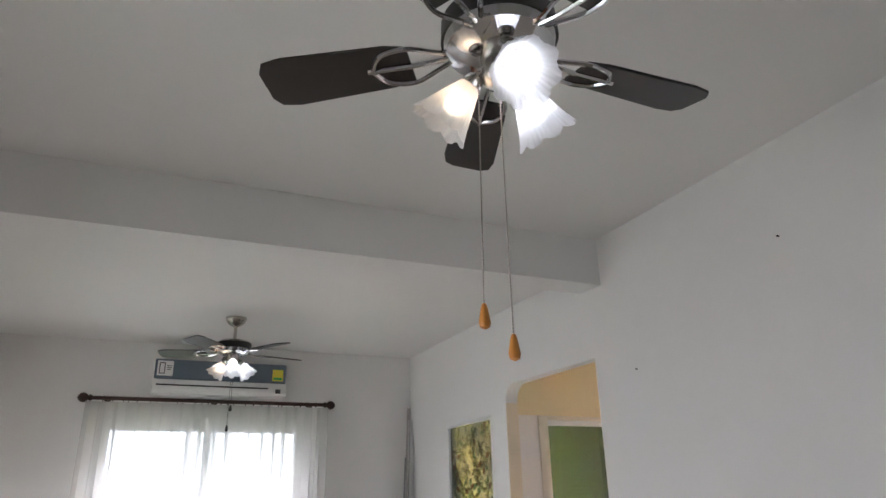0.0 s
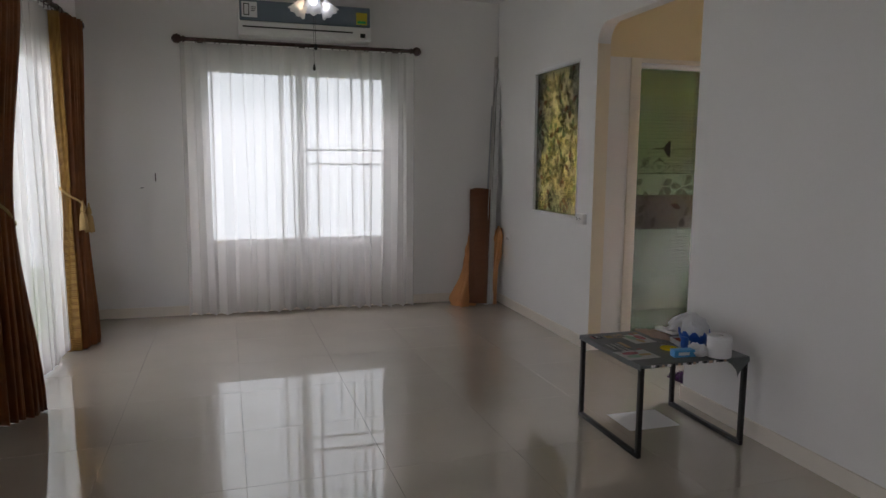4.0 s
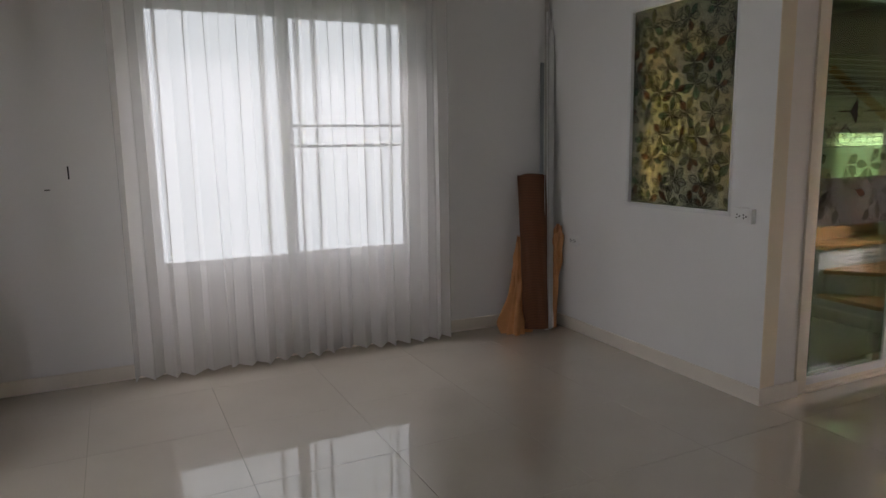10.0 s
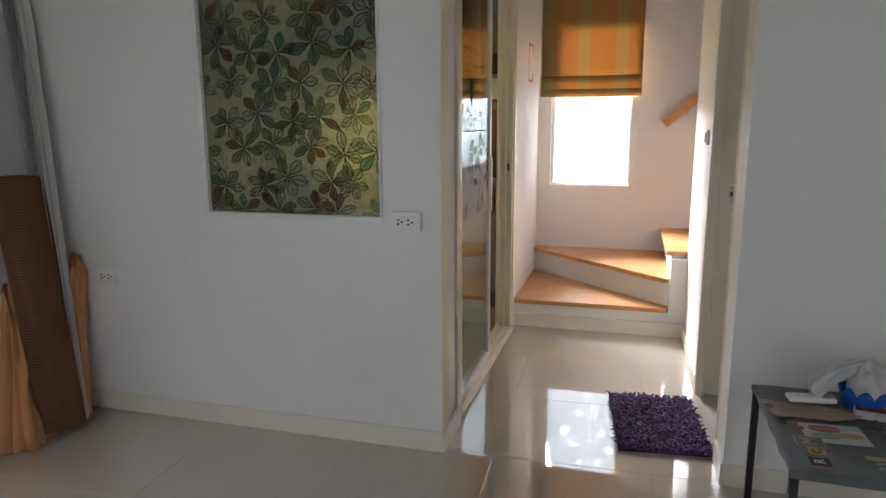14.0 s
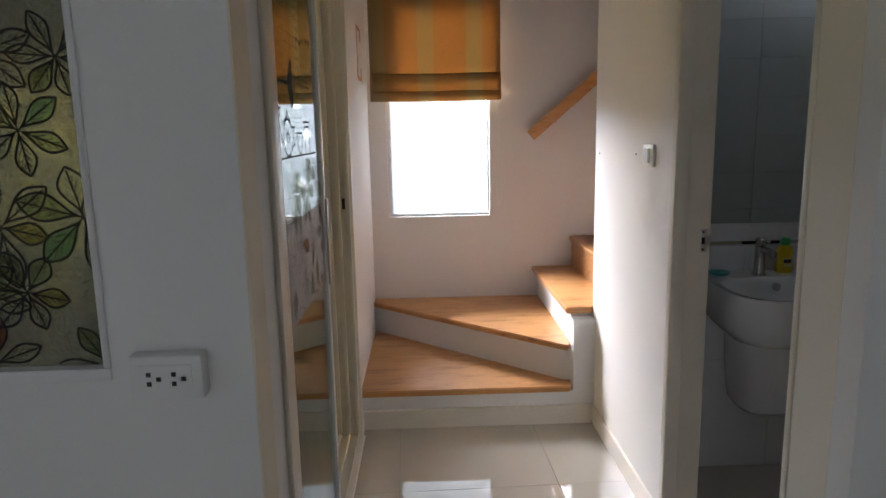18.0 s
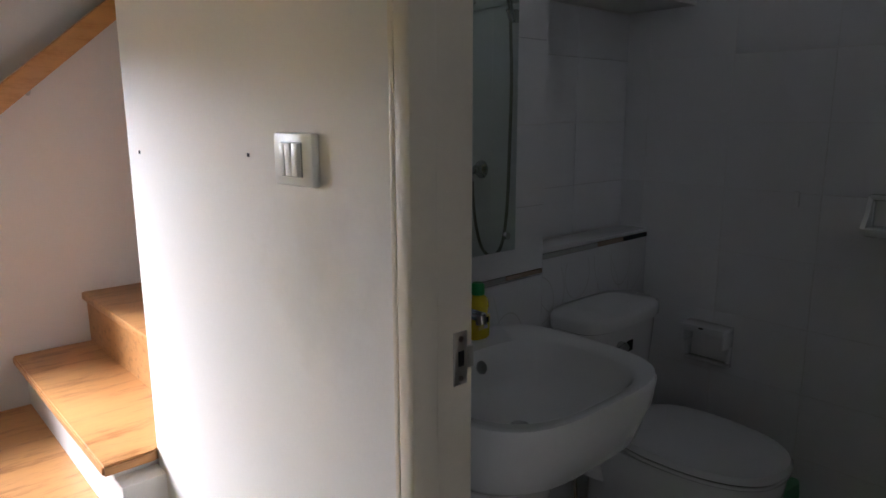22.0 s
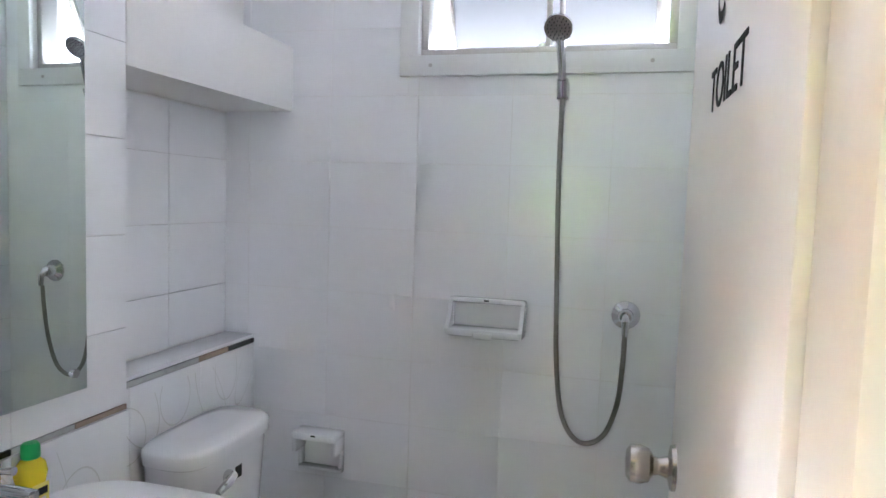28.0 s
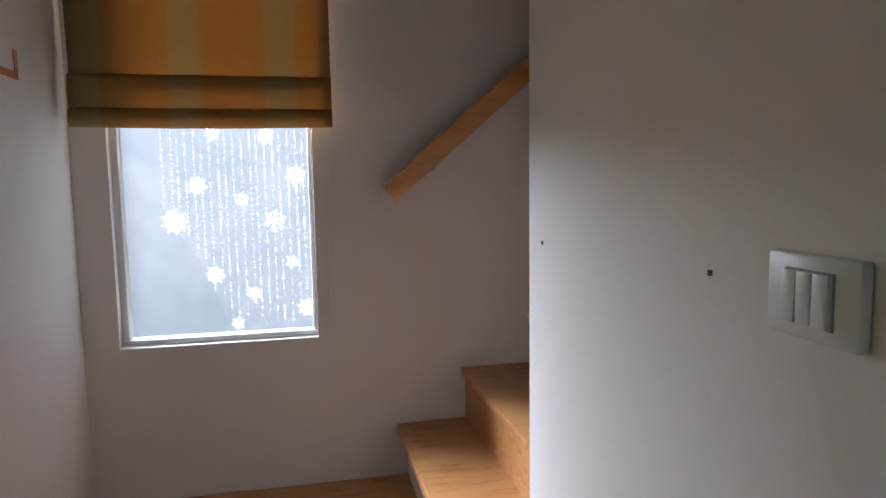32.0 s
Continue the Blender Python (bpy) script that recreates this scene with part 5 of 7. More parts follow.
SHADEGLASS = cloth_sheer("etched_shade_glass", (0.92, 0.93, 0.95), 0.25)


def shade_mesh(m):
    """A tulip glass shade with a scalloped, fluted rim."""
    b = bmesh.new()
    prof = [(0.020, 0.0), (0.026, -0.010), (0.033, -0.025), (0.042, -0.045), (0.050, -0.065), (0.058, -0.085), (0.066, -0.100), (0.073, -0.112)]
    n = 144
    rings = []
    for k, (r, z) in enumerate(prof):
        w = (k / 7) ** 2
        r = r * 0.94
        rings.append([b.verts.new(m @ Vector(((r + 0.004 * w * math.cos(8 * t) + 0.0011 * math.cos(36 * t)) * math.cos(t), (r + 0.004 * w * math.cos(8 * t) + 0.0011 * math.cos(36 * t)) * math.sin(t), z - 0.010 * w * abs(math.cos(4 * t))))) for t in [2 * math.pi * i / n for i in range(n)]])
    for p, q in zip(rings, rings[1:]):
        for i in range(n):
            b.faces.new((p[i], p[(i + 1) % n], q[(i + 1) % n], q[i]))
    return b


def ceiling_fan(x, y, ztop, rod, turn, kit_turn, label, pulls):
    root = thing("ceiling_fan", (x, y, ztop), label, "ceiling fan", "ceiling fans")
    T = Matrix.Translation((x, y, ztop))
    part("canopy", lathe(bmesh.new(), [(0.001, 0), (0.078, 0), (0.078, -0.014), (0.070, -0.032), (0.052, -0.050), (0.028, -0.066), (0.001, -0.068)], m=T), NICKEL, root)
    part("downrod", tube(bmesh.new(), (x, y, ztop - 0.05), (x, y, ztop - rod), 0.012), NICKEL, root)
    z = -rod
    motor = part("motor", lathe(bmesh.new(), [(0.001, z), (0.06, z - 0.004), (0.105, z - 0.014), (0.122, z - 0.026), (0.125, z - 0.03)], m=T, n=40), NICKEL, root)
    part("motor_band", lathe(bmesh.new(), [(0.001, z - 0.03), (0.127, z - 0.03), (0.129, z - 0.078), (0.001, z - 0.078)], m=T, n=40), BLACKM, motor)
    part("motor_base", lathe(bmesh.new(), [(0.001, z - 0.078), (0.125, z - 0.078), (0.118, z - 0.100), (0.088, z - 0.114), (0.052, z - 0.119), (0.001, z - 0.12)], m=T, n=40), CHROME, motor)
    zb = ztop + z - 0.10
    for k in range(5):
        a = radians(turn + 72 * k)
        R = Matrix.Translation((x, y, zb)) @ Matrix.Rotation(a, 4, "Z") @ Matrix.Rotation(radians(11), 4, "X")
        out = [(0.20, -0.048), (0.25, -0.060), (0.49, -0.072), (0.535, -0.064), (0.55, -0.04), (0.55, 0.04), (0.535, 0.064), (0.49, 0.072), (0.25, 0.060), (0.20, 0.048)]
        b = prism(bmesh.new(), out, -0.003, 0.004)
        b.transform(R)
        blade = part("blade", b, BLADE, root)
        iron = bmesh.new()
        for pts in ([(0.08, 0, 0.008), (0.14, 0.025, -0.002), (0.20, 0.050, -0.006), (0.26, 0.04, -0.006), (0.29, 0.0, -0.006)], [(0.08, 0, 0.008), (0.14, -0.025, -0.002), (0.20, -0.050, -0.006), (0.26, -0.04, -0.006), (0.29, 0.0, -0.006)], [(0.08, 0, 0.008), (0.17, 0, -0.006), (0.30, 0, -0.006)]):
            sweep(iron, spline(pts, 5), 0.006, 6)
        iron.transform(R)
        part("blade_iron", iron, CHROME, blade)
    part("light_hub", lathe(bmesh.new(), [(0.001, z - 0.115), (0.044, z - 0.118), (0.046, z - 0.165), (0.036, z - 0.185), (0.012, z - 0.20), (0.001, z - 0.202)], m=T, n=28), NICKEL, root)
    for k in range(3):
        a = radians(kit_turn + 120 * k)
        out = Vector((math.cos(a), math.sin(a), 0))
        p0 = Vector((x, y, ztop + z - 0.15)) + out * 0.04
        p1 = Vector((x, y, ztop + z - 0.165)) + out * 0.062
        arm = part("lamp_arm", sweep(bmesh.new(), [p0, (p0 + p1) / 2 + Vector((0, 0, 0.008)), p1], 0.009, 8), NICKEL, root)
        m = Matrix.Translation(p1) @ (out * 0.66 + Vector((0, 0, -0.75))).to_track_quat("-Z", "Y").to_matrix().to_4x4()
        cap = lathe(bmesh.new(), [(0.001, 0.012), (0.020, 0.010), (0.024, -0.004), (0.023, -0.014), (0.001, -0.016)], m=m, n=20)
        part("lamp_holder", cap, NICKEL, arm)
        sh = part("shade", shade_mesh(m @ Matrix.Translation((0, 0, -0.006))), SHADEGLASS, root, "fluted tulip glass shade", smooth=180)
        b = bmesh.new()
        bmesh.ops.create_uvsphere(b, u_segments=16, v_segments=10, radius=0.027, matrix=m @ Matrix.Translation((0, 0, -0.062)))
        part("bulb", b, WARMBULB if k == 2 else BULB, sh, smooth=180)
    for dx, dy, drop, wooden in pulls:
        b = bmesh.new()
        zc = ztop + z - 0.19
        n = int(drop / 0.006)
        top, end = Vector((x + dx * 0.85, y + dy * 0.85, zc)), Vector((x + dx, y + dy, zc - drop))
        for i in range(n if wooden else n // 2):
            q = top.lerp(end, i / (n if wooden else n // 2))
            bmesh.ops.create_icosphere(b, subdivisions=1, radius=0.0022 if wooden else 0.003, matrix=Matrix.Translation(q))
        sweep(b, [top, end], 0.0010, 5)
        chain = part("pull_chain", b, NICKEL if wooden else BLACKM, root)
        k = lathe(bmesh.new(), [(0.001, 0.002), (0.004, 0), (0.006, -0.006), (0.009, -0.022), (0.011, -0.034), (0.009, -0.043), (0.001, -0.047)], end, 16)
        part("pull_knob", k, ORANGEWOOD if wooden else BLACKM, chain, "amber wooden pull" if wooden else "")
    return root


ceiling_fan(0.742, 1.18, ZHIGH, 0.470, 0, -102, "ceiling fan with dark blades and three lit tulip shades", [(-0.077, -0.02, 0.495, True), (-0.037, -0.05, 0.555, True)])
ceiling_fan(0.70, 5.33, ZLOW, 0.17, 15, -96, "ceiling fan with dark blades hanging near the window", [(0.01, -0.02, 0.30, False), (0.0, 0.02, 0.44, False)])

# ---- air conditioner ----
ac = thing("air_conditioner", (0.72, YB, 2.41), "wall air conditioner with blue-grey front and stickers", "air conditioner")
AX0, AX1, AZ0, AZ1, AYF = 0.163, 1.286, 2.412, 2.70, YB - 0.20
part("body", boxed(AX0, AYF + 0.02, AZ0, AX1, YB - 0.001, AZ1, 0.015), PLASTIC, ac)
part("front_panel", boxed(AX0 + 0.012, AYF - 0.006, AZ0 + 0.115, AX1 - 0.012, AYF + 0.021, AZ1 - 0.006, 0.010), surface("blue_grey_gloss", (0.13, 0.17, 0.21), 0.12, vary=0.05, relief=0), ac, "glossy blue-grey panel")
part("lower_panel", boxed(AX0 + 0.004, AYF + 0.002, AZ0 + 0.02, AX1 - 0.004, AYF + 0.021, AZ0 + 0.112, 0.006), PLASTIC, ac)
part("louver", boxed(AX0 + 0.04, AYF - 0.004, AZ0 + 0.028, AX1 - 0.17, AYF + 0.003, AZ0 + 0.058, 0.003), PLASTIC, ac)
part("outlet_slot", boxed(AX0 + 0.035, AYF - 0.001, AZ0 + 0.060, AX1 - 0.165, AYF + 0.004, AZ0 + 0.072), DARK, ac, smooth=None)
part("display", boxed(AX1 - 0.10, AYF - 0.001, AZ0 + 0.026, AX1 - 0.055, AYF + 0.004, AZ0 + 0.062), DARK, ac, smooth=None)
st = part("white_sticker", boxed(AX0 + 0.03, AYF - 0.008, AZ0 + 0.14, AX0 + 0.155, AYF - 0.0055, AZ0 + 0.265), PAPER, ac, smooth=None)
b = bmesh.new()
for a in ((0.045, 0.155, 0.052, 0.25), (0.085, 0.155, 0.092, 0.25), (0.052, 0.155, 0.085, 0.162), (0.052, 0.243, 0.085, 0.25), (0.105, 0.22, 0.145, 0.226), (0.105, 0.205, 0.145, 0.211), (0.105, 0.19, 0.135, 0.196)):
    box(b, AX0 + a[0], AYF - 0.0095, AZ0 + a[1], AX0 + a[2], AYF - 0.0078, AZ0 + a[3])
part("sticker_print", b, DARK, st, smooth=None)
st = part("yellow_sticker", boxed(AX1 - 0.135, AYF - 0.008, AZ0 + 0.135, AX1 - 0.04, AYF - 0.0055, AZ0 + 0.235), surface("yellow_label", (0.72, 0.60, 0.05), 0.5), ac, smooth=None)
part("sticker_print", boxed(AX1 - 0.125, AYF - 0.0095, AZ0 + 0.145, AX1 - 0.05, AYF - 0.0078, AZ0 + 0.165), GREEN, st, smooth=None)

# ---- poles, rolled fabric and cloth in the corner ----
for k, (fx, fy, tx, ty, h, w, mat) in enumerate(((2.352, 6.105, 2.528, 6.395, 2.37, 0.030, STEEL), (2.378, 6.125, 2.540, 6.380, 2.25, 0.034, FRAME), (2.400, 6.130, 2.545, 6.350, 2.12, 0.028, FRAME), (2.330, 6.150, 2.500, 6.405, 1.90, 0.024, GREYFRAME), (2.425, 6.150, 2.548, 6.395, 2.0, 0.022, FRAME), (2.365, 6.16, 2.532, 6.402, 1.7, 0.026, FRAME))):
    b = bmesh.new()
    box(b, -w / 2, -w / 2, 0, w / 2, -w / 2 + 0.004, 1, 0)
    box(b, -w / 2, -w / 2 + 0.004, 0, -w / 2 + 0.004, w / 2, 1)
    box(b, w / 2 - 0.004, -w / 2 + 0.004, 0, w / 2, w / 2, 1)
    base, top = Vector((fx, fy, 0.014)), Vector((tx, ty, h))
    d = top - base
    b.transform(Matrix.Translation(base) @ d.to_track_quat("Z", "Y").to_matrix().to_4x4() @ Matrix.Rotation(0.6 * k, 4, "Z") @ Matrix.Diagonal((1, 1, d.length, 1)))
    single("curtain_track", b, mat, "white aluminium curtain track leaning in the corner" if mat is FRAME else "grey metal curtain track leaning in the corner", "curtain track", "leaning tracks", smooth=None)


def bundle(name, label, mat, foot, top, r0, r1, lumps, seed, flat=0.75):
    """Rolled or gathered fabric from foot to top, uneven."""
    rnd = random.Random(seed)
    ph = [rnd.uniform(0, 6.28) for _ in range(5)]
    foot, top = Vector(foot), Vector(top)
    d = top - foot
    m = Matrix.Translation(foot) @ d.to_track_quat("Z", "Y").to_matrix().to_4x4()
    b = bmesh.new()
    n, rows = 40, 44
    rings = []
    for j in range(rows + 1):
        v = j / rows
        r = r0 + (r1 - r0) * v
        rings.append([])
        for i in range(n):
            t = 2 * math.pi * i / n
            k = 1 + lumps * (1 - 0.6 * v) * (0.5 * math.sin(3 * t + ph[0] + 3 * v) + 0.35 * math.sin(5 * t + ph[1] - 4 * v) + 0.25 * math.sin(9 * t + ph[2] + 7 * v))
            rings[-1].append(b.verts.new(m @ Vector((r * k * math.cos(t), r * k * flat * math.sin(t), d.length * v))))
    for p, q in zip(rings, rings[1:]):
        for i in range(n):
            b.faces.new((p[i], p[(i + 1) % n], q[(i + 1) % n], q[i]))
    b.faces.new(rings[0][::-1])
    b.faces.new(rings[-1])
    for v in b.verts:
        v.co.z = max(v.co.z, 0.002)
    root = thing(name, foot, label, "fabric")
    part("rolled_cloth", b, mat, root, smooth=60)
    # the coiled end, a little proud of the roll
    coil = bmesh.new()
    prev = None
    for i in range(91):
        t = i * 0.209
        r = (0.16 + 0.78 * i / 90) * r1
        cur = [coil.verts.new(m @ Vector((r * math.cos(t), r * flat * math.sin(t), d.length + h))) for h in (-0.002, 0.009 + 0.003 * math.sin(2 * t))]
        if prev:
            coil.faces.new((prev[0], cur[0], cur[1], prev[1]))
        prev = cur
    part("coiled_end", coil, mat, root, smooth=60).modifiers.new("thickness", "SOLIDIFY").thickness = 0.004
    # the loose outer edge that runs down the roll and lifts near the floor
    flap = bmesh.new()

    def edge(u, v):
        z = d.length * (1 - v) * 0.995 + 0.02
        t = -1.15 + 0.5 * u
        r = (r0 + (r1 - r0) * (1 - v)) * (1.09 + 0.16 * u * v * v + 0.02 * math.sin(14 * v))
        p = m @ Vector((r * math.cos(t), r * flat * math.sin(t), z))
        return (p.x, p.y, max(p.z, 0.004))

    part("loose_edge", sheet(flap, edge, 6, 40), mat, root, smooth=60).modifiers.new("thickness", "SOLIDIFY").thickness = 0.004
    return root


bundle("fabric_roll", "brown ribbed fabric roll leaning in the corner", ROLLBROWN, (2.285, 6.12, 0.03), (2.355, 6.315, 1.10), 0.085, 0.105, 0.14, 3)


def slump(name, label, mat, foot, top, widths, lobes, seed):
    """Gathered cloth that stands slumped against the wall: a wandering middle, deep folds and a ragged top."""
    rnd = random.Random(seed)
    ph = [rnd.uniform(0, 6.28) for _ in range(8)]
    foot, top = Vector(foot), Vector(top)
    b = bmesh.new()
    n, rows = 96, 60
    rings = []
    for j in range(rows + 1):
        v = j / rows
        c = foot.lerp(top, v) + Vector((0.016 * math.sin(5 * v + ph[0]), 0.010 * math.sin(7 * v + ph[1]), 0))
        r = blend(widths, v)
        ring = []
        for i in range(n):
            t = 2 * math.pi * i / n
            k = 1 + 0.26 * math.sin(lobes * t + ph[2] + 2.2 * v) + 0.22 * math.sin((2 * lobes + 1) * t + ph[3] - 3 * v) + 0.10 * math.sin(2 * t + ph[4] + 6 * v) + 0.06 * math.sin((3 * lobes + 2) * t + ph[5] + 9 * v)
            k += 0.22 * max(0.0, math.sin(9 * v + 1.5 * t + ph[6])) ** 3
            lift = 0.030 * v * v * math.sin(3 * t + ph[7]) + 0.012 * v * v * math.sin(7 * t + ph[1])
            ring.append(b.verts.new((c.x + r * k * math.cos(t), c.y + 0.72 * r * k * math.sin(t), max(0.003, c.z + lift))))
        rings.append(ring)
    for p, q in zip(rings, rings[1:]):
        for i in range(n):
            b.faces.new((p[i], p[(i + 1) % n], q[(i + 1) % n], q[i]))
    b.faces.new(rings[0][::-1])
    b.faces.new(rings[-1])
    for v in b.verts:
        v.co.y = min(v.co.y, YB - 0.014)
        v.co.x = min(v.co.x, XR - 0.014)
    return single(name, b, mat, label, "fabric", smooth=70)


slump("slumped_cloth", "apricot cloth slumped beside the brown roll", APRICOT, (2.185, 6.20, 0.003), (2.265, 6.33, 0.64), [(0, 0.088), (0.12, 0.098), (0.4, 0.068), (0.62, 0.058), (0.8, 0.040), (1, 0.018)], 4, 6)
slump("cloth_strip", "apricot cloth strip standing behind the tracks", APRICOT, (2.462, 6.17, 0.003), (2.50, 6.20, 0.72), [(0, 0.018), (0.5, 0.022), (0.75, 0.038), (0.93, 0.046), (1, 0.020)], 3, 9)


# ---- sockets and switches ----
def wall_plate(name, label, normal, place, w, h, deep, kind):
    """A plate on a wall: normal +x, -x, +y or -y; place is the middle on the wall."""
    turn = {"-x": -90, "+x": 90, "+y": 180, "-y": 0}[normal]
    root = thing(name, place, label, "socket" if kind == "socket" else "switch", "wall plates")
    M = Matrix.Translation(place) @ Matrix.Rotation(radians(turn), 4, "Z")

    def add(nm, args, mat, parent, bevel=0.002):
        b = boxed(*args, bevel=bevel)
        b.transform(M)
        return part(nm, b, mat, parent)

    plate = add("plate", (-w / 2, -deep, -h / 2, w / 2, 0, h / 2), PLASTIC, root, 0.004)
    if kind == "socket":
        face = add("face", (-w * 0.36, -deep - 0.0025, -h * 0.3, w * 0.36, -deep + 0.001, h * 0.3), PLASTIC, root, 0.001)
        for cx in (-w * 0.17, w * 0.17):
            for dx, dz, s in ((-0.006, 0.007, 1), (-0.006, -0.009, 1), (0.010, -0.001, 1)):
                add("hole", (cx + dx - 0.0037, -deep - 0.0038, dz - 0.0037, cx + dx + 0.0037, -deep - 0.002, dz + 0.0037), DARK, face, 0)
    else:
        add("recess", (-w * 0.263, -deep - 0.0012, -h * 0.325, w * 0.263, -deep + 0.001, h * 0.325), GREYFRAME, plate, 0.0)
        for k in range(kind):
            a = -w * 0.255 + k * w * 0.51 / kind
            b = boxed(a + 0.0006, -0.004, -h * 0.305, a + w * 0.51 / kind - 0.0006, 0.003, h * 0.305, bevel=0.0008)
            b.transform(M @ Matrix.Translation((0, -deep - 0.003, 0)) @ pose(0, 0, 0, (-1.4, 1.2, -1.4)[k % 3], 0, 0))
            part("rocker", b, PLASTIC, plate)
    return root


wall_plate("wall_socket", "white surface-mounted double socket beside the leaf pane", "-x", (XR, 4.62, 0.953), 0.12, 0.075, 0.034, "socket")
wall_plate("wall_socket", "white flush double socket low in the corner", "-x", (XR, 6.068, 0.648), 0.115, 0.075, 0.010, "socket")
wall_plate("light_switch", "white three-rocker light switch with grubby plaster below", "+y", (3.688, YP, 1.248), 0.103, 0.073, 0.013, 3)
wall_plate("light_switch", "white light switch beside the sliding door drape", "+x", (XL, 3.82, 1.36), 0.075, 0.11, 0.009, 1)
for nm, lab, args in (("nail_hole", "small dark screw plug in the partition", (3.840, YP, 1.2445, 3.846, YP + 0.002, 1.2505)), ("nail_hole", "small dark screw plug in the partition", (4.337, YP, 1.230, 4.344, YP + 0.002, 1.237)),
                      ("wall_scuff", "short dark scuff on the white wall", (-0.560, YB - 0.0012, 1.18, -0.552, YB, 1.25)), ("wall_scuff", "tiny dark scuff on the white wall", (-0.68, YB - 0.0012, 1.122, -0.652, YB, 1.128)),
                      ("wall_scuff", "thin scratch down the white wall", (XL, 3.088, 1.42, XL + 0.0012, 3.092, 1.49)), ("wall_nail", "small nail standing in the white wall", (XT - 0.012, 3.04, 2.18, XT, 3.046, 2.186)), ("wall_nail", "small nail standing in the white wall", (XT - 0.012, 2.01, 2.585, XT, 2.017, 2.592))):
    single(nm, boxed(*args, bevel=0.0006), DARK, lab, "wall mark", "wall marks")

# ---- small table and the things on it ----
TX0, TX1, TY0, TY1, TZ = 1.890, 2.475, 2.785, 3.355, 0.445
table = thing("side_table", (2.2, 3.06, 0), "low black metal side table with printed grey cloth", "table")
for x in (TX0, TX1 - 0.022):
    for y in (TY0, TY1 - 0.022):
        part("leg", boxed(x, y, 0.022, x + 0.022, y + 0.022, TZ - 0.012, 0.002), BLACKM, table)
    part("foot_bar", boxed(x, TY0, 0.0, x + 0.022, TY1, 0.022, 0.002), BLACKM, table)
part("tabletop", boxed(TX0, TY0, TZ - 0.012, TX1, TY1, TZ - 0.002, 0.002), BLACKM, table)
cl = bmesh.new()


def cloth_place(u, v):
    """Cloth drawn tight over the top, with a short hem that sags between the legs."""
    x, y = TX0 - 0.05 + (TX1 - TX0 + 0.10) * u, TY0 - 0.04 + (TY1 - TY0 + 0.08) * v
    ox, oy = max(TX0 - 0.002 - x, x - TX1 - 0.002, 0), max(TY0 - 0.002 - y, y - TY1 - 0.002, 0)
    sag = 0.32 + 0.16 * math.sin(math.pi * v) + 0.03 * math.sin(9 * v) if ox > oy else 0.16 + 0.05 * math.sin(11 * u)
    drop = min(0.05, ox + oy) * (0.25 + 0.75 * sag)
    cx, cy = min(max(x, TX0 - 0.003), TX1 + 0.003), min(max(y, TY0 - 0.003), TY1 + 0.003)
    return (cx + (0.004 * math.sin(17 * v) * sag if ox else 0), cy + (0.002 * math.sin(30 * u) if oy else 0), TZ - drop)


sheet(cl, cloth_place, 60, 60)
cloth = single("tablecloth", cl, GREYCLOTH, "slate grey oilcloth printed with macarons and letters", "tablecloth", smooth=60)
cloth.modifiers.new("thickness", "SOLIDIFY").thickness = 0.0015


fl = bmesh.new()
sheet(fl, lambda u, v: (TX1 - 0.13 + 0.13 * u + 0.012 * v * math.sin(7 * u), TY0 - 0.006 - 0.010 * v * math.sin(3 * u + 1), TZ - 0.006 - v * (0.015 + 0.075 * (1 - abs(2 * u - 1.1)))), 16, 8)
part("hanging_corner", fl, GREYCLOTH, cloth, smooth=60)
rnd = random.Random(77)
for k in range(15):
    x = TX0 + 0.05 + 0.028 * k
    part("print_bar", boxed(x, TY0 - 0.0078, TZ - 0.0145, x + rnd.uniform(0.010, 0.022), TY0 - 0.0062, TZ - 0.003), (PAPER, DARK, TAN)[k % 3], cloth, smooth=None)


SAND = surface("sand_print", (0.44, 0.31, 0.17), 0.5, vary=0.15)
PINKPRINT = surface("rose_print", (0.36, 0.10, 0.13), 0.5, vary=0.15)
DULLMINT = surface("pale_mint_print", (0.30, 0.40, 0.32), 0.5, vary=0.1)
DULLGOLD = surface("ochre_print", (0.40, 0.28, 0.07), 0.5, vary=0.15)
REDPRINT = surface("faded_red_print", (0.30, 0.06, 0.07), 0.5, vary=0.2)
CARDPRINT = surface("grey_white_print", (0.50, 0.51, 0.50), 0.5, vary=0.15, stain=30)


def print_card(x, y, w, d, turn):
    M = Matrix.Translation((x, y, TZ)) @ Matrix.Rotation(radians(turn), 4, "Z")
    c = boxed(-w / 2, -d / 2, 0.0018, w / 2, d / 2, 0.0024)
    c.transform(M)
    card = part("print", c, CARDPRINT, cloth, smooth=None)
    card.matrix_parent_inverse = Matrix.Identity(4)
    for dx, dy, r, mat, cream in ((-0.018, 0.028, 0.044, PINKPRINT, PINK), (-0.026, -0.020, 0.040, MINT, DULLMINT), (0.040, -0.008, 0.034, SAND, DULLGOLD)):
        for half, k in ((1, 0), (-1, 1)):
            b = bmesh.new()
            arc = [Vector((dx + r * math.cos(t), dy + half * (0.003 + 0.46 * r * math.sin(t)), 0.0029 + 0.0002 * k)) for t in [math.pi * i / 14 for i in range(15)]]
            b.faces.new([b.verts.new(M @ p) for p in (arc if half > 0 else arc[::-1])])
            part("print_shape", b, mat, card, smooth=None)
        b = boxed(dx - 0.94 * r, dy - 0.0035, 0.0026, dx + 0.94 * r, dy + 0.0035, 0.0031)
        b.transform(M)
        part("print_shape", b, cream, card, smooth=None)


print_card(2.13, 3.195, 0.165, 0.125, -87)
print_card(1.965, 2.935, 0.17, 0.14, 3)
print_card(2.27, 2.93, 0.13, 0.11, -87)


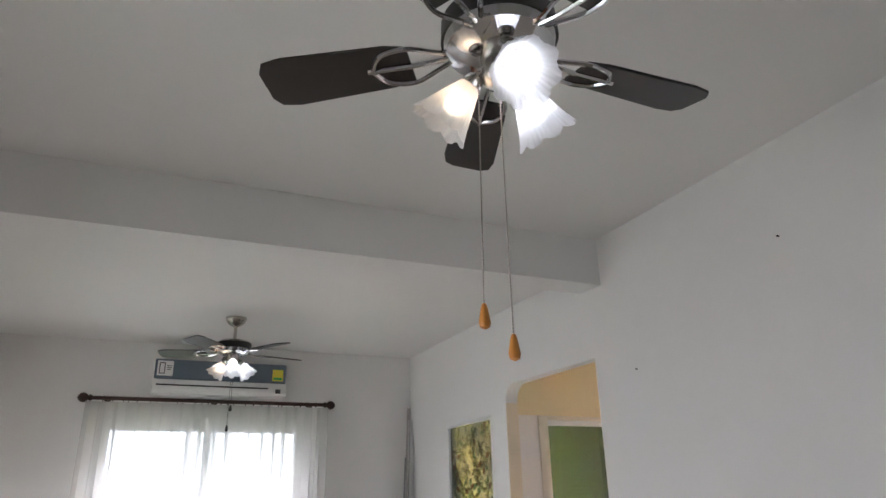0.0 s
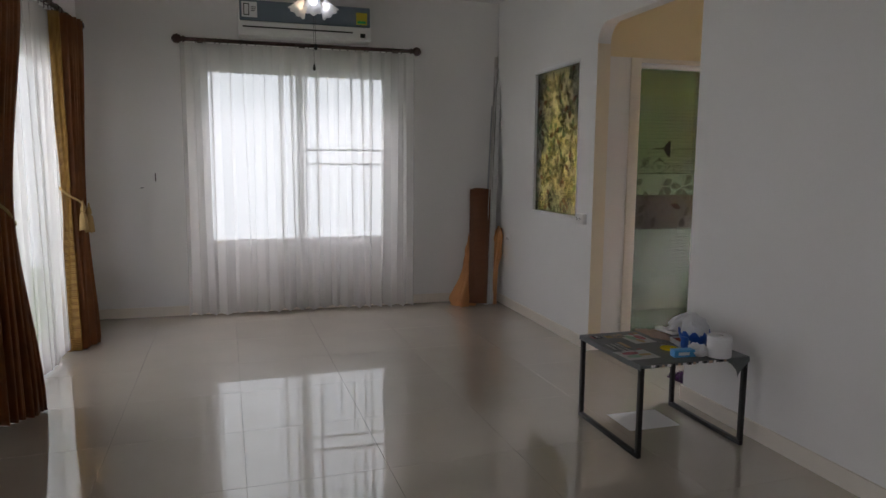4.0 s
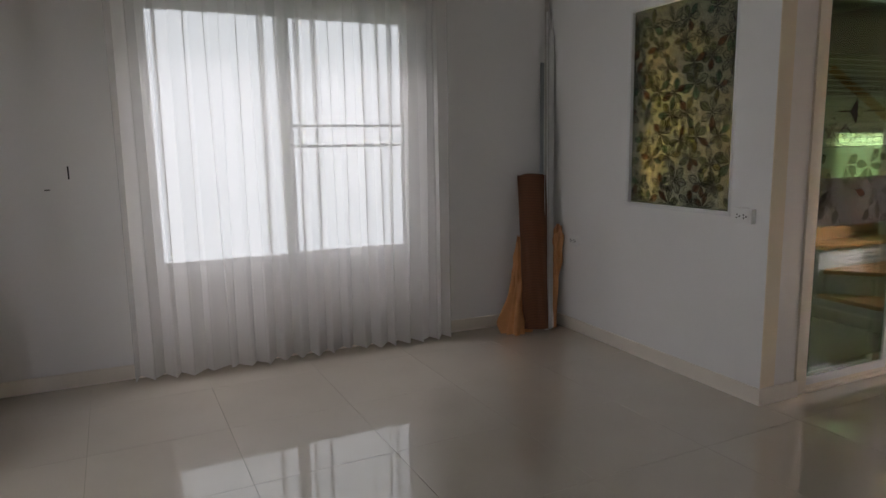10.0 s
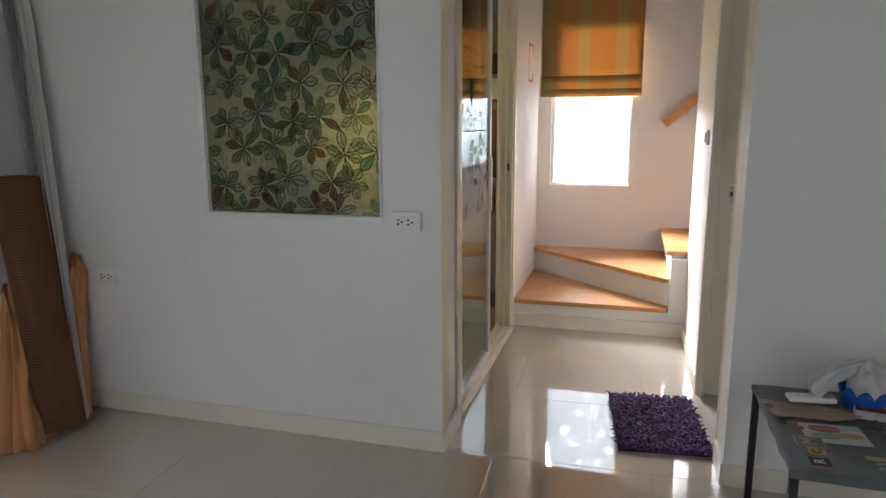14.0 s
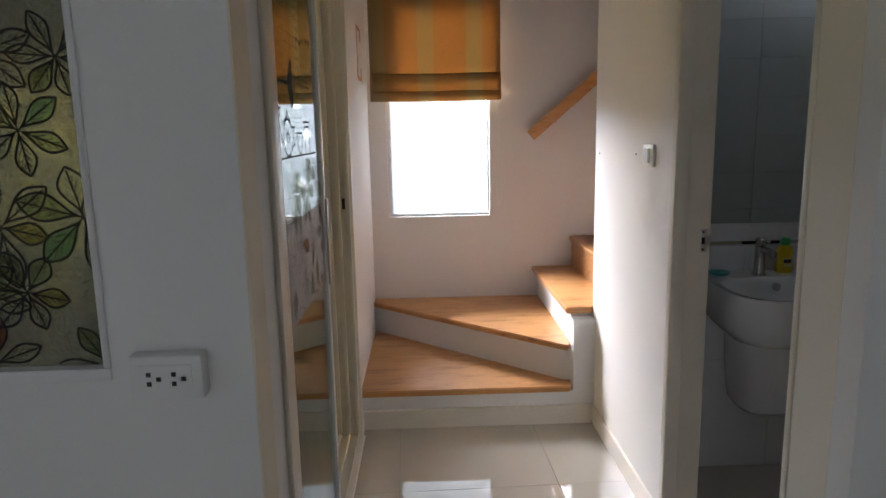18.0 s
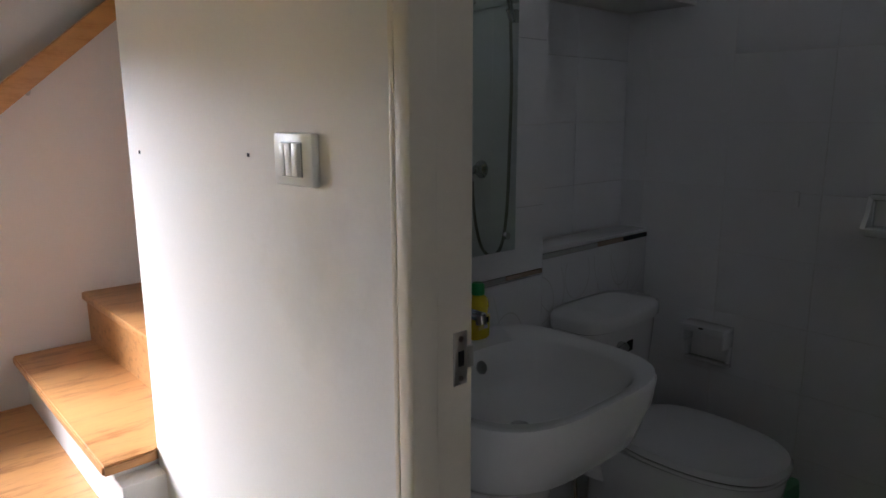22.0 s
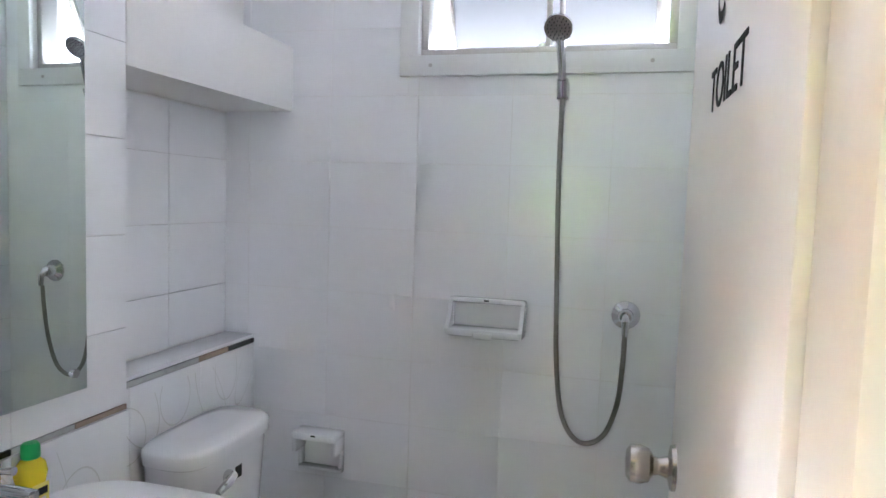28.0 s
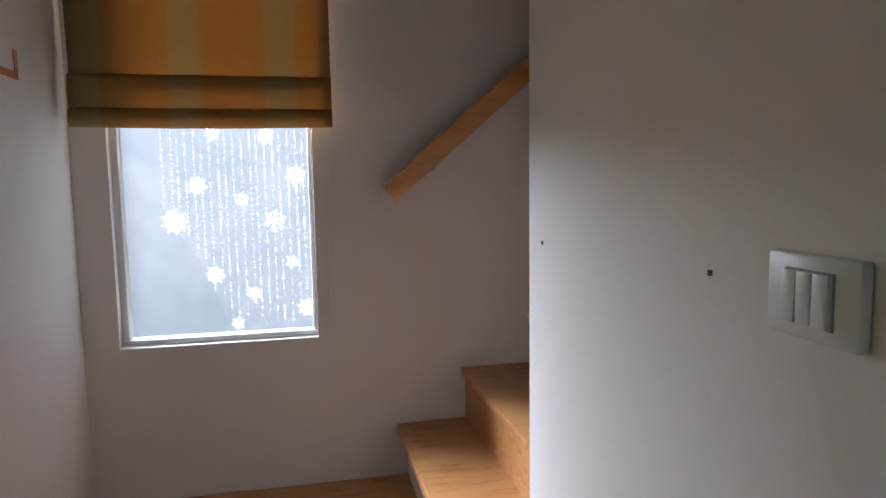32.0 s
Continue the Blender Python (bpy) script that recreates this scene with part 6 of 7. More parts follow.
def words(text, size, m, material, parent, name="lettering", thick=0.0006):
    cu = bpy.data.curves.new(name, "FONT")
    cu.body, cu.size, cu.extrude, cu.align_x, cu.align_y = text, size, thick, "CENTER", "CENTER"
    ob = bpy.data.objects.new(name, cu)
    scene.collection.objects.link(ob)
    bpy.context.view_layer.update()
    data = bpy.data.meshes.new_from_object(ob.evaluated_get(bpy.context.evaluated_depsgraph_get()))
    bpy.data.objects.remove(ob)
    data.transform(m)
    data.materials.clear()
    data.materials.append(material)
    o = new(name, data)
    o.parent = parent
    o.matrix_parent_inverse = Matrix.Translation(-parent.matrix_basis.translation)
    return o


def print_box(x, y, w, d, mat, z=0.0019):
    part("print_bar", boxed(x - w / 2, y - d / 2, TZ + z, x + w / 2, y + d / 2, TZ + z + 0.0006), mat, cloth, smooth=None)


print_box(2.062, 3.275, 0.066, 0.075, SAND)
print_box(2.062, 3.275, 0.060, 0.069, GREYCLOTH, 0.0022)
print_box(2.005, 3.268, 0.034, 0.044, DULLGOLD)
print_box(1.945, 3.275, 0.046, 0.050, DARK)
print_box(2.150, 3.285, 0.024, 0.030, REDPRINT)
print_box(2.183, 3.298, 0.020, 0.024, DULLGOLD)
print_box(2.03, 3.02, 0.024, 0.016, REDPRINT)
print_box(2.305, 3.125, 0.040, 0.036, PINKPRINT)
print_box(2.325, 3.335, 0.030, 0.040, TAN)
print_box(2.300, 3.320, 0.020, 0.046, DARK)
print_box(2.00, 3.105, 0.022, 0.10, SAND)
print_box(1.915, 3.275, 0.010, 0.050, PINKPRINT)
for t, sz, x, y, mat, turn in (("M", 0.058, 2.062, 3.275, SAND, 0), ("C", 0.034, 2.005, 3.268, DARK, 0), ("R", 0.040, 1.945, 3.275, CARDPRINT, 0), ("ons-macarons", 0.024, 1.972, 3.07, CARDPRINT, -90), ("macarons-mac", 0.025, 1.945, 3.065, CARDPRINT, -90), ("macarons", 0.025, 1.916, 3.085, CARDPRINT, -90)):
    words(t, sz, Matrix.Translation((x, y, TZ + 0.0031)) @ Matrix.Rotation(radians(turn), 4, "Z"), mat, cloth)
b = bmesh.new()
for r in (0.058, 0.064, 0.071):
    prev = None
    for i in range(41):
        a = 2 * math.pi * i / 40
        cur = [b.verts.new((1.952 + 0.62 * q * math.cos(a), 3.01 + q * math.sin(a), TZ + 0.0034)) for q in (r, r - 0.0025)]
        if prev:
            b.faces.new((prev[0], cur[0], cur[1], prev[1]))
        prev = cur
part("print_ring", b, DARK, cloth, smooth=None)

# toilet roll
roll = thing("toilet_roll", (2.325, 2.80, TZ), "white toilet paper roll standing on the table", "toilet roll")
b = bmesh.new()
m = Matrix.Translation((2.33, 2.815, TZ + 0.002))
n = 36
prof = [(0.020, 0.0), (0.053, 0.0), (0.056, 0.004), (0.056, 0.098), (0.053, 0.102), (0.020, 0.102)]
rings = [[b.verts.new(m @ Vector((r * math.cos(2 * math.pi * i / n), r * math.sin(2 * math.pi * i / n), z))) for i in range(n)] for r, z in prof]
for p, q in zip(rings, rings[1:] + rings[:1]):
    for i in range(n):
        b.faces.new((p[i], p[(i + 1) % n], q[(i + 1) % n], q[i]))
part("paper", b, PAPER, roll)
part("core", tube(bmesh.new(), (2.33, 2.815, TZ + 0.003), (2.33, 2.815, TZ + 0.09), 0.0195), TAN, roll)

# blue basket with a knotted bag in it
basket = thing("basket", (2.365, 3.05, TZ), "blue scalloped plastic basket on the table", "basket")
b = bmesh.new()
n, rings = 80, []
for r, z, w in ((0.001, 0.002, 0), (0.060, 0.002, 0), (0.066, 0.02, 0), (0.074, 0.045, 0), (0.078, 0.060, 1)):
    rings.append([b.verts.new((2.365 + r * math.cos(2 * math.pi * i / n), 3.05 + r * math.sin(2 * math.pi * i / n), TZ + z + w * (0.024 * abs(math.sin(5 * 2 * math.pi * i / n)) - 0.010))) for i in range(n)])
for p, q in zip(rings, rings[1:]):
    for i in range(n):
        b.faces.new((p[i], p[(i + 1) % n], q[(i + 1) % n], q[i]))
part("bowl", b, BLUE, basket, smooth=60).modifiers.new("thickness", "SOLIDIFY").thickness = 0.003


def crumpled(name, label, mat, place, r, h, seed, cat):
    b = bmesh.new()
    bmesh.ops.create_icosphere(b, subdivisions=4, radius=1)
    for v in b.verts:
        p = v.co.copy()
        k = 1 + 0.25 * noise.noise(p * 2.1 + Vector((seed, 0, 0))) + 0.10 * noise.noise(p * 6 + Vector((0, seed, 0)))
        v.co = Vector((p.x * r[0] * k, p.y * r[1] * k, max(0.0, (p.z + 0.75) / 1.75) * h * k)) + Vector(place)
    return single(name, b, mat, label, cat, smooth=40)


def knotted_bag():
    """A filled bag that sits in the basket, gathered to a knot, with its loose end drooping to the table."""
    b = bmesh.new()
    bmesh.ops.create_icosphere(b, subdivisions=4, radius=1)
    for v in b.verts:
        p = v.co.copy()
        k = 1 + 0.16 * noise.noise(p * 2.3) + 0.07 * noise.noise(p * 7)
        top = max(0.0, p.z)
        v.co = Vector((2.365 + 0.066 * p.x * k * (1 - 0.45 * top ** 3), 3.040 + 0.066 * p.y * k * (1 - 0.45 * top ** 3) + 0.016 * top ** 2, TZ + 0.014 + max(0.0, (p.z + 0.8) / 1.8) * 0.136 * k))
    rows, n, rings = 18, 28, []
    for j in range(rows + 1):
        t = j / rows
        c = Vector((2.368 - 0.012 * t, 3.056 + 0.150 * t, TZ + 0.150 - 0.050 * t - 0.058 * t * t))
        w = 0.009 + 0.030 * math.sin(min(1.0, 1.1 * t) * math.pi / 2)
        ring = []
        for i in range(n):
            a = 2 * math.pi * i / n
            k = 1 + 0.26 * math.sin(5 * a + 4 * t) + 0.16 * math.sin(9 * a - 6 * t)
            ring.append(b.verts.new(c + Vector((w * k * math.cos(a), 0.25 * w * math.sin(a), 0.75 * w * k * math.sin(a)))))
        rings.append(ring)
    for p, q in zip(rings, rings[1:]):
        for i in range(n):
            b.faces.new((p[i], p[(i + 1) % n], q[(i + 1) % n], q[i]))
    b.faces.new(rings[0][::-1])
    b.faces.new(rings[-1])
    for v in b.verts:
        v.co.z = max(v.co.z, TZ + 0.004)
        v.co.x = min(v.co.x, XT - 0.006)
    return single("plastic_bag", b, BAG, "white knotted plastic bag sitting in the blue basket", "bag", smooth=50)


knotted_bag()
crumpled("tissue", "crumpled white tissue beside the toilet roll", PAPER, (2.245, 2.855, TZ + 0.002), (0.040, 0.05), 0.055, 9.0, "tissue")
rag = bmesh.new()


def rag_place(u, v):
    a, r = 2 * math.pi * u, v
    k = 1 + 0.16 * math.sin(3 * a + 1) + 0.10 * math.sin(5 * a + 2.2) + 0.05 * math.sin(11 * a)
    x, y = 2.262 + 0.060 * r * k * math.cos(a), 3.230 + 0.122 * r * k * math.sin(a)
    return (x, y, TZ + 0.0035 + 0.015 * (0.5 + 0.5 * noise.noise(Vector((x * 44, y * 24, 3.0)))) * (0.4 + 0.6 * r) + 0.0025 * abs(math.sin(70 * x + 30 * y)))


sheet(rag, rag_place, 72, 18)
bmesh.ops.remove_doubles(rag, verts=rag.verts, dist=1e-5)
single("cloth_rag", rag, TAN, "crumpled tan cloth under the remote control", "cloth", smooth=60).modifiers.new("thickness", "SOLIDIFY").thickness = 0.002

remote = thing("remote_control", (2.32, 3.215, TZ), "white air conditioner remote lying on the cloth", "remote control")
M = Matrix.Translation((2.32, 3.215, TZ + 0.021)) @ Matrix.Rotation(radians(6), 4, "Z")
b = boxed(-0.025, -0.070, 0, 0.025, 0.070, 0.018, 0.0085, 4)
b.transform(M)
part("body", b, PLASTIC, remote)
b = boxed(-0.018, -0.066, 0.0175, 0.018, -0.028, 0.0188)
b.transform(M)
part("screen", b, GREYFRAME, remote, smooth=None)
for i in range(6):
    b = boxed(-0.015 + 0.016 * (i % 2), -0.015 + 0.022 * (i // 2), 0.0175, -0.003 + 0.016 * (i % 2), -0.004 + 0.022 * (i // 2), 0.0195, 0.001)
    b.transform(M)
    part("button", b, FRAME, remote)
box1 = thing("matchbox", (2.285, 3.05, TZ), "small open card box with red contents", "box")
M = Matrix.Translation((2.285, 3.05, TZ + 0.002)) @ Matrix.Rotation(radians(80), 4, "Z")
tray = bmesh.new()
for a in ((-0.05, -0.03, 0, 0.05, 0.03, 0.002), (-0.05, -0.03, 0.002, 0.05, -0.0285, 0.026), (-0.05, 0.0285, 0.002, 0.05, 0.03, 0.026), (-0.05, -0.0285, 0.002, -0.0485, 0.0285, 0.026), (0.0485, -0.0285, 0.002, 0.05, 0.0285, 0.026)):
    box(tray, *a)
tray.transform(M)
part("tray", tray, CARDPRINT, box1, smooth=None)
heap = bmesh.new()
sheet(heap, lambda u, v: (-0.048 + 0.096 * u, -0.028 + 0.056 * v, 0.019 + 0.007 * noise.noise(Vector((u * 14, v * 5, 2.0)))), 24, 12)
heap.transform(M)
part("contents", heap, surface("rust_red_contents", (0.33, 0.075, 0.03), 0.6, vary=0.45, grain=160, stain=60), box1)
cup = thing("blue_cup", (2.26, 2.97, TZ), "small royal blue plastic tub on the table", "tub")
part("tub", boxed(2.242, 2.952, TZ + 0.002, 2.266, 2.992, TZ + 0.060, 0.008, 3), BLUE, cup)
sb = thing("soap_box", (2.17, 2.86, TZ), "light blue soap carton lying on the table", "box")
M = Matrix.Translation((2.165, 2.86, TZ + 0.002)) @ Matrix.Rotation(radians(-6), 4, "Z")
b = boxed(-0.055, -0.022, 0, 0.055, 0.022, 0.034, 0.0015)
b.transform(M)
part("carton", b, SKYBLUE, sb)
b = boxed(-0.035, -0.0228, 0.010, 0.02, -0.0222, 0.024)
b.transform(M)
part("lettering_bar", b, PAPER, sb, smooth=None)
single("yellow_lid", lathe(bmesh.new(), [(0.001, 0.002), (0.040, 0.002), (0.043, 0.006), (0.040, 0.010), (0.001, 0.011)], (2.175, 2.985, TZ), 24), YELLOW, "round yellow plastic lid on the table", "lid")
DARKSTEEL = surface("dull_steel", (0.20, 0.19, 0.17), 0.4, metal=0.8, vary=0.2)
keys = thing("key_bunch", (2.19, 3.045, TZ), "bunch of steel keys on a ring", "keys")
part("key_ring", sweep(bmesh.new(), [(2.19 + 0.014 * math.cos(t), 3.045 + 0.014 * math.sin(t), TZ + 0.004) for t in [i * 0.4488 for i in range(15)]], 0.0015, 5), STEEL, keys)
for k in range(4):
    M = Matrix.Translation((2.19, 3.045, TZ + 0.003 + 0.002 * k)) @ Matrix.Rotation(radians(40 * k - 30), 4, "Z")
    b = boxed(0.012, -0.010, 0, 0.030, 0.010, 0.002)
    box(b, 0.030, -0.004, 0, 0.062, 0.004, 0.002)
    b.transform(M)
    part("key", b, DARKSTEEL, keys)
single("paper_sheet", boxed(2.04, 3.08, 0.0006, 2.335, 3.31, 0.0016), PAPER, "white sheet of paper lying under the table", "paper", smooth=None)

# yellow cord coiled on the floor
pts = []
for i in range(120):
    t = i * 0.32
    r = 0.052 + 0.007 * math.sin(1.7 * t)
    pts.append((-0.825 + r * 1.25 * math.cos(t), 2.675 + r * math.sin(t), 0.004 + 0.0035 * (i / 20) + 0.003 * math.sin(2.3 * t)))
pts += [(-0.90, 2.63, 0.004), (-0.92, 2.585, 0.003)]
single("cord_coil", sweep(bmesh.new(), pts, 0.003, 6), YELLOWCORD, "orange-yellow cord coiled on the floor", "cord")

# purple shaggy mat
mat_root = thing("bath_mat", (3.045, 3.63, 0), "deep purple shaggy bath mat before the bathroom", "mat")
part("backing", boxed(2.765, 3.4425, 0.0005, 3.325, 3.8175, 0.008, 0.002), surface("purple_backing", (0.05, 0.008, 0.06), 0.9), mat_root)
rnd = random.Random(31)
verts, faces = [], []
for i in range(48):
    for j in range(32):
        x, y = 2.765 + 0.56 * (i + rnd.random()) / 48, 3.4425 + 0.375 * (j + rnd.random()) / 32
        a, lean, h, r = rnd.uniform(0, 6.28), rnd.uniform(0.008, 0.024), rnd.uniform(0.014, 0.024), rnd.uniform(0.0036, 0.0050)
        k = len(verts)
        # a soft noodle that stands up and bows over
        for f, up, wide in ((0, 0, 1), (0.25, 0.65, 1.05), (0.75, 1.0, 1.0), (1.15, 0.9, 0.55)):
            for q in range(5):
                t = q * 1.25664 + a
                verts.append((x + f * lean * math.cos(a) + wide * r * math.cos(t), y + f * lean * math.sin(a) + wide * r * math.sin(t), 0.006 + up * h + 0.5 * f * r * math.cos(t - a) * -1))
        for g in range(3):
            for q in range(5):
                faces.append((k + 5 * g + q, k + 5 * g + (q + 1) % 5, k + 5 * g + 5 + (q + 1) % 5, k + 5 * g + 5 + q))
        faces.append(tuple(k + 15 + q for q in range(5)))
mat_root.rotation_euler[2] = radians(6)
data = bpy.data.meshes.new("shag")
data.from_pydata(verts, [], faces)
m, nt, bs = nodes_of("purple_pile")
geo = nt.nodes.new("ShaderNodeNewGeometry")
link(nt, ramp(nt, geo.outputs["Random Per Island"], [(0.0, (0.018, 0.002, 0.026)), (0.6, (0.055, 0.005, 0.080)), (1.0, (0.11, 0.012, 0.15))]), bs.inputs["Base Color"])
bs.inputs["Roughness"].default_value = 0.7
bs.inputs["Sheen Weight"].default_value = 0.05
data.materials.append(m)
pile = new("shag", data)
pile.parent = mat_root
pile.matrix_parent_inverse = Matrix.Translation((-3.045, -3.63, 0))
tagged(pile, kind="stuff")

# ---- bathroom shell ----
wall_bath = wall("wall_bath_back", "y", YW - 0.14, YW - 0.0010, XB + 0.002, 4.31, ZB - 0.04, 2.5, [(2.80, 3.575, 1.83, 2.35)], PAINT, "white tiled bathroom wall with a high window")
pier = structure("wall_bath_pier", boxed(4.0165, 2.4965, ZB, 4.309, YP - 0.111, 2.42), PAINT, "white tiled pier with mirror and basin", smooth=None)
ledge = structure("wall_bath_ledge", boxed(4.1515, YW - 0.006, ZB, 4.309, 2.496, 0.887), PAINT, "white tiled ledge behind the toilet", smooth=None)
structure("wall_bath_upper", boxed(4.20, YW - 0.005, 1.8705, 4.309, 2.494, 2.42), PAINT, "white painted wall above the boxed ledge", smooth=None)
hood = structure("wall_bath_hood", boxed(4.012, YW - 0.005, 1.662, 4.309, 2.494, 1.87), PAINT, "white boxed-in ledge over the niche", smooth=None)
niche = structure("wall_bath_niche", boxed(4.2665, YW - 0.005, 0.888, 4.3085, 2.4955, 1.661), PAINT, "white tiled niche wall", smooth=None)
TP, TZ0, TPZ = 0.3, 0.0035, 0.2133
hang_tiles(wall_bath, "+y", YW, XB + 0.001, 4.305, ZB + 0.002, 2.40, 3.27, TZ0, TP, TPZ, WALLTILE, (2.77, 3.605, 1.80, 2.38))
hang_tiles(pier, "-x", 4.01, 2.497, YP - 0.114, 0.893, 2.40, 2.497, TZ0, TP, TPZ, WALLTILE)
hang_tiles(pier, "-x", 4.01, 2.497, YP - 0.114, ZB + 0.002, 0.878, 2.497, ZB, TP, 0.468, WALLTILE)
hang_tiles(ledge, "-x", 4.145, YW + 0.001, 2.495, ZB + 0.002, 0.868, YW, ZB, TP, 0.468, WALLTILE)
hang_tiles(niche, "-x", 4.26, YW + 0.001, 2.494, 0.905, 1.655, YW, TZ0, TP, TPZ, WALLTILE)
right = structure("wall_bath_side", boxed(XB - 0.003, YW - 0.006, ZB, XB + 0.004, YP - 0.112, 2.42), PAINT, "white tiled bathroom side wall", smooth=None)
hang_tiles(right, "+x", XB + 0.0105, YW + 0.002, YP - 0.114, ZB + 0.002, 2.40, YW, TZ0, 0.6, TPZ, WALLTILE)
part("ledge_cap", boxed(4.146, YW + 0.001, 0.8875, 4.2595, 2.495, 0.899, 0.002), WALLTILE, ledge)
STRIPS = [surface("strip_black", (0.03, 0.03, 0.032), 0.15, vary=0.2), surface("strip_taupe", (0.34, 0.26, 0.21), 0.2, vary=0.15), surface("strip_grey", (0.45, 0.45, 0.45), 0.2, vary=0.1), surface("strip_sand", (0.50, 0.44, 0.33), 0.2, vary=0.1)]
for k, y in enumerate([2.50 + 0.15 * i for i in range(6)]):
    part("trim_tile", boxed(4.008, y, 0.880, 4.0165, min(y + 0.147, YP - 0.114), 0.8915), STRIPS[(1, 2, 0, 3, 2, 1)[k]], pier, smooth=None)
for k, y in enumerate([YW + 0.002 + 0.155 * i for i in range(5)]):
    part("trim_tile", boxed(4.1435, y, 0.870, 4.1515, min(y + 0.152, 2.494), 0.8855), STRIPS[(0, 1, 2, 2, 0)[k]], ledge, smooth=None)
# pale swirls printed on the lower tiles
SWIRL = surface("pale_grey_swirl", (0.72, 0.72, 0.71), 0.12, vary=0.05, relief=0)
rnd = random.Random(77)
for parent, x, y0, y1, z0, z1, count in ((pier, 4.0096, 2.52, 3.25, 0.50, 0.86, 9), (ledge, 4.1446, 1.76, 2.46, 0.45, 0.83, 9)):
    for k in range(count):
        cy, cz, ry, rz, tl = y0 + (y1 - y0) * (k + rnd.random()) / count, rnd.uniform(z0, z1), rnd.uniform(0.04, 0.08), rnd.uniform(0.08, 0.16), rnd.uniform(-0.5, 0.5)
        b = bmesh.new()
        prev = None
        for i in range(33):
            t = 2 * math.pi * i / 32
            q = []
            for s in (1.0, 0.955):
                yy, zz = ry * s * math.cos(t), rz * s * math.sin(t)
                yy, zz = yy * math.cos(tl) - zz * math.sin(tl), yy * math.sin(tl) + zz * math.cos(tl)
                q.append((cy + yy, cz + zz))
            ok = all(y0 - 0.02 < a < y1 + 0.03 and 0.42 < c < 0.85 for a, c in q)
            cur = [b.verts.new((x, a, c)) for a, c in q] if ok else None
            if prev and cur:
                b.faces.new((prev[0], cur[0], cur[1], prev[1]))
            prev = cur
        if b.faces:
            part("swirl_print", b, SWIRL, parent, smooth=None)
        else:
            b.free()

# bathroom window
bwin = tagged(thing("window_4", (3.2, YW - 0.03, 1.8), "high top-hung bathroom window, frosted and ajar", "window"), kind="structure")
f = bmesh.new()
for a in ((2.745, 1.768, 3.632, 1.832), (2.745, 2.348, 3.632, 2.41), (2.745, 1.832, 2.805, 2.348), (3.572, 1.832, 3.632, 2.348)):
    box(f, a[0], YW - 0.0005, a[1], a[2], YW + 0.016, a[3], bevel=0.003)
part("window_trim", f, FRAME, bwin)
f = bmesh.new()
for a in ((2.802, 1.832, 3.574, 1.857), (2.802, 2.323, 3.574, 2.348), (2.802, 1.857, 2.827, 2.323), (3.549, 1.857, 3.574, 2.323)):
    box(f, a[0], YW - 0.09, a[1], a[2], YW - 0.02, a[3], bevel=0.003)
part("window_frame", f, STEEL, bwin)
s = bmesh.new()
for a in ((2.83, -0.505, 3.545, -0.475), (2.83, -0.03, 3.545, 0.0), (2.83, -0.475, 2.86, -0.03), (3.515, -0.475, 3.545, -0.03)):
    box(s, a[0], -0.012, a[1], a[2], 0.012, a[3], bevel=0.002)
tilt = Matrix.Translation((0, YW - 0.06, 2.32)) @ pose(0, 0, 0, -24, 0, 0)
s.transform(tilt)
sash = part("sash", s, STEEL, bwin)
g = boxed(2.855, -0.003, -0.480, 3.52, 0.003, -0.025)
g.transform(tilt)
bpane = part("pane", g, cloth_sheer("frosted_bath_glass", (0.20, 0.20, 0.195), 0.10), sash, smooth=None)
bpane.visible_shadow = False
part("mullion", boxed(3.165, YW - 0.040, 1.8575, 3.181, YW - 0.022, 2.3225, 0.002), STEEL, bwin)
part("stay", sweep(bmesh.new(), [(3.20, YW - 0.03, 1.862), (3.12, YW - 0.12, 1.90)], 0.005, 6), FRAME, bwin)
for x in (2.87, 3.53):
    part("screw_cap", tube(bmesh.new(), (x, YW + 0.012, 1.80), (x, YW + 0.019, 1.80), 0.006), STEEL, bwin)

# bathroom door and frame
DX0, DX1 = 2.79, 3.478
jam = tagged(thing("door_frame", (3.15, YP - 0.05, 0), "ivory painted bathroom door frame with steel strike", "door frame"), kind="structure")
part("hinge_jamb", boxed(DX0, YP - 0.113, -0.02, DX0 + 0.022, YT + 0.004, 2.05, 0.006), JAMB, jam)
j = boxed(DX1 - 0.011, YP - 0.118, -0.02, DX1, YP + 0.008, 2.05, 0.003)
box(j, DX1 - 0.040, YP - 0.034, -0.02, DX1 - 0.011, YP + 0.010, 2.018, 0.006)
part("strike_jamb", j, JAMB, jam)
part("head", boxed(DX0 + 0.032, YP - 0.118, 2.018, DX1 - 0.011, YP + 0.008, 2.05, 0.003), JAMB, jam)
sp = part("strike_plate", boxed(DX1 - 0.0135, YP - 0.107, 0.957, DX1 - 0.0105, YP - 0.083, 1.030, 0.001), STEEL, jam)
part("strike_lip", boxed(DX1 - 0.0145, YP - 0.1175, 0.978, DX1 - 0.010, YP - 0.1060, 1.008, 0.001), STEEL, sp)
part("strike_hole", boxed(DX1 - 0.0142, YP - 0.100, 0.983, DX1 - 0.0133, YP - 0.090, 1.004), DARK, sp, smooth=None)
for z in (0.966, 1.021):
    part("screw", tube(bmesh.new(), (DX1 - 0.0133, YP - 0.094, z), (DX1 - 0.0150, YP - 0.094, z), 0.004), NICKEL, sp)
door = tagged(thing("door_4", (DX0 + 0.03, YP - 0.115, 0), "open cream bathroom door lettered TOILET with steel knob", "door"), kind="structure")
HINGE = Matrix.Translation((DX0 + 0.009, YP - 0.115, 0)) @ Matrix.Rotation(radians(1.3), 4, "Z")


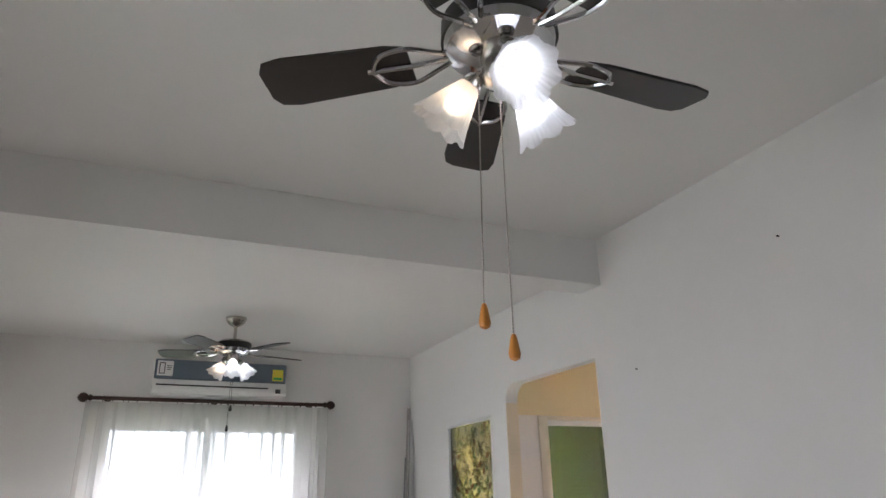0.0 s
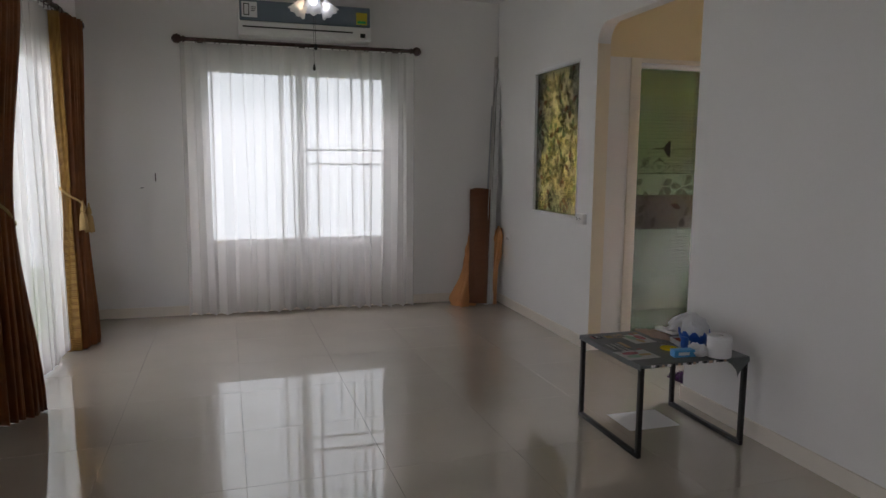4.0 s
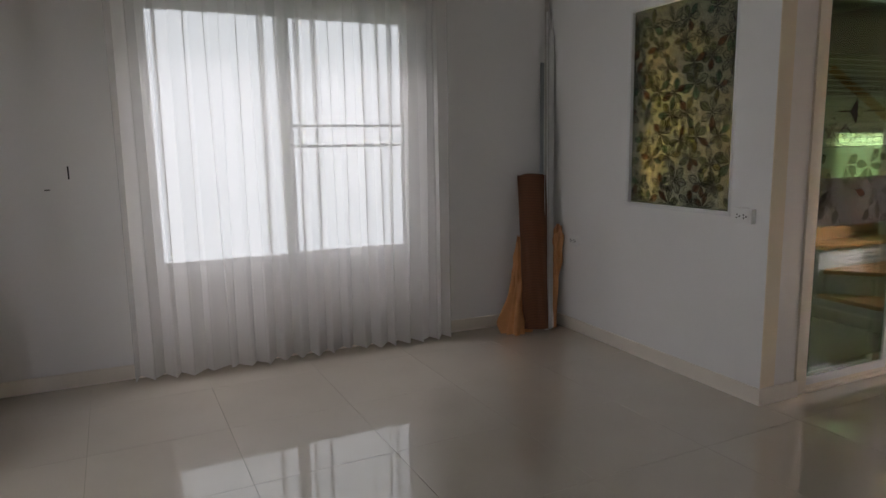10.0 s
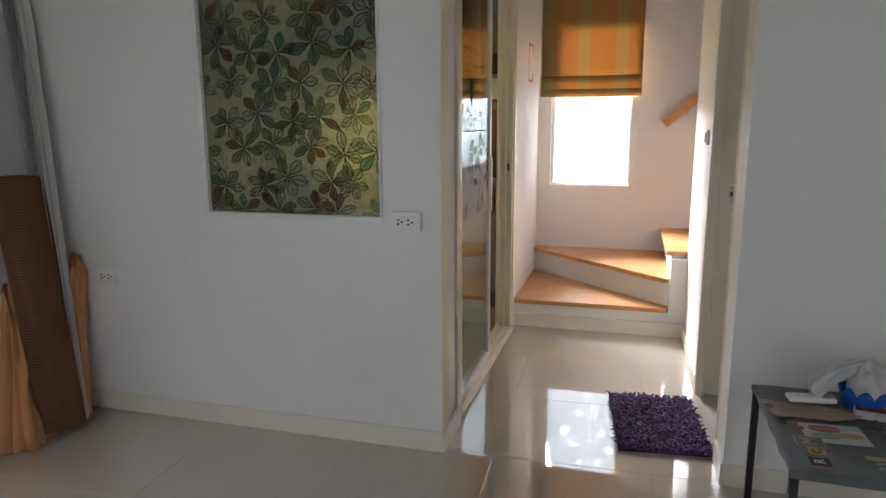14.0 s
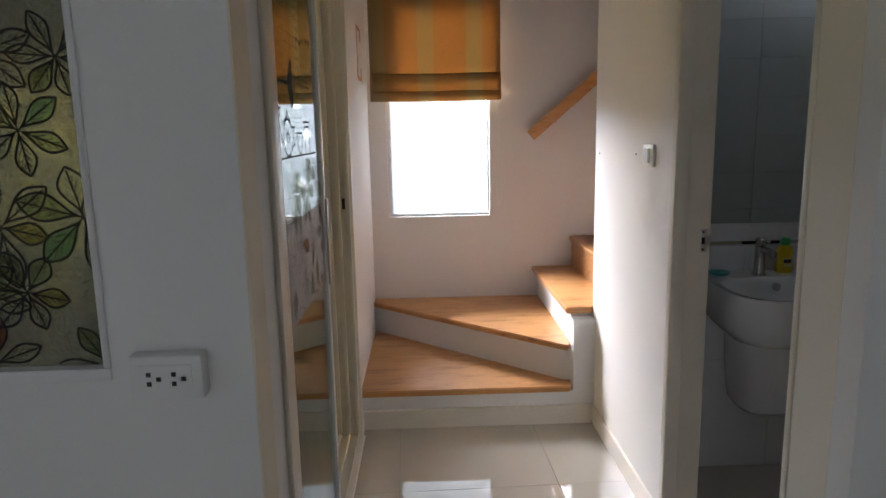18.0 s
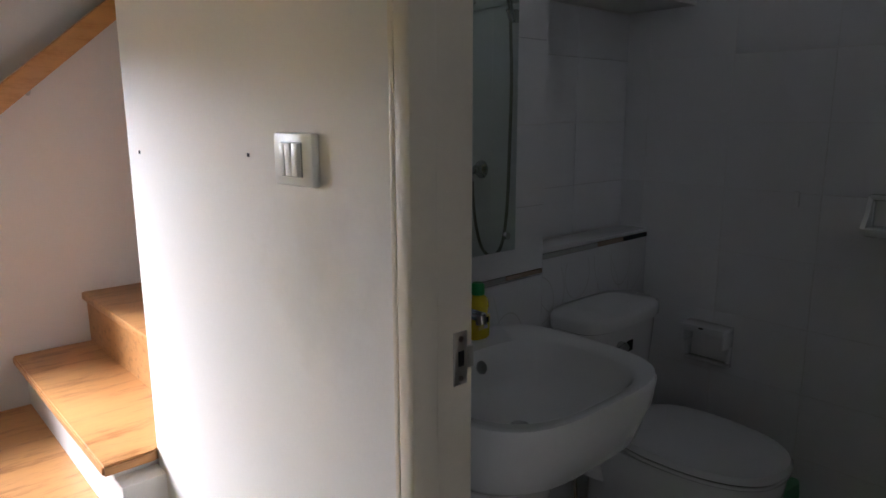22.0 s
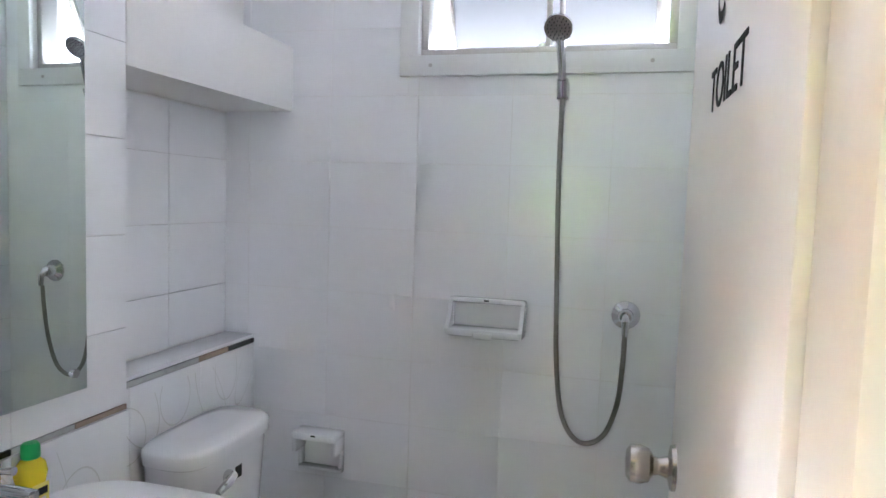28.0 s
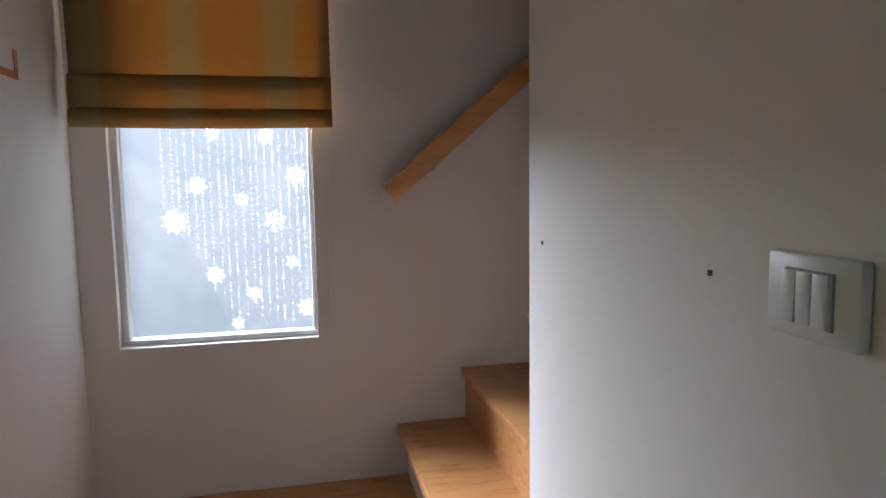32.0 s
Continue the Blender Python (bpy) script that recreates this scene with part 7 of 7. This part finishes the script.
def on_door(args, mat, nm, parent, bevel=0.002):
    b = boxed(*args, bevel=bevel)
    b.transform(HINGE)
    return part(nm, b, mat, parent)


DW = 0.605
leaf = on_door((-0.012, -DW, -0.045, 0.022, 0.0, 2.005), DOORPAINT, "door_leaf", door, 0.003)
K = HINGE @ Matrix.Translation((0.022, -DW + 0.06, 1.012)) @ Matrix.Rotation(math.pi / 2, 4, "Y")
knob = part("door_knob", lathe(bmesh.new(), [(0.001, 0), (0.033, 0.0), (0.032, 0.006), (0.016, 0.010), (0.012, 0.022), (0.014, 0.030), (0.024, 0.036), (0.028, 0.048), (0.026, 0.062), (0.018, 0.068), (0.001, 0.069)], m=K), NICKEL, leaf, "satin steel knob")
SIGN = HINGE @ Matrix.Translation((0.0225, -0.297, 1.517)) @ Matrix(((0, 0, 1, 0), (1, 0, 0, 0), (0, 1, 0, 0), (0, 0, 0, 1)))
words("TOILET", 0.069, SIGN @ Matrix.Diagonal((0.95, 1, 1, 1)), INK, leaf, "lettering")
b = bmesh.new()
for cy, r0, r1, z in ((-0.352, 0.034, 0.024, 1.636), (-0.247, 0.034, 0.024, 1.636)):
    prev = None
    for i in range(22):
        t = 0.5 + 5.0 * i / 21
        cur = [b.verts.new(HINGE @ Vector((0.0232, cy + r * math.cos(t), z + 1.45 * r * math.sin(t)))) for r in (r0, r1)]
        if prev:
            b.faces.new((prev[0], cur[0], cur[1], prev[1]))
        prev = cur
part("sign_shape", b, INK, leaf, smooth=None)

# ---- bathroom things ----
mirror = thing("wall_mirror", (4.004, 2.87, 0.97), "tall frameless mirror screwed to the pier", "mirror")
mg = boxed(-0.0025, -0.249, 0.966, 0.002, 0.249, 1.97, 0.0012, segments=1)
mg.transform(Matrix.Translation((4.0, 2.881, 0)) @ Matrix.Rotation(radians(-1.2), 4, "Z"))
part("glass", mg, MIRROR, mirror, smooth=None)
for y in (2.665, 3.10):
    part("screw_cap", tube(bmesh.new(), (4.004, y, 1.005), (3.988, y, 1.005), 0.009), CHROME, mirror)


def outline(cx, cy, a, front, back, n=44, power=2.6):
    """A rounded plan: a half-width a along y, reaching front and back along -x and +x."""
    pts = []
    for i in range(n):
        t = 2 * math.pi * i / n
        c, s = math.cos(t), math.sin(t)
        c, s = math.copysign(abs(c) ** (2 / power), c), math.copysign(abs(s) ** (2 / power), s)
        pts.append((cx + (back if c > 0 else front) * c, cy + a * s))
    return pts


def loft(levels, close_top=True, close_bottom=True):
    """A skin through outlines at heights."""
    b = bmesh.new()
    rings = [[b.verts.new((x, y, z)) for x, y in pts] for pts, z in levels]
    n = len(rings[0])
    for p, q in zip(rings, rings[1:]):
        for i in range(n):
            b.faces.new((p[i], p[(i + 1) % n], q[(i + 1) % n], q[i]))
    if close_bottom:
        b.faces.new(rings[0][::-1])
    if close_top:
        b.faces.new(rings[-1])
    return b


BY = 2.888
basin = thing("wash_basin", (3.78, BY, ZB), "white porcelain basin on a half pedestal", "basin")
bx = 3.79
b = loft([(outline(bx + 0.05, BY, 0.10, 0.12, 0.16, power=3), 0.545), (outline(bx + 0.02, BY, 0.19, 0.18, 0.19, power=3), 0.575), (outline(bx, BY, 0.250, 0.250, 0.2185, power=3.4), 0.64), (outline(bx, BY, 0.271, 0.272, 0.2185, power=3.6), 0.72), (outline(bx, BY, 0.276, 0.277, 0.2185, power=3.6), 0.765), (outline(bx, BY, 0.272, 0.273, 0.216, power=3.6), 0.775),
          (outline(bx - 0.045, BY, 0.238, 0.205, 0.155, power=3), 0.772), (outline(bx - 0.045, BY, 0.229, 0.195, 0.146, power=3), 0.760), (outline(bx - 0.045, BY, 0.203, 0.165, 0.125, power=2.6), 0.70), (outline(bx - 0.045, BY, 0.14, 0.11, 0.09, power=2.2), 0.655), (outline(bx - 0.045, BY, 0.03, 0.03, 0.03, power=2), 0.645)])
part("bowl", b, PORCELAIN, basin, smooth=50)
b = loft([(outline(3.91, BY, 0.095, 0.11, 0.0985, power=3), 0.255), (outline(3.90, BY, 0.118, 0.14, 0.1085, power=3), 0.285), (outline(3.885, BY, 0.138, 0.165, 0.1235, power=3), 0.40), (outline(3.87, BY, 0.155, 0.185, 0.1385, power=3), 0.60)])
part("half_pedestal", b, PORCELAIN, basin, smooth=50)
ov = Matrix.Translation((3.884, BY - 0.020, 0.735)) @ Vector((-1, 0, 0.45)).to_track_quat("Z", "Y").to_matrix().to_4x4()
o = part("overflow_ring", lathe(bmesh.new(), [(0.0125, -0.006), (0.0155, -0.006), (0.0155, 0.005), (0.0125, 0.005)], m=ov, n=20), CHROME, basin)
part("overflow_hole", lathe(bmesh.new(), [(0.001, 0.0040), (0.0127, 0.0040), (0.0120, 0.0048), (0.001, 0.0050)], m=ov, n=20), DARK, o)
part("drain_plug", lathe(bmesh.new(), [(0.001, 0.0), (0.022, 0.0), (0.020, 0.005), (0.001, 0.006)], (bx - 0.045, BY, 0.6455)), CHROME, basin)
TX, TY = 3.928, 2.915
tap = thing("basin_tap", (TX, TY, 0.775), "chrome single-lever basin mixer tap", "tap")
part("body", lathe(bmesh.new(), [(0.001, 0.0), (0.027, 0.0), (0.027, 0.005), (0.022, 0.009), (0.020, 0.020), (0.0185, 0.075), (0.0185, 0.112), (0.001, 0.1125)], (TX, TY, 0.774), 28), CHROME, tap)
part("handle_cap", lathe(bmesh.new(), [(0.001, 0.0), (0.0180, 0.0), (0.0190, 0.002), (0.0190, 0.026), (0.016, 0.030), (0.001, 0.031)], (TX, TY, 0.888), 28), CHROME, tap)
part("spout", sweep(bmesh.new(), [(TX - 0.008, TY, 0.876), (TX - 0.045, TY - 0.004, 0.876), (TX - 0.088, TY - 0.008, 0.874)], [0.012, 0.012, 0.0115], 16), CHROME, tap)
part("aerator", sweep(bmesh.new(), [(TX - 0.081, TY - 0.007, 0.878), (TX - 0.084, TY - 0.0075, 0.858)], [0.0125, 0.0120], 16), NICKEL, tap)
part("lever", sweep(bmesh.new(), [(TX - 0.016, TY, 0.908), (TX - 0.034, TY - 0.002, 0.911), (TX - 0.052, TY - 0.004, 0.913)], [0.0055, 0.0055, 0.0075], 12), CHROME, tap)
bottle = thing("soap_bottle", (3.968, 2.80, 0.774), "yellow dish soap bottle with a green cap", "bottle")
b = loft([(outline(3.962, 2.80, 0.030, 0.020, 0.020, 28), 0.7745), (outline(3.962, 2.80, 0.032, 0.022, 0.022, 28), 0.782), (outline(3.962, 2.80, 0.031, 0.021, 0.021, 28), 0.812), (outline(3.962, 2.80, 0.025, 0.019, 0.019, 28), 0.832), (outline(3.962, 2.80, 0.030, 0.021, 0.021, 28), 0.853), (outline(3.962, 2.80, 0.026, 0.019, 0.019, 28), 0.871), (outline(3.962, 2.80, 0.013, 0.013, 0.013, 28), 0.883)])
part("bottle", b, YELLOW, bottle, smooth=60)
part("cap", lathe(bmesh.new(), [(0.001, 0), (0.016, 0), (0.017, 0.004), (0.016, 0.024), (0.013, 0.028), (0.001, 0.029)], (3.962, 2.80, 0.883)), GREEN, bottle)
b = boxed(3.9385, 2.782, 0.800, 3.9402, 2.818, 0.836)
lab = part("label", b, surface("label_gold", (0.85, 0.72, 0.15), 0.4), bottle, smooth=None)
part("label_mark", boxed(3.9375, 2.786, 0.815, 3.9384, 2.815, 0.829), INK, lab, smooth=None)
part("label_mark", boxed(3.9375, 2.790, 0.802, 3.9384, 2.802, 0.810), PAPER, lab, smooth=None)
single("soap_dish", lathe(bmesh.new(), [(0.001, 0), (0.030, 0), (0.042, 0.010), (0.040, 0.012), (0.001, 0.006)], (3.95, 3.06, 0.7745), 24), surface("teal_plastic", (0.03, 0.38, 0.40), 0.3), "teal plastic soap dish on the basin", "soap dish")

WY = 2.135
wc = thing("toilet", (3.85, WY, ZB), "white porcelain close-coupled toilet with closed lid", "toilet")
b = loft([(outline(3.80, WY, 0.118, 0.265, 0.25, power=3.2), ZB), (outline(3.80, WY, 0.122, 0.268, 0.25, power=3.2), ZB + 0.02), (outline(3.81, WY, 0.115, 0.235, 0.24, power=3), ZB + 0.16), (outline(3.80, WY, 0.145, 0.275, 0.25, power=2.6), ZB + 0.24), (outline(3.78, WY, 0.178, 0.315, 0.27, power=2.3), ZB + 0.32), (outline(3.78, WY, 0.183, 0.322, 0.27, power=2.3), ZB + 0.375), (outline(3.78, WY, 0.178, 0.316, 0.265, power=2.3), ZB + 0.39)])
part("bowl", b, PORCELAIN, wc, smooth=50)
b = loft([(outline(3.74, WY, 0.182, 0.285, 0.20, power=2.4), ZB + 0.395), (outline(3.74, WY, 0.187, 0.290, 0.205, power=2.4), ZB + 0.400), (outline(3.74, WY, 0.187, 0.290, 0.205, power=2.4), ZB + 0.408)])
part("seat", b, PORCELAIN, wc, smooth=50)
part("seat_gap", loft([(outline(3.74, WY, 0.182, 0.285, 0.20, power=2.4), ZB + 0.4082), (outline(3.74, WY, 0.182, 0.285, 0.20, power=2.4), ZB + 0.4130)]), DARK, wc, smooth=50)
b = loft([(outline(3.74, WY, 0.187, 0.290, 0.205, power=2.4), ZB + 0.4132), (outline(3.74, WY, 0.189, 0.292, 0.206, power=2.4), ZB + 0.422), (outline(3.74, WY, 0.182, 0.284, 0.20, power=2.4), ZB + 0.434), (outline(3.74, WY, 0.13, 0.21, 0.15, power=2.4), ZB + 0.439)])
part("lid", b, PORCELAIN, wc, smooth=50)
part("rear_deck", loft([(outline(4.03, WY, 0.15, 0.13, 0.112, power=5), ZB + 0.25), (outline(4.03, WY, 0.17, 0.15, 0.112, power=5), ZB + 0.40)]), PORCELAIN, wc, smooth=50)
b = loft([(outline(4.045, WY, 0.165, 0.075, 0.095, power=4), ZB + 0.402), (outline(4.045, WY, 0.185, 0.092, 0.095, power=3.8), ZB + 0.50), (outline(4.045, WY, 0.20, 0.105, 0.095, power=3.6), ZB + 0.722)])
tank = part("cistern", b, PORCELAIN, wc, smooth=50)
b = loft([(outline(4.045, WY, 0.203, 0.108, 0.096, power=3.6), ZB + 0.724), (outline(4.045, WY, 0.211, 0.116, 0.097, power=3.6), ZB + 0.729), (outline(4.045, WY, 0.212, 0.117, 0.097, power=3.6), ZB + 0.758), (outline(4.045, WY, 0.208, 0.113, 0.096, power=3.6), ZB + 0.766), (outline(4.045, WY, 0.197, 0.103, 0.09, power=3.4), ZB + 0.773), (outline(4.045, WY, 0.12, 0.06, 0.06, power=3), ZB + 0.778)])
part("cistern_lid", b, PORCELAIN, wc, smooth=50)
fl = bmesh.new()
tube(fl, (3.965, WY + 0.060, ZB + 0.668), (3.925, WY + 0.060, ZB + 0.668), 0.017)
sweep(fl, [(3.925, WY + 0.056, ZB + 0.671), (3.918, WY + 0.090, ZB + 0.664), (3.922, WY + 0.132, ZB + 0.650)], [0.013, 0.013, 0.009], 10)
part("flush_lever", fl, CHROME, tank)
part("sticker", boxed(3.9415, WY - 0.012, ZB + 0.640, 3.9475, WY + 0.020, ZB + 0.675), DARK, tank, smooth=None)
part("floor_bolt", tube(bmesh.new(), (3.72, WY + 0.105, ZB + 0.06), (3.72, WY + 0.125, ZB + 0.06), 0.008), STEEL, wc)
valve = thing("stop_valve", (4.13, 2.42, 0.2), "steel stop valve with braided hose beside the toilet", "valve")
vb = bmesh.new()
tube(vb, (4.145, 2.43, 0.22), (4.08, 2.43, 0.22), 0.011)
tube(vb, (4.095, 2.43, 0.22), (4.095, 2.38, 0.22), 0.013)
part("valve_body", vb, STEEL, valve)
part("braided_hose", sweep(bmesh.new(), spline([(4.09, 2.43, 0.21), (4.07, 2.47, 0.08), (4.05, 2.46, -0.03), (4.00, 2.38, -0.05), (3.985, 2.32, -0.02), (4.02, 2.28, 0.06), (4.06, 2.27, 0.33)], 8), 0.006, 8), surface("braided_steel", (0.20, 0.18, 0.16), 0.4, metal=0.8, vary=0.4, grain=500, relief=0.4), valve)

trash = thing("waste_basket", (3.63, 1.86, ZB), "green slatted plastic basket with bag liner", "basket")
part("basket", loft([(outline(3.63, 1.845, 0.075, 0.075, 0.075, 36, 2), ZB + 0.006), (outline(3.63, 1.845, 0.088, 0.088, 0.088, 36, 2), ZB + 0.12), (outline(3.63, 1.845, 0.098, 0.098, 0.098, 36, 2), ZB + 0.20)], close_top=False), GREEN, trash)
for k in range(18):
    a = math.pi / 2 + 2 * math.pi * k / 18
    part("slot", boxed(-0.004, -0.002, 0, 0.004, 0.002, 0.05), DARK, trash, smooth=None).matrix_basis = Matrix.Translation((3.63, 1.845, ZB)) @ Matrix.Translation((0.0845 * math.cos(a), 0.0845 * math.sin(a), 0.07)) @ Matrix.Rotation(a - math.pi / 2, 4, "Z")
b = bmesh.new()
n = 60
rr = [[b.verts.new((3.63 + (r + 0.012 * math.sin(7 * t + r * 90)) * math.cos(t), 1.845 + (r + 0.012 * math.sin(7 * t + r * 90)) * math.sin(t), ZB + z + 0.012 * math.sin(5 * t + z * 40))) for t in [2 * math.pi * i / n for i in range(n)]] for r, z in ((0.085, 0.17), (0.092, 0.215), (0.104, 0.23), (0.108, 0.20), (0.104, 0.165))]
for p, q in zip(rr, rr[1:]):
    for i in range(n):
        b.faces.new((p[i], p[(i + 1) % n], q[(i + 1) % n], q[i]))
part("bag_liner", b, cloth_sheer("green_tinted_bag", (0.45, 0.80, 0.62), 0.3), trash, smooth=60)

# recessed ceramic holders on the back wall
def ceramic_holder(name, label, x0, x1, z0, z1, deep, lip):
    root = thing(name, ((x0 + x1) / 2, YW, z0), label, "soap holder" if lip else "paper holder", "ceramic fittings")
    f = bmesh.new()
    w = 0.014
    for a in ((x0, z0, x1, z0 + w), (x0, z1 - w, x1, z1), (x0, z0 + w, x0 + w, z1 - w), (x1 - w, z0 + w, x1, z1 - w)):
        box(f, a[0], YW - 0.001, a[1], a[2], YW + 0.030, a[3], bevel=0.006)
    part("rim", f, PORCELAIN, root)
    part("recess", boxed(x0 + w - 0.002, YW - 0.001, z0 + w - 0.002, x1 - w + 0.002, YW + 0.004, z1 - w + 0.002), PORCELAIN, root, smooth=None)
    if lip:
        part("tray", boxed(x0 + 0.006, YW + 0.002, z0 - 0.004, x1 - 0.006, YW + 0.084, z0 + 0.020, 0.008), PORCELAIN, root)
        part("tray_lip", boxed((x0 + x1) / 2 - 0.03, YW + 0.074, z0 - 0.008, (x0 + x1) / 2 + 0.03, YW + 0.092, z0 + 0.013, 0.006), PORCELAIN, root)
        for xa in (x0 + 0.001, x1 - 0.013):
            ck = prism(bmesh.new(), [(YW + 0.001, z0), (YW + 0.082, z0), (YW + 0.084, z0 + 0.018), (YW + 0.056, z0 + 0.05), (YW + 0.032, z1), (YW + 0.001, z1)], xa, xa + 0.012)
            ck.transform(Matrix(((0, 0, 1, 0), (1, 0, 0, 0), (0, 1, 0, 0), (0, 0, 0, 1))))
            bmesh.ops.recalc_face_normals(ck, faces=ck.faces)
            part("cheek", ck, PORCELAIN, root)
        part("top_lip", boxed(x0 + 0.004, YW + 0.002, z1 - 0.012, x1 - 0.004, YW + 0.036, z1 + 0.003, 0.004), PORCELAIN, root)
    else:
        part("hood", boxed(x0, YW + 0.001, z1 - 0.022, x1, YW + 0.080, z1 + 0.004, 0.007), PORCELAIN, root)
        for x in (x0 + 0.008, x1 - 0.008):
            part("cheek", boxed(x - 0.009, YW + 0.001, z1 - 0.068, x + 0.009, YW + 0.074, z1 - 0.012, 0.006), PORCELAIN, root)
        part("shelf", boxed(x0 + 0.004, YW + 0.001, z0, x1 - 0.004, YW + 0.034, z0 + 0.014, 0.005), PORCELAIN, root)
    part("badge", boxed((x0 + x1) / 2 - 0.008, YW + (0.0355 if lip else 0.0795), z1 - 0.006, (x0 + x1) / 2 + 0.008, YW + (0.0375 if lip else 0.0815), z1 - 0.001), DARK, root, smooth=None)


ceramic_holder("soap_holder", "white ceramic soap holder set in the tiled wall", 3.200, 3.440, 0.975, 1.082, 0.03, True)
ceramic_holder("paper_holder", "white ceramic toilet paper holder beside the toilet", 3.795, 3.955, 0.458, 0.598, 0.03, False)
single("wall_hook", boxed(3.631, YW + 0.0005, 1.025, 3.649, YW + 0.006, 1.075, 0.003), BAG, "clear stick-on hook on the tiles", "hook")

shower = thing("shower_set", (3.118, YW, 1.2), "chrome hand shower with hose and wall valve", "shower")
b = bmesh.new()
box(b, 3.100, YW, 1.690, 3.136, YW + 0.030, 1.742, 0.004)
tube(b, (3.118, YW + 0.028, 1.70), (3.118, YW + 0.050, 1.745), 0.017)
part("bracket", b, CHROME, shower)
hd = Matrix.Translation((3.130, YW + 0.105, 1.880)) @ Vector((0.05, 0.72, -0.62)).to_track_quat("Z", "Y").to_matrix().to_4x4()
part("handle", sweep(bmesh.new(), [(3.118, YW + 0.032, 1.700), (3.121, YW + 0.055, 1.78), (3.128, YW + 0.080, 1.865)], [0.011, 0.012, 0.014], 12), CHROME, shower)
head = part("shower_head", lathe(bmesh.new(), [(0.001, -0.028), (0.018, -0.024), (0.036, -0.010), (0.041, 0.0), (0.040, 0.008), (0.001, 0.009)], m=hd), CHROME, shower)
b = bmesh.new()
for r, k in ((0.010, 6), (0.021, 12), (0.031, 18)):
    for i in range(k):
        t = 2 * math.pi * i / k
        bmesh.ops.create_cone(b, cap_ends=True, segments=6, radius1=0.0018, radius2=0.0014, depth=0.004, matrix=hd @ Matrix.Translation((r * math.cos(t), r * math.sin(t), 0.011)))
part("nozzles", b, BLACKM, head)
part("hose", sweep(bmesh.new(), spline([(3.117, YW + 0.040, 1.690), (3.118, YW + 0.030, 1.45), (3.110, YW + 0.028, 1.15), (3.100, YW + 0.028, 0.90), (3.075, YW + 0.03, 0.74), (3.02, YW + 0.035, 0.672), (2.955, YW + 0.04, 0.70), (2.918, YW + 0.045, 0.80), (2.908, YW + 0.055, 0.92), (2.906, YW + 0.060, 1.01)], 12), 0.0075, 10), surface("ribbed_hose", (0.32, 0.31, 0.29), 0.3, metal=0.9, vary=0.5, grain=420, relief=0.6), shower)
vv = Matrix.Translation((2.906, YW, 1.062)) @ Matrix.Rotation(-math.pi / 2, 4, "X")
vb = part("valve_rose", lathe(bmesh.new(), [(0.001, 0), (0.042, 0.0), (0.041, 0.008), (0.022, 0.018), (0.020, 0.045), (0.016, 0.05), (0.001, 0.051)], m=vv), CHROME, shower)
part("valve_lever", sweep(bmesh.new(), [(2.906, YW + 0.045, 1.062), (2.906, YW + 0.065, 1.05), (2.906, YW + 0.068, 1.01)], [0.012, 0.011, 0.009], 10), CHROME, vb)
part("riser_pipe", tube(bmesh.new(), (3.135, YW - 0.03, 1.86), (3.138, YW - 0.03, 2.33), 0.008), STEEL, shower)
drain = thing("floor_drain", (2.925, 1.90, ZB), "square steel floor drain in the bathroom tiles", "drain")
part("plate", boxed(2.872, 1.852, ZB - 0.001, 2.972, 1.952, ZB + 0.003, 0.001), DARKSTEEL, drain)
for k in range(6):
    part("slot", boxed(2.884, 1.864 + 0.0145 * k, ZB + 0.0028, 2.960, 1.871 + 0.0145 * k, ZB + 0.0036), DARK, drain, smooth=None)

# ---- floor pieces, last ----
P = 0.61
lay_turned(floor, XL + 0.001, XT, YF, YB, 0.0, 0.130, 4.20, P, 0.0011, 1.74, TILE)
lay_turned(floor, XT + 0.001, 4.358, YT, YH, 0.0, 0.130, 4.20, P, 0.0011, 1.74, TILE)
lay_tiles(bathfloor, XB + 0.011, 4.30, YW, YP - 0.114, ZB, 3.03, 2.05, 0.6, 0.0016, BATHTILE)
structure("threshold", boxed(DX0, YP - 0.113, ZB - 0.0, DX1, YP - 0.001, -0.004, 0.003), TILE, "polished tile threshold")
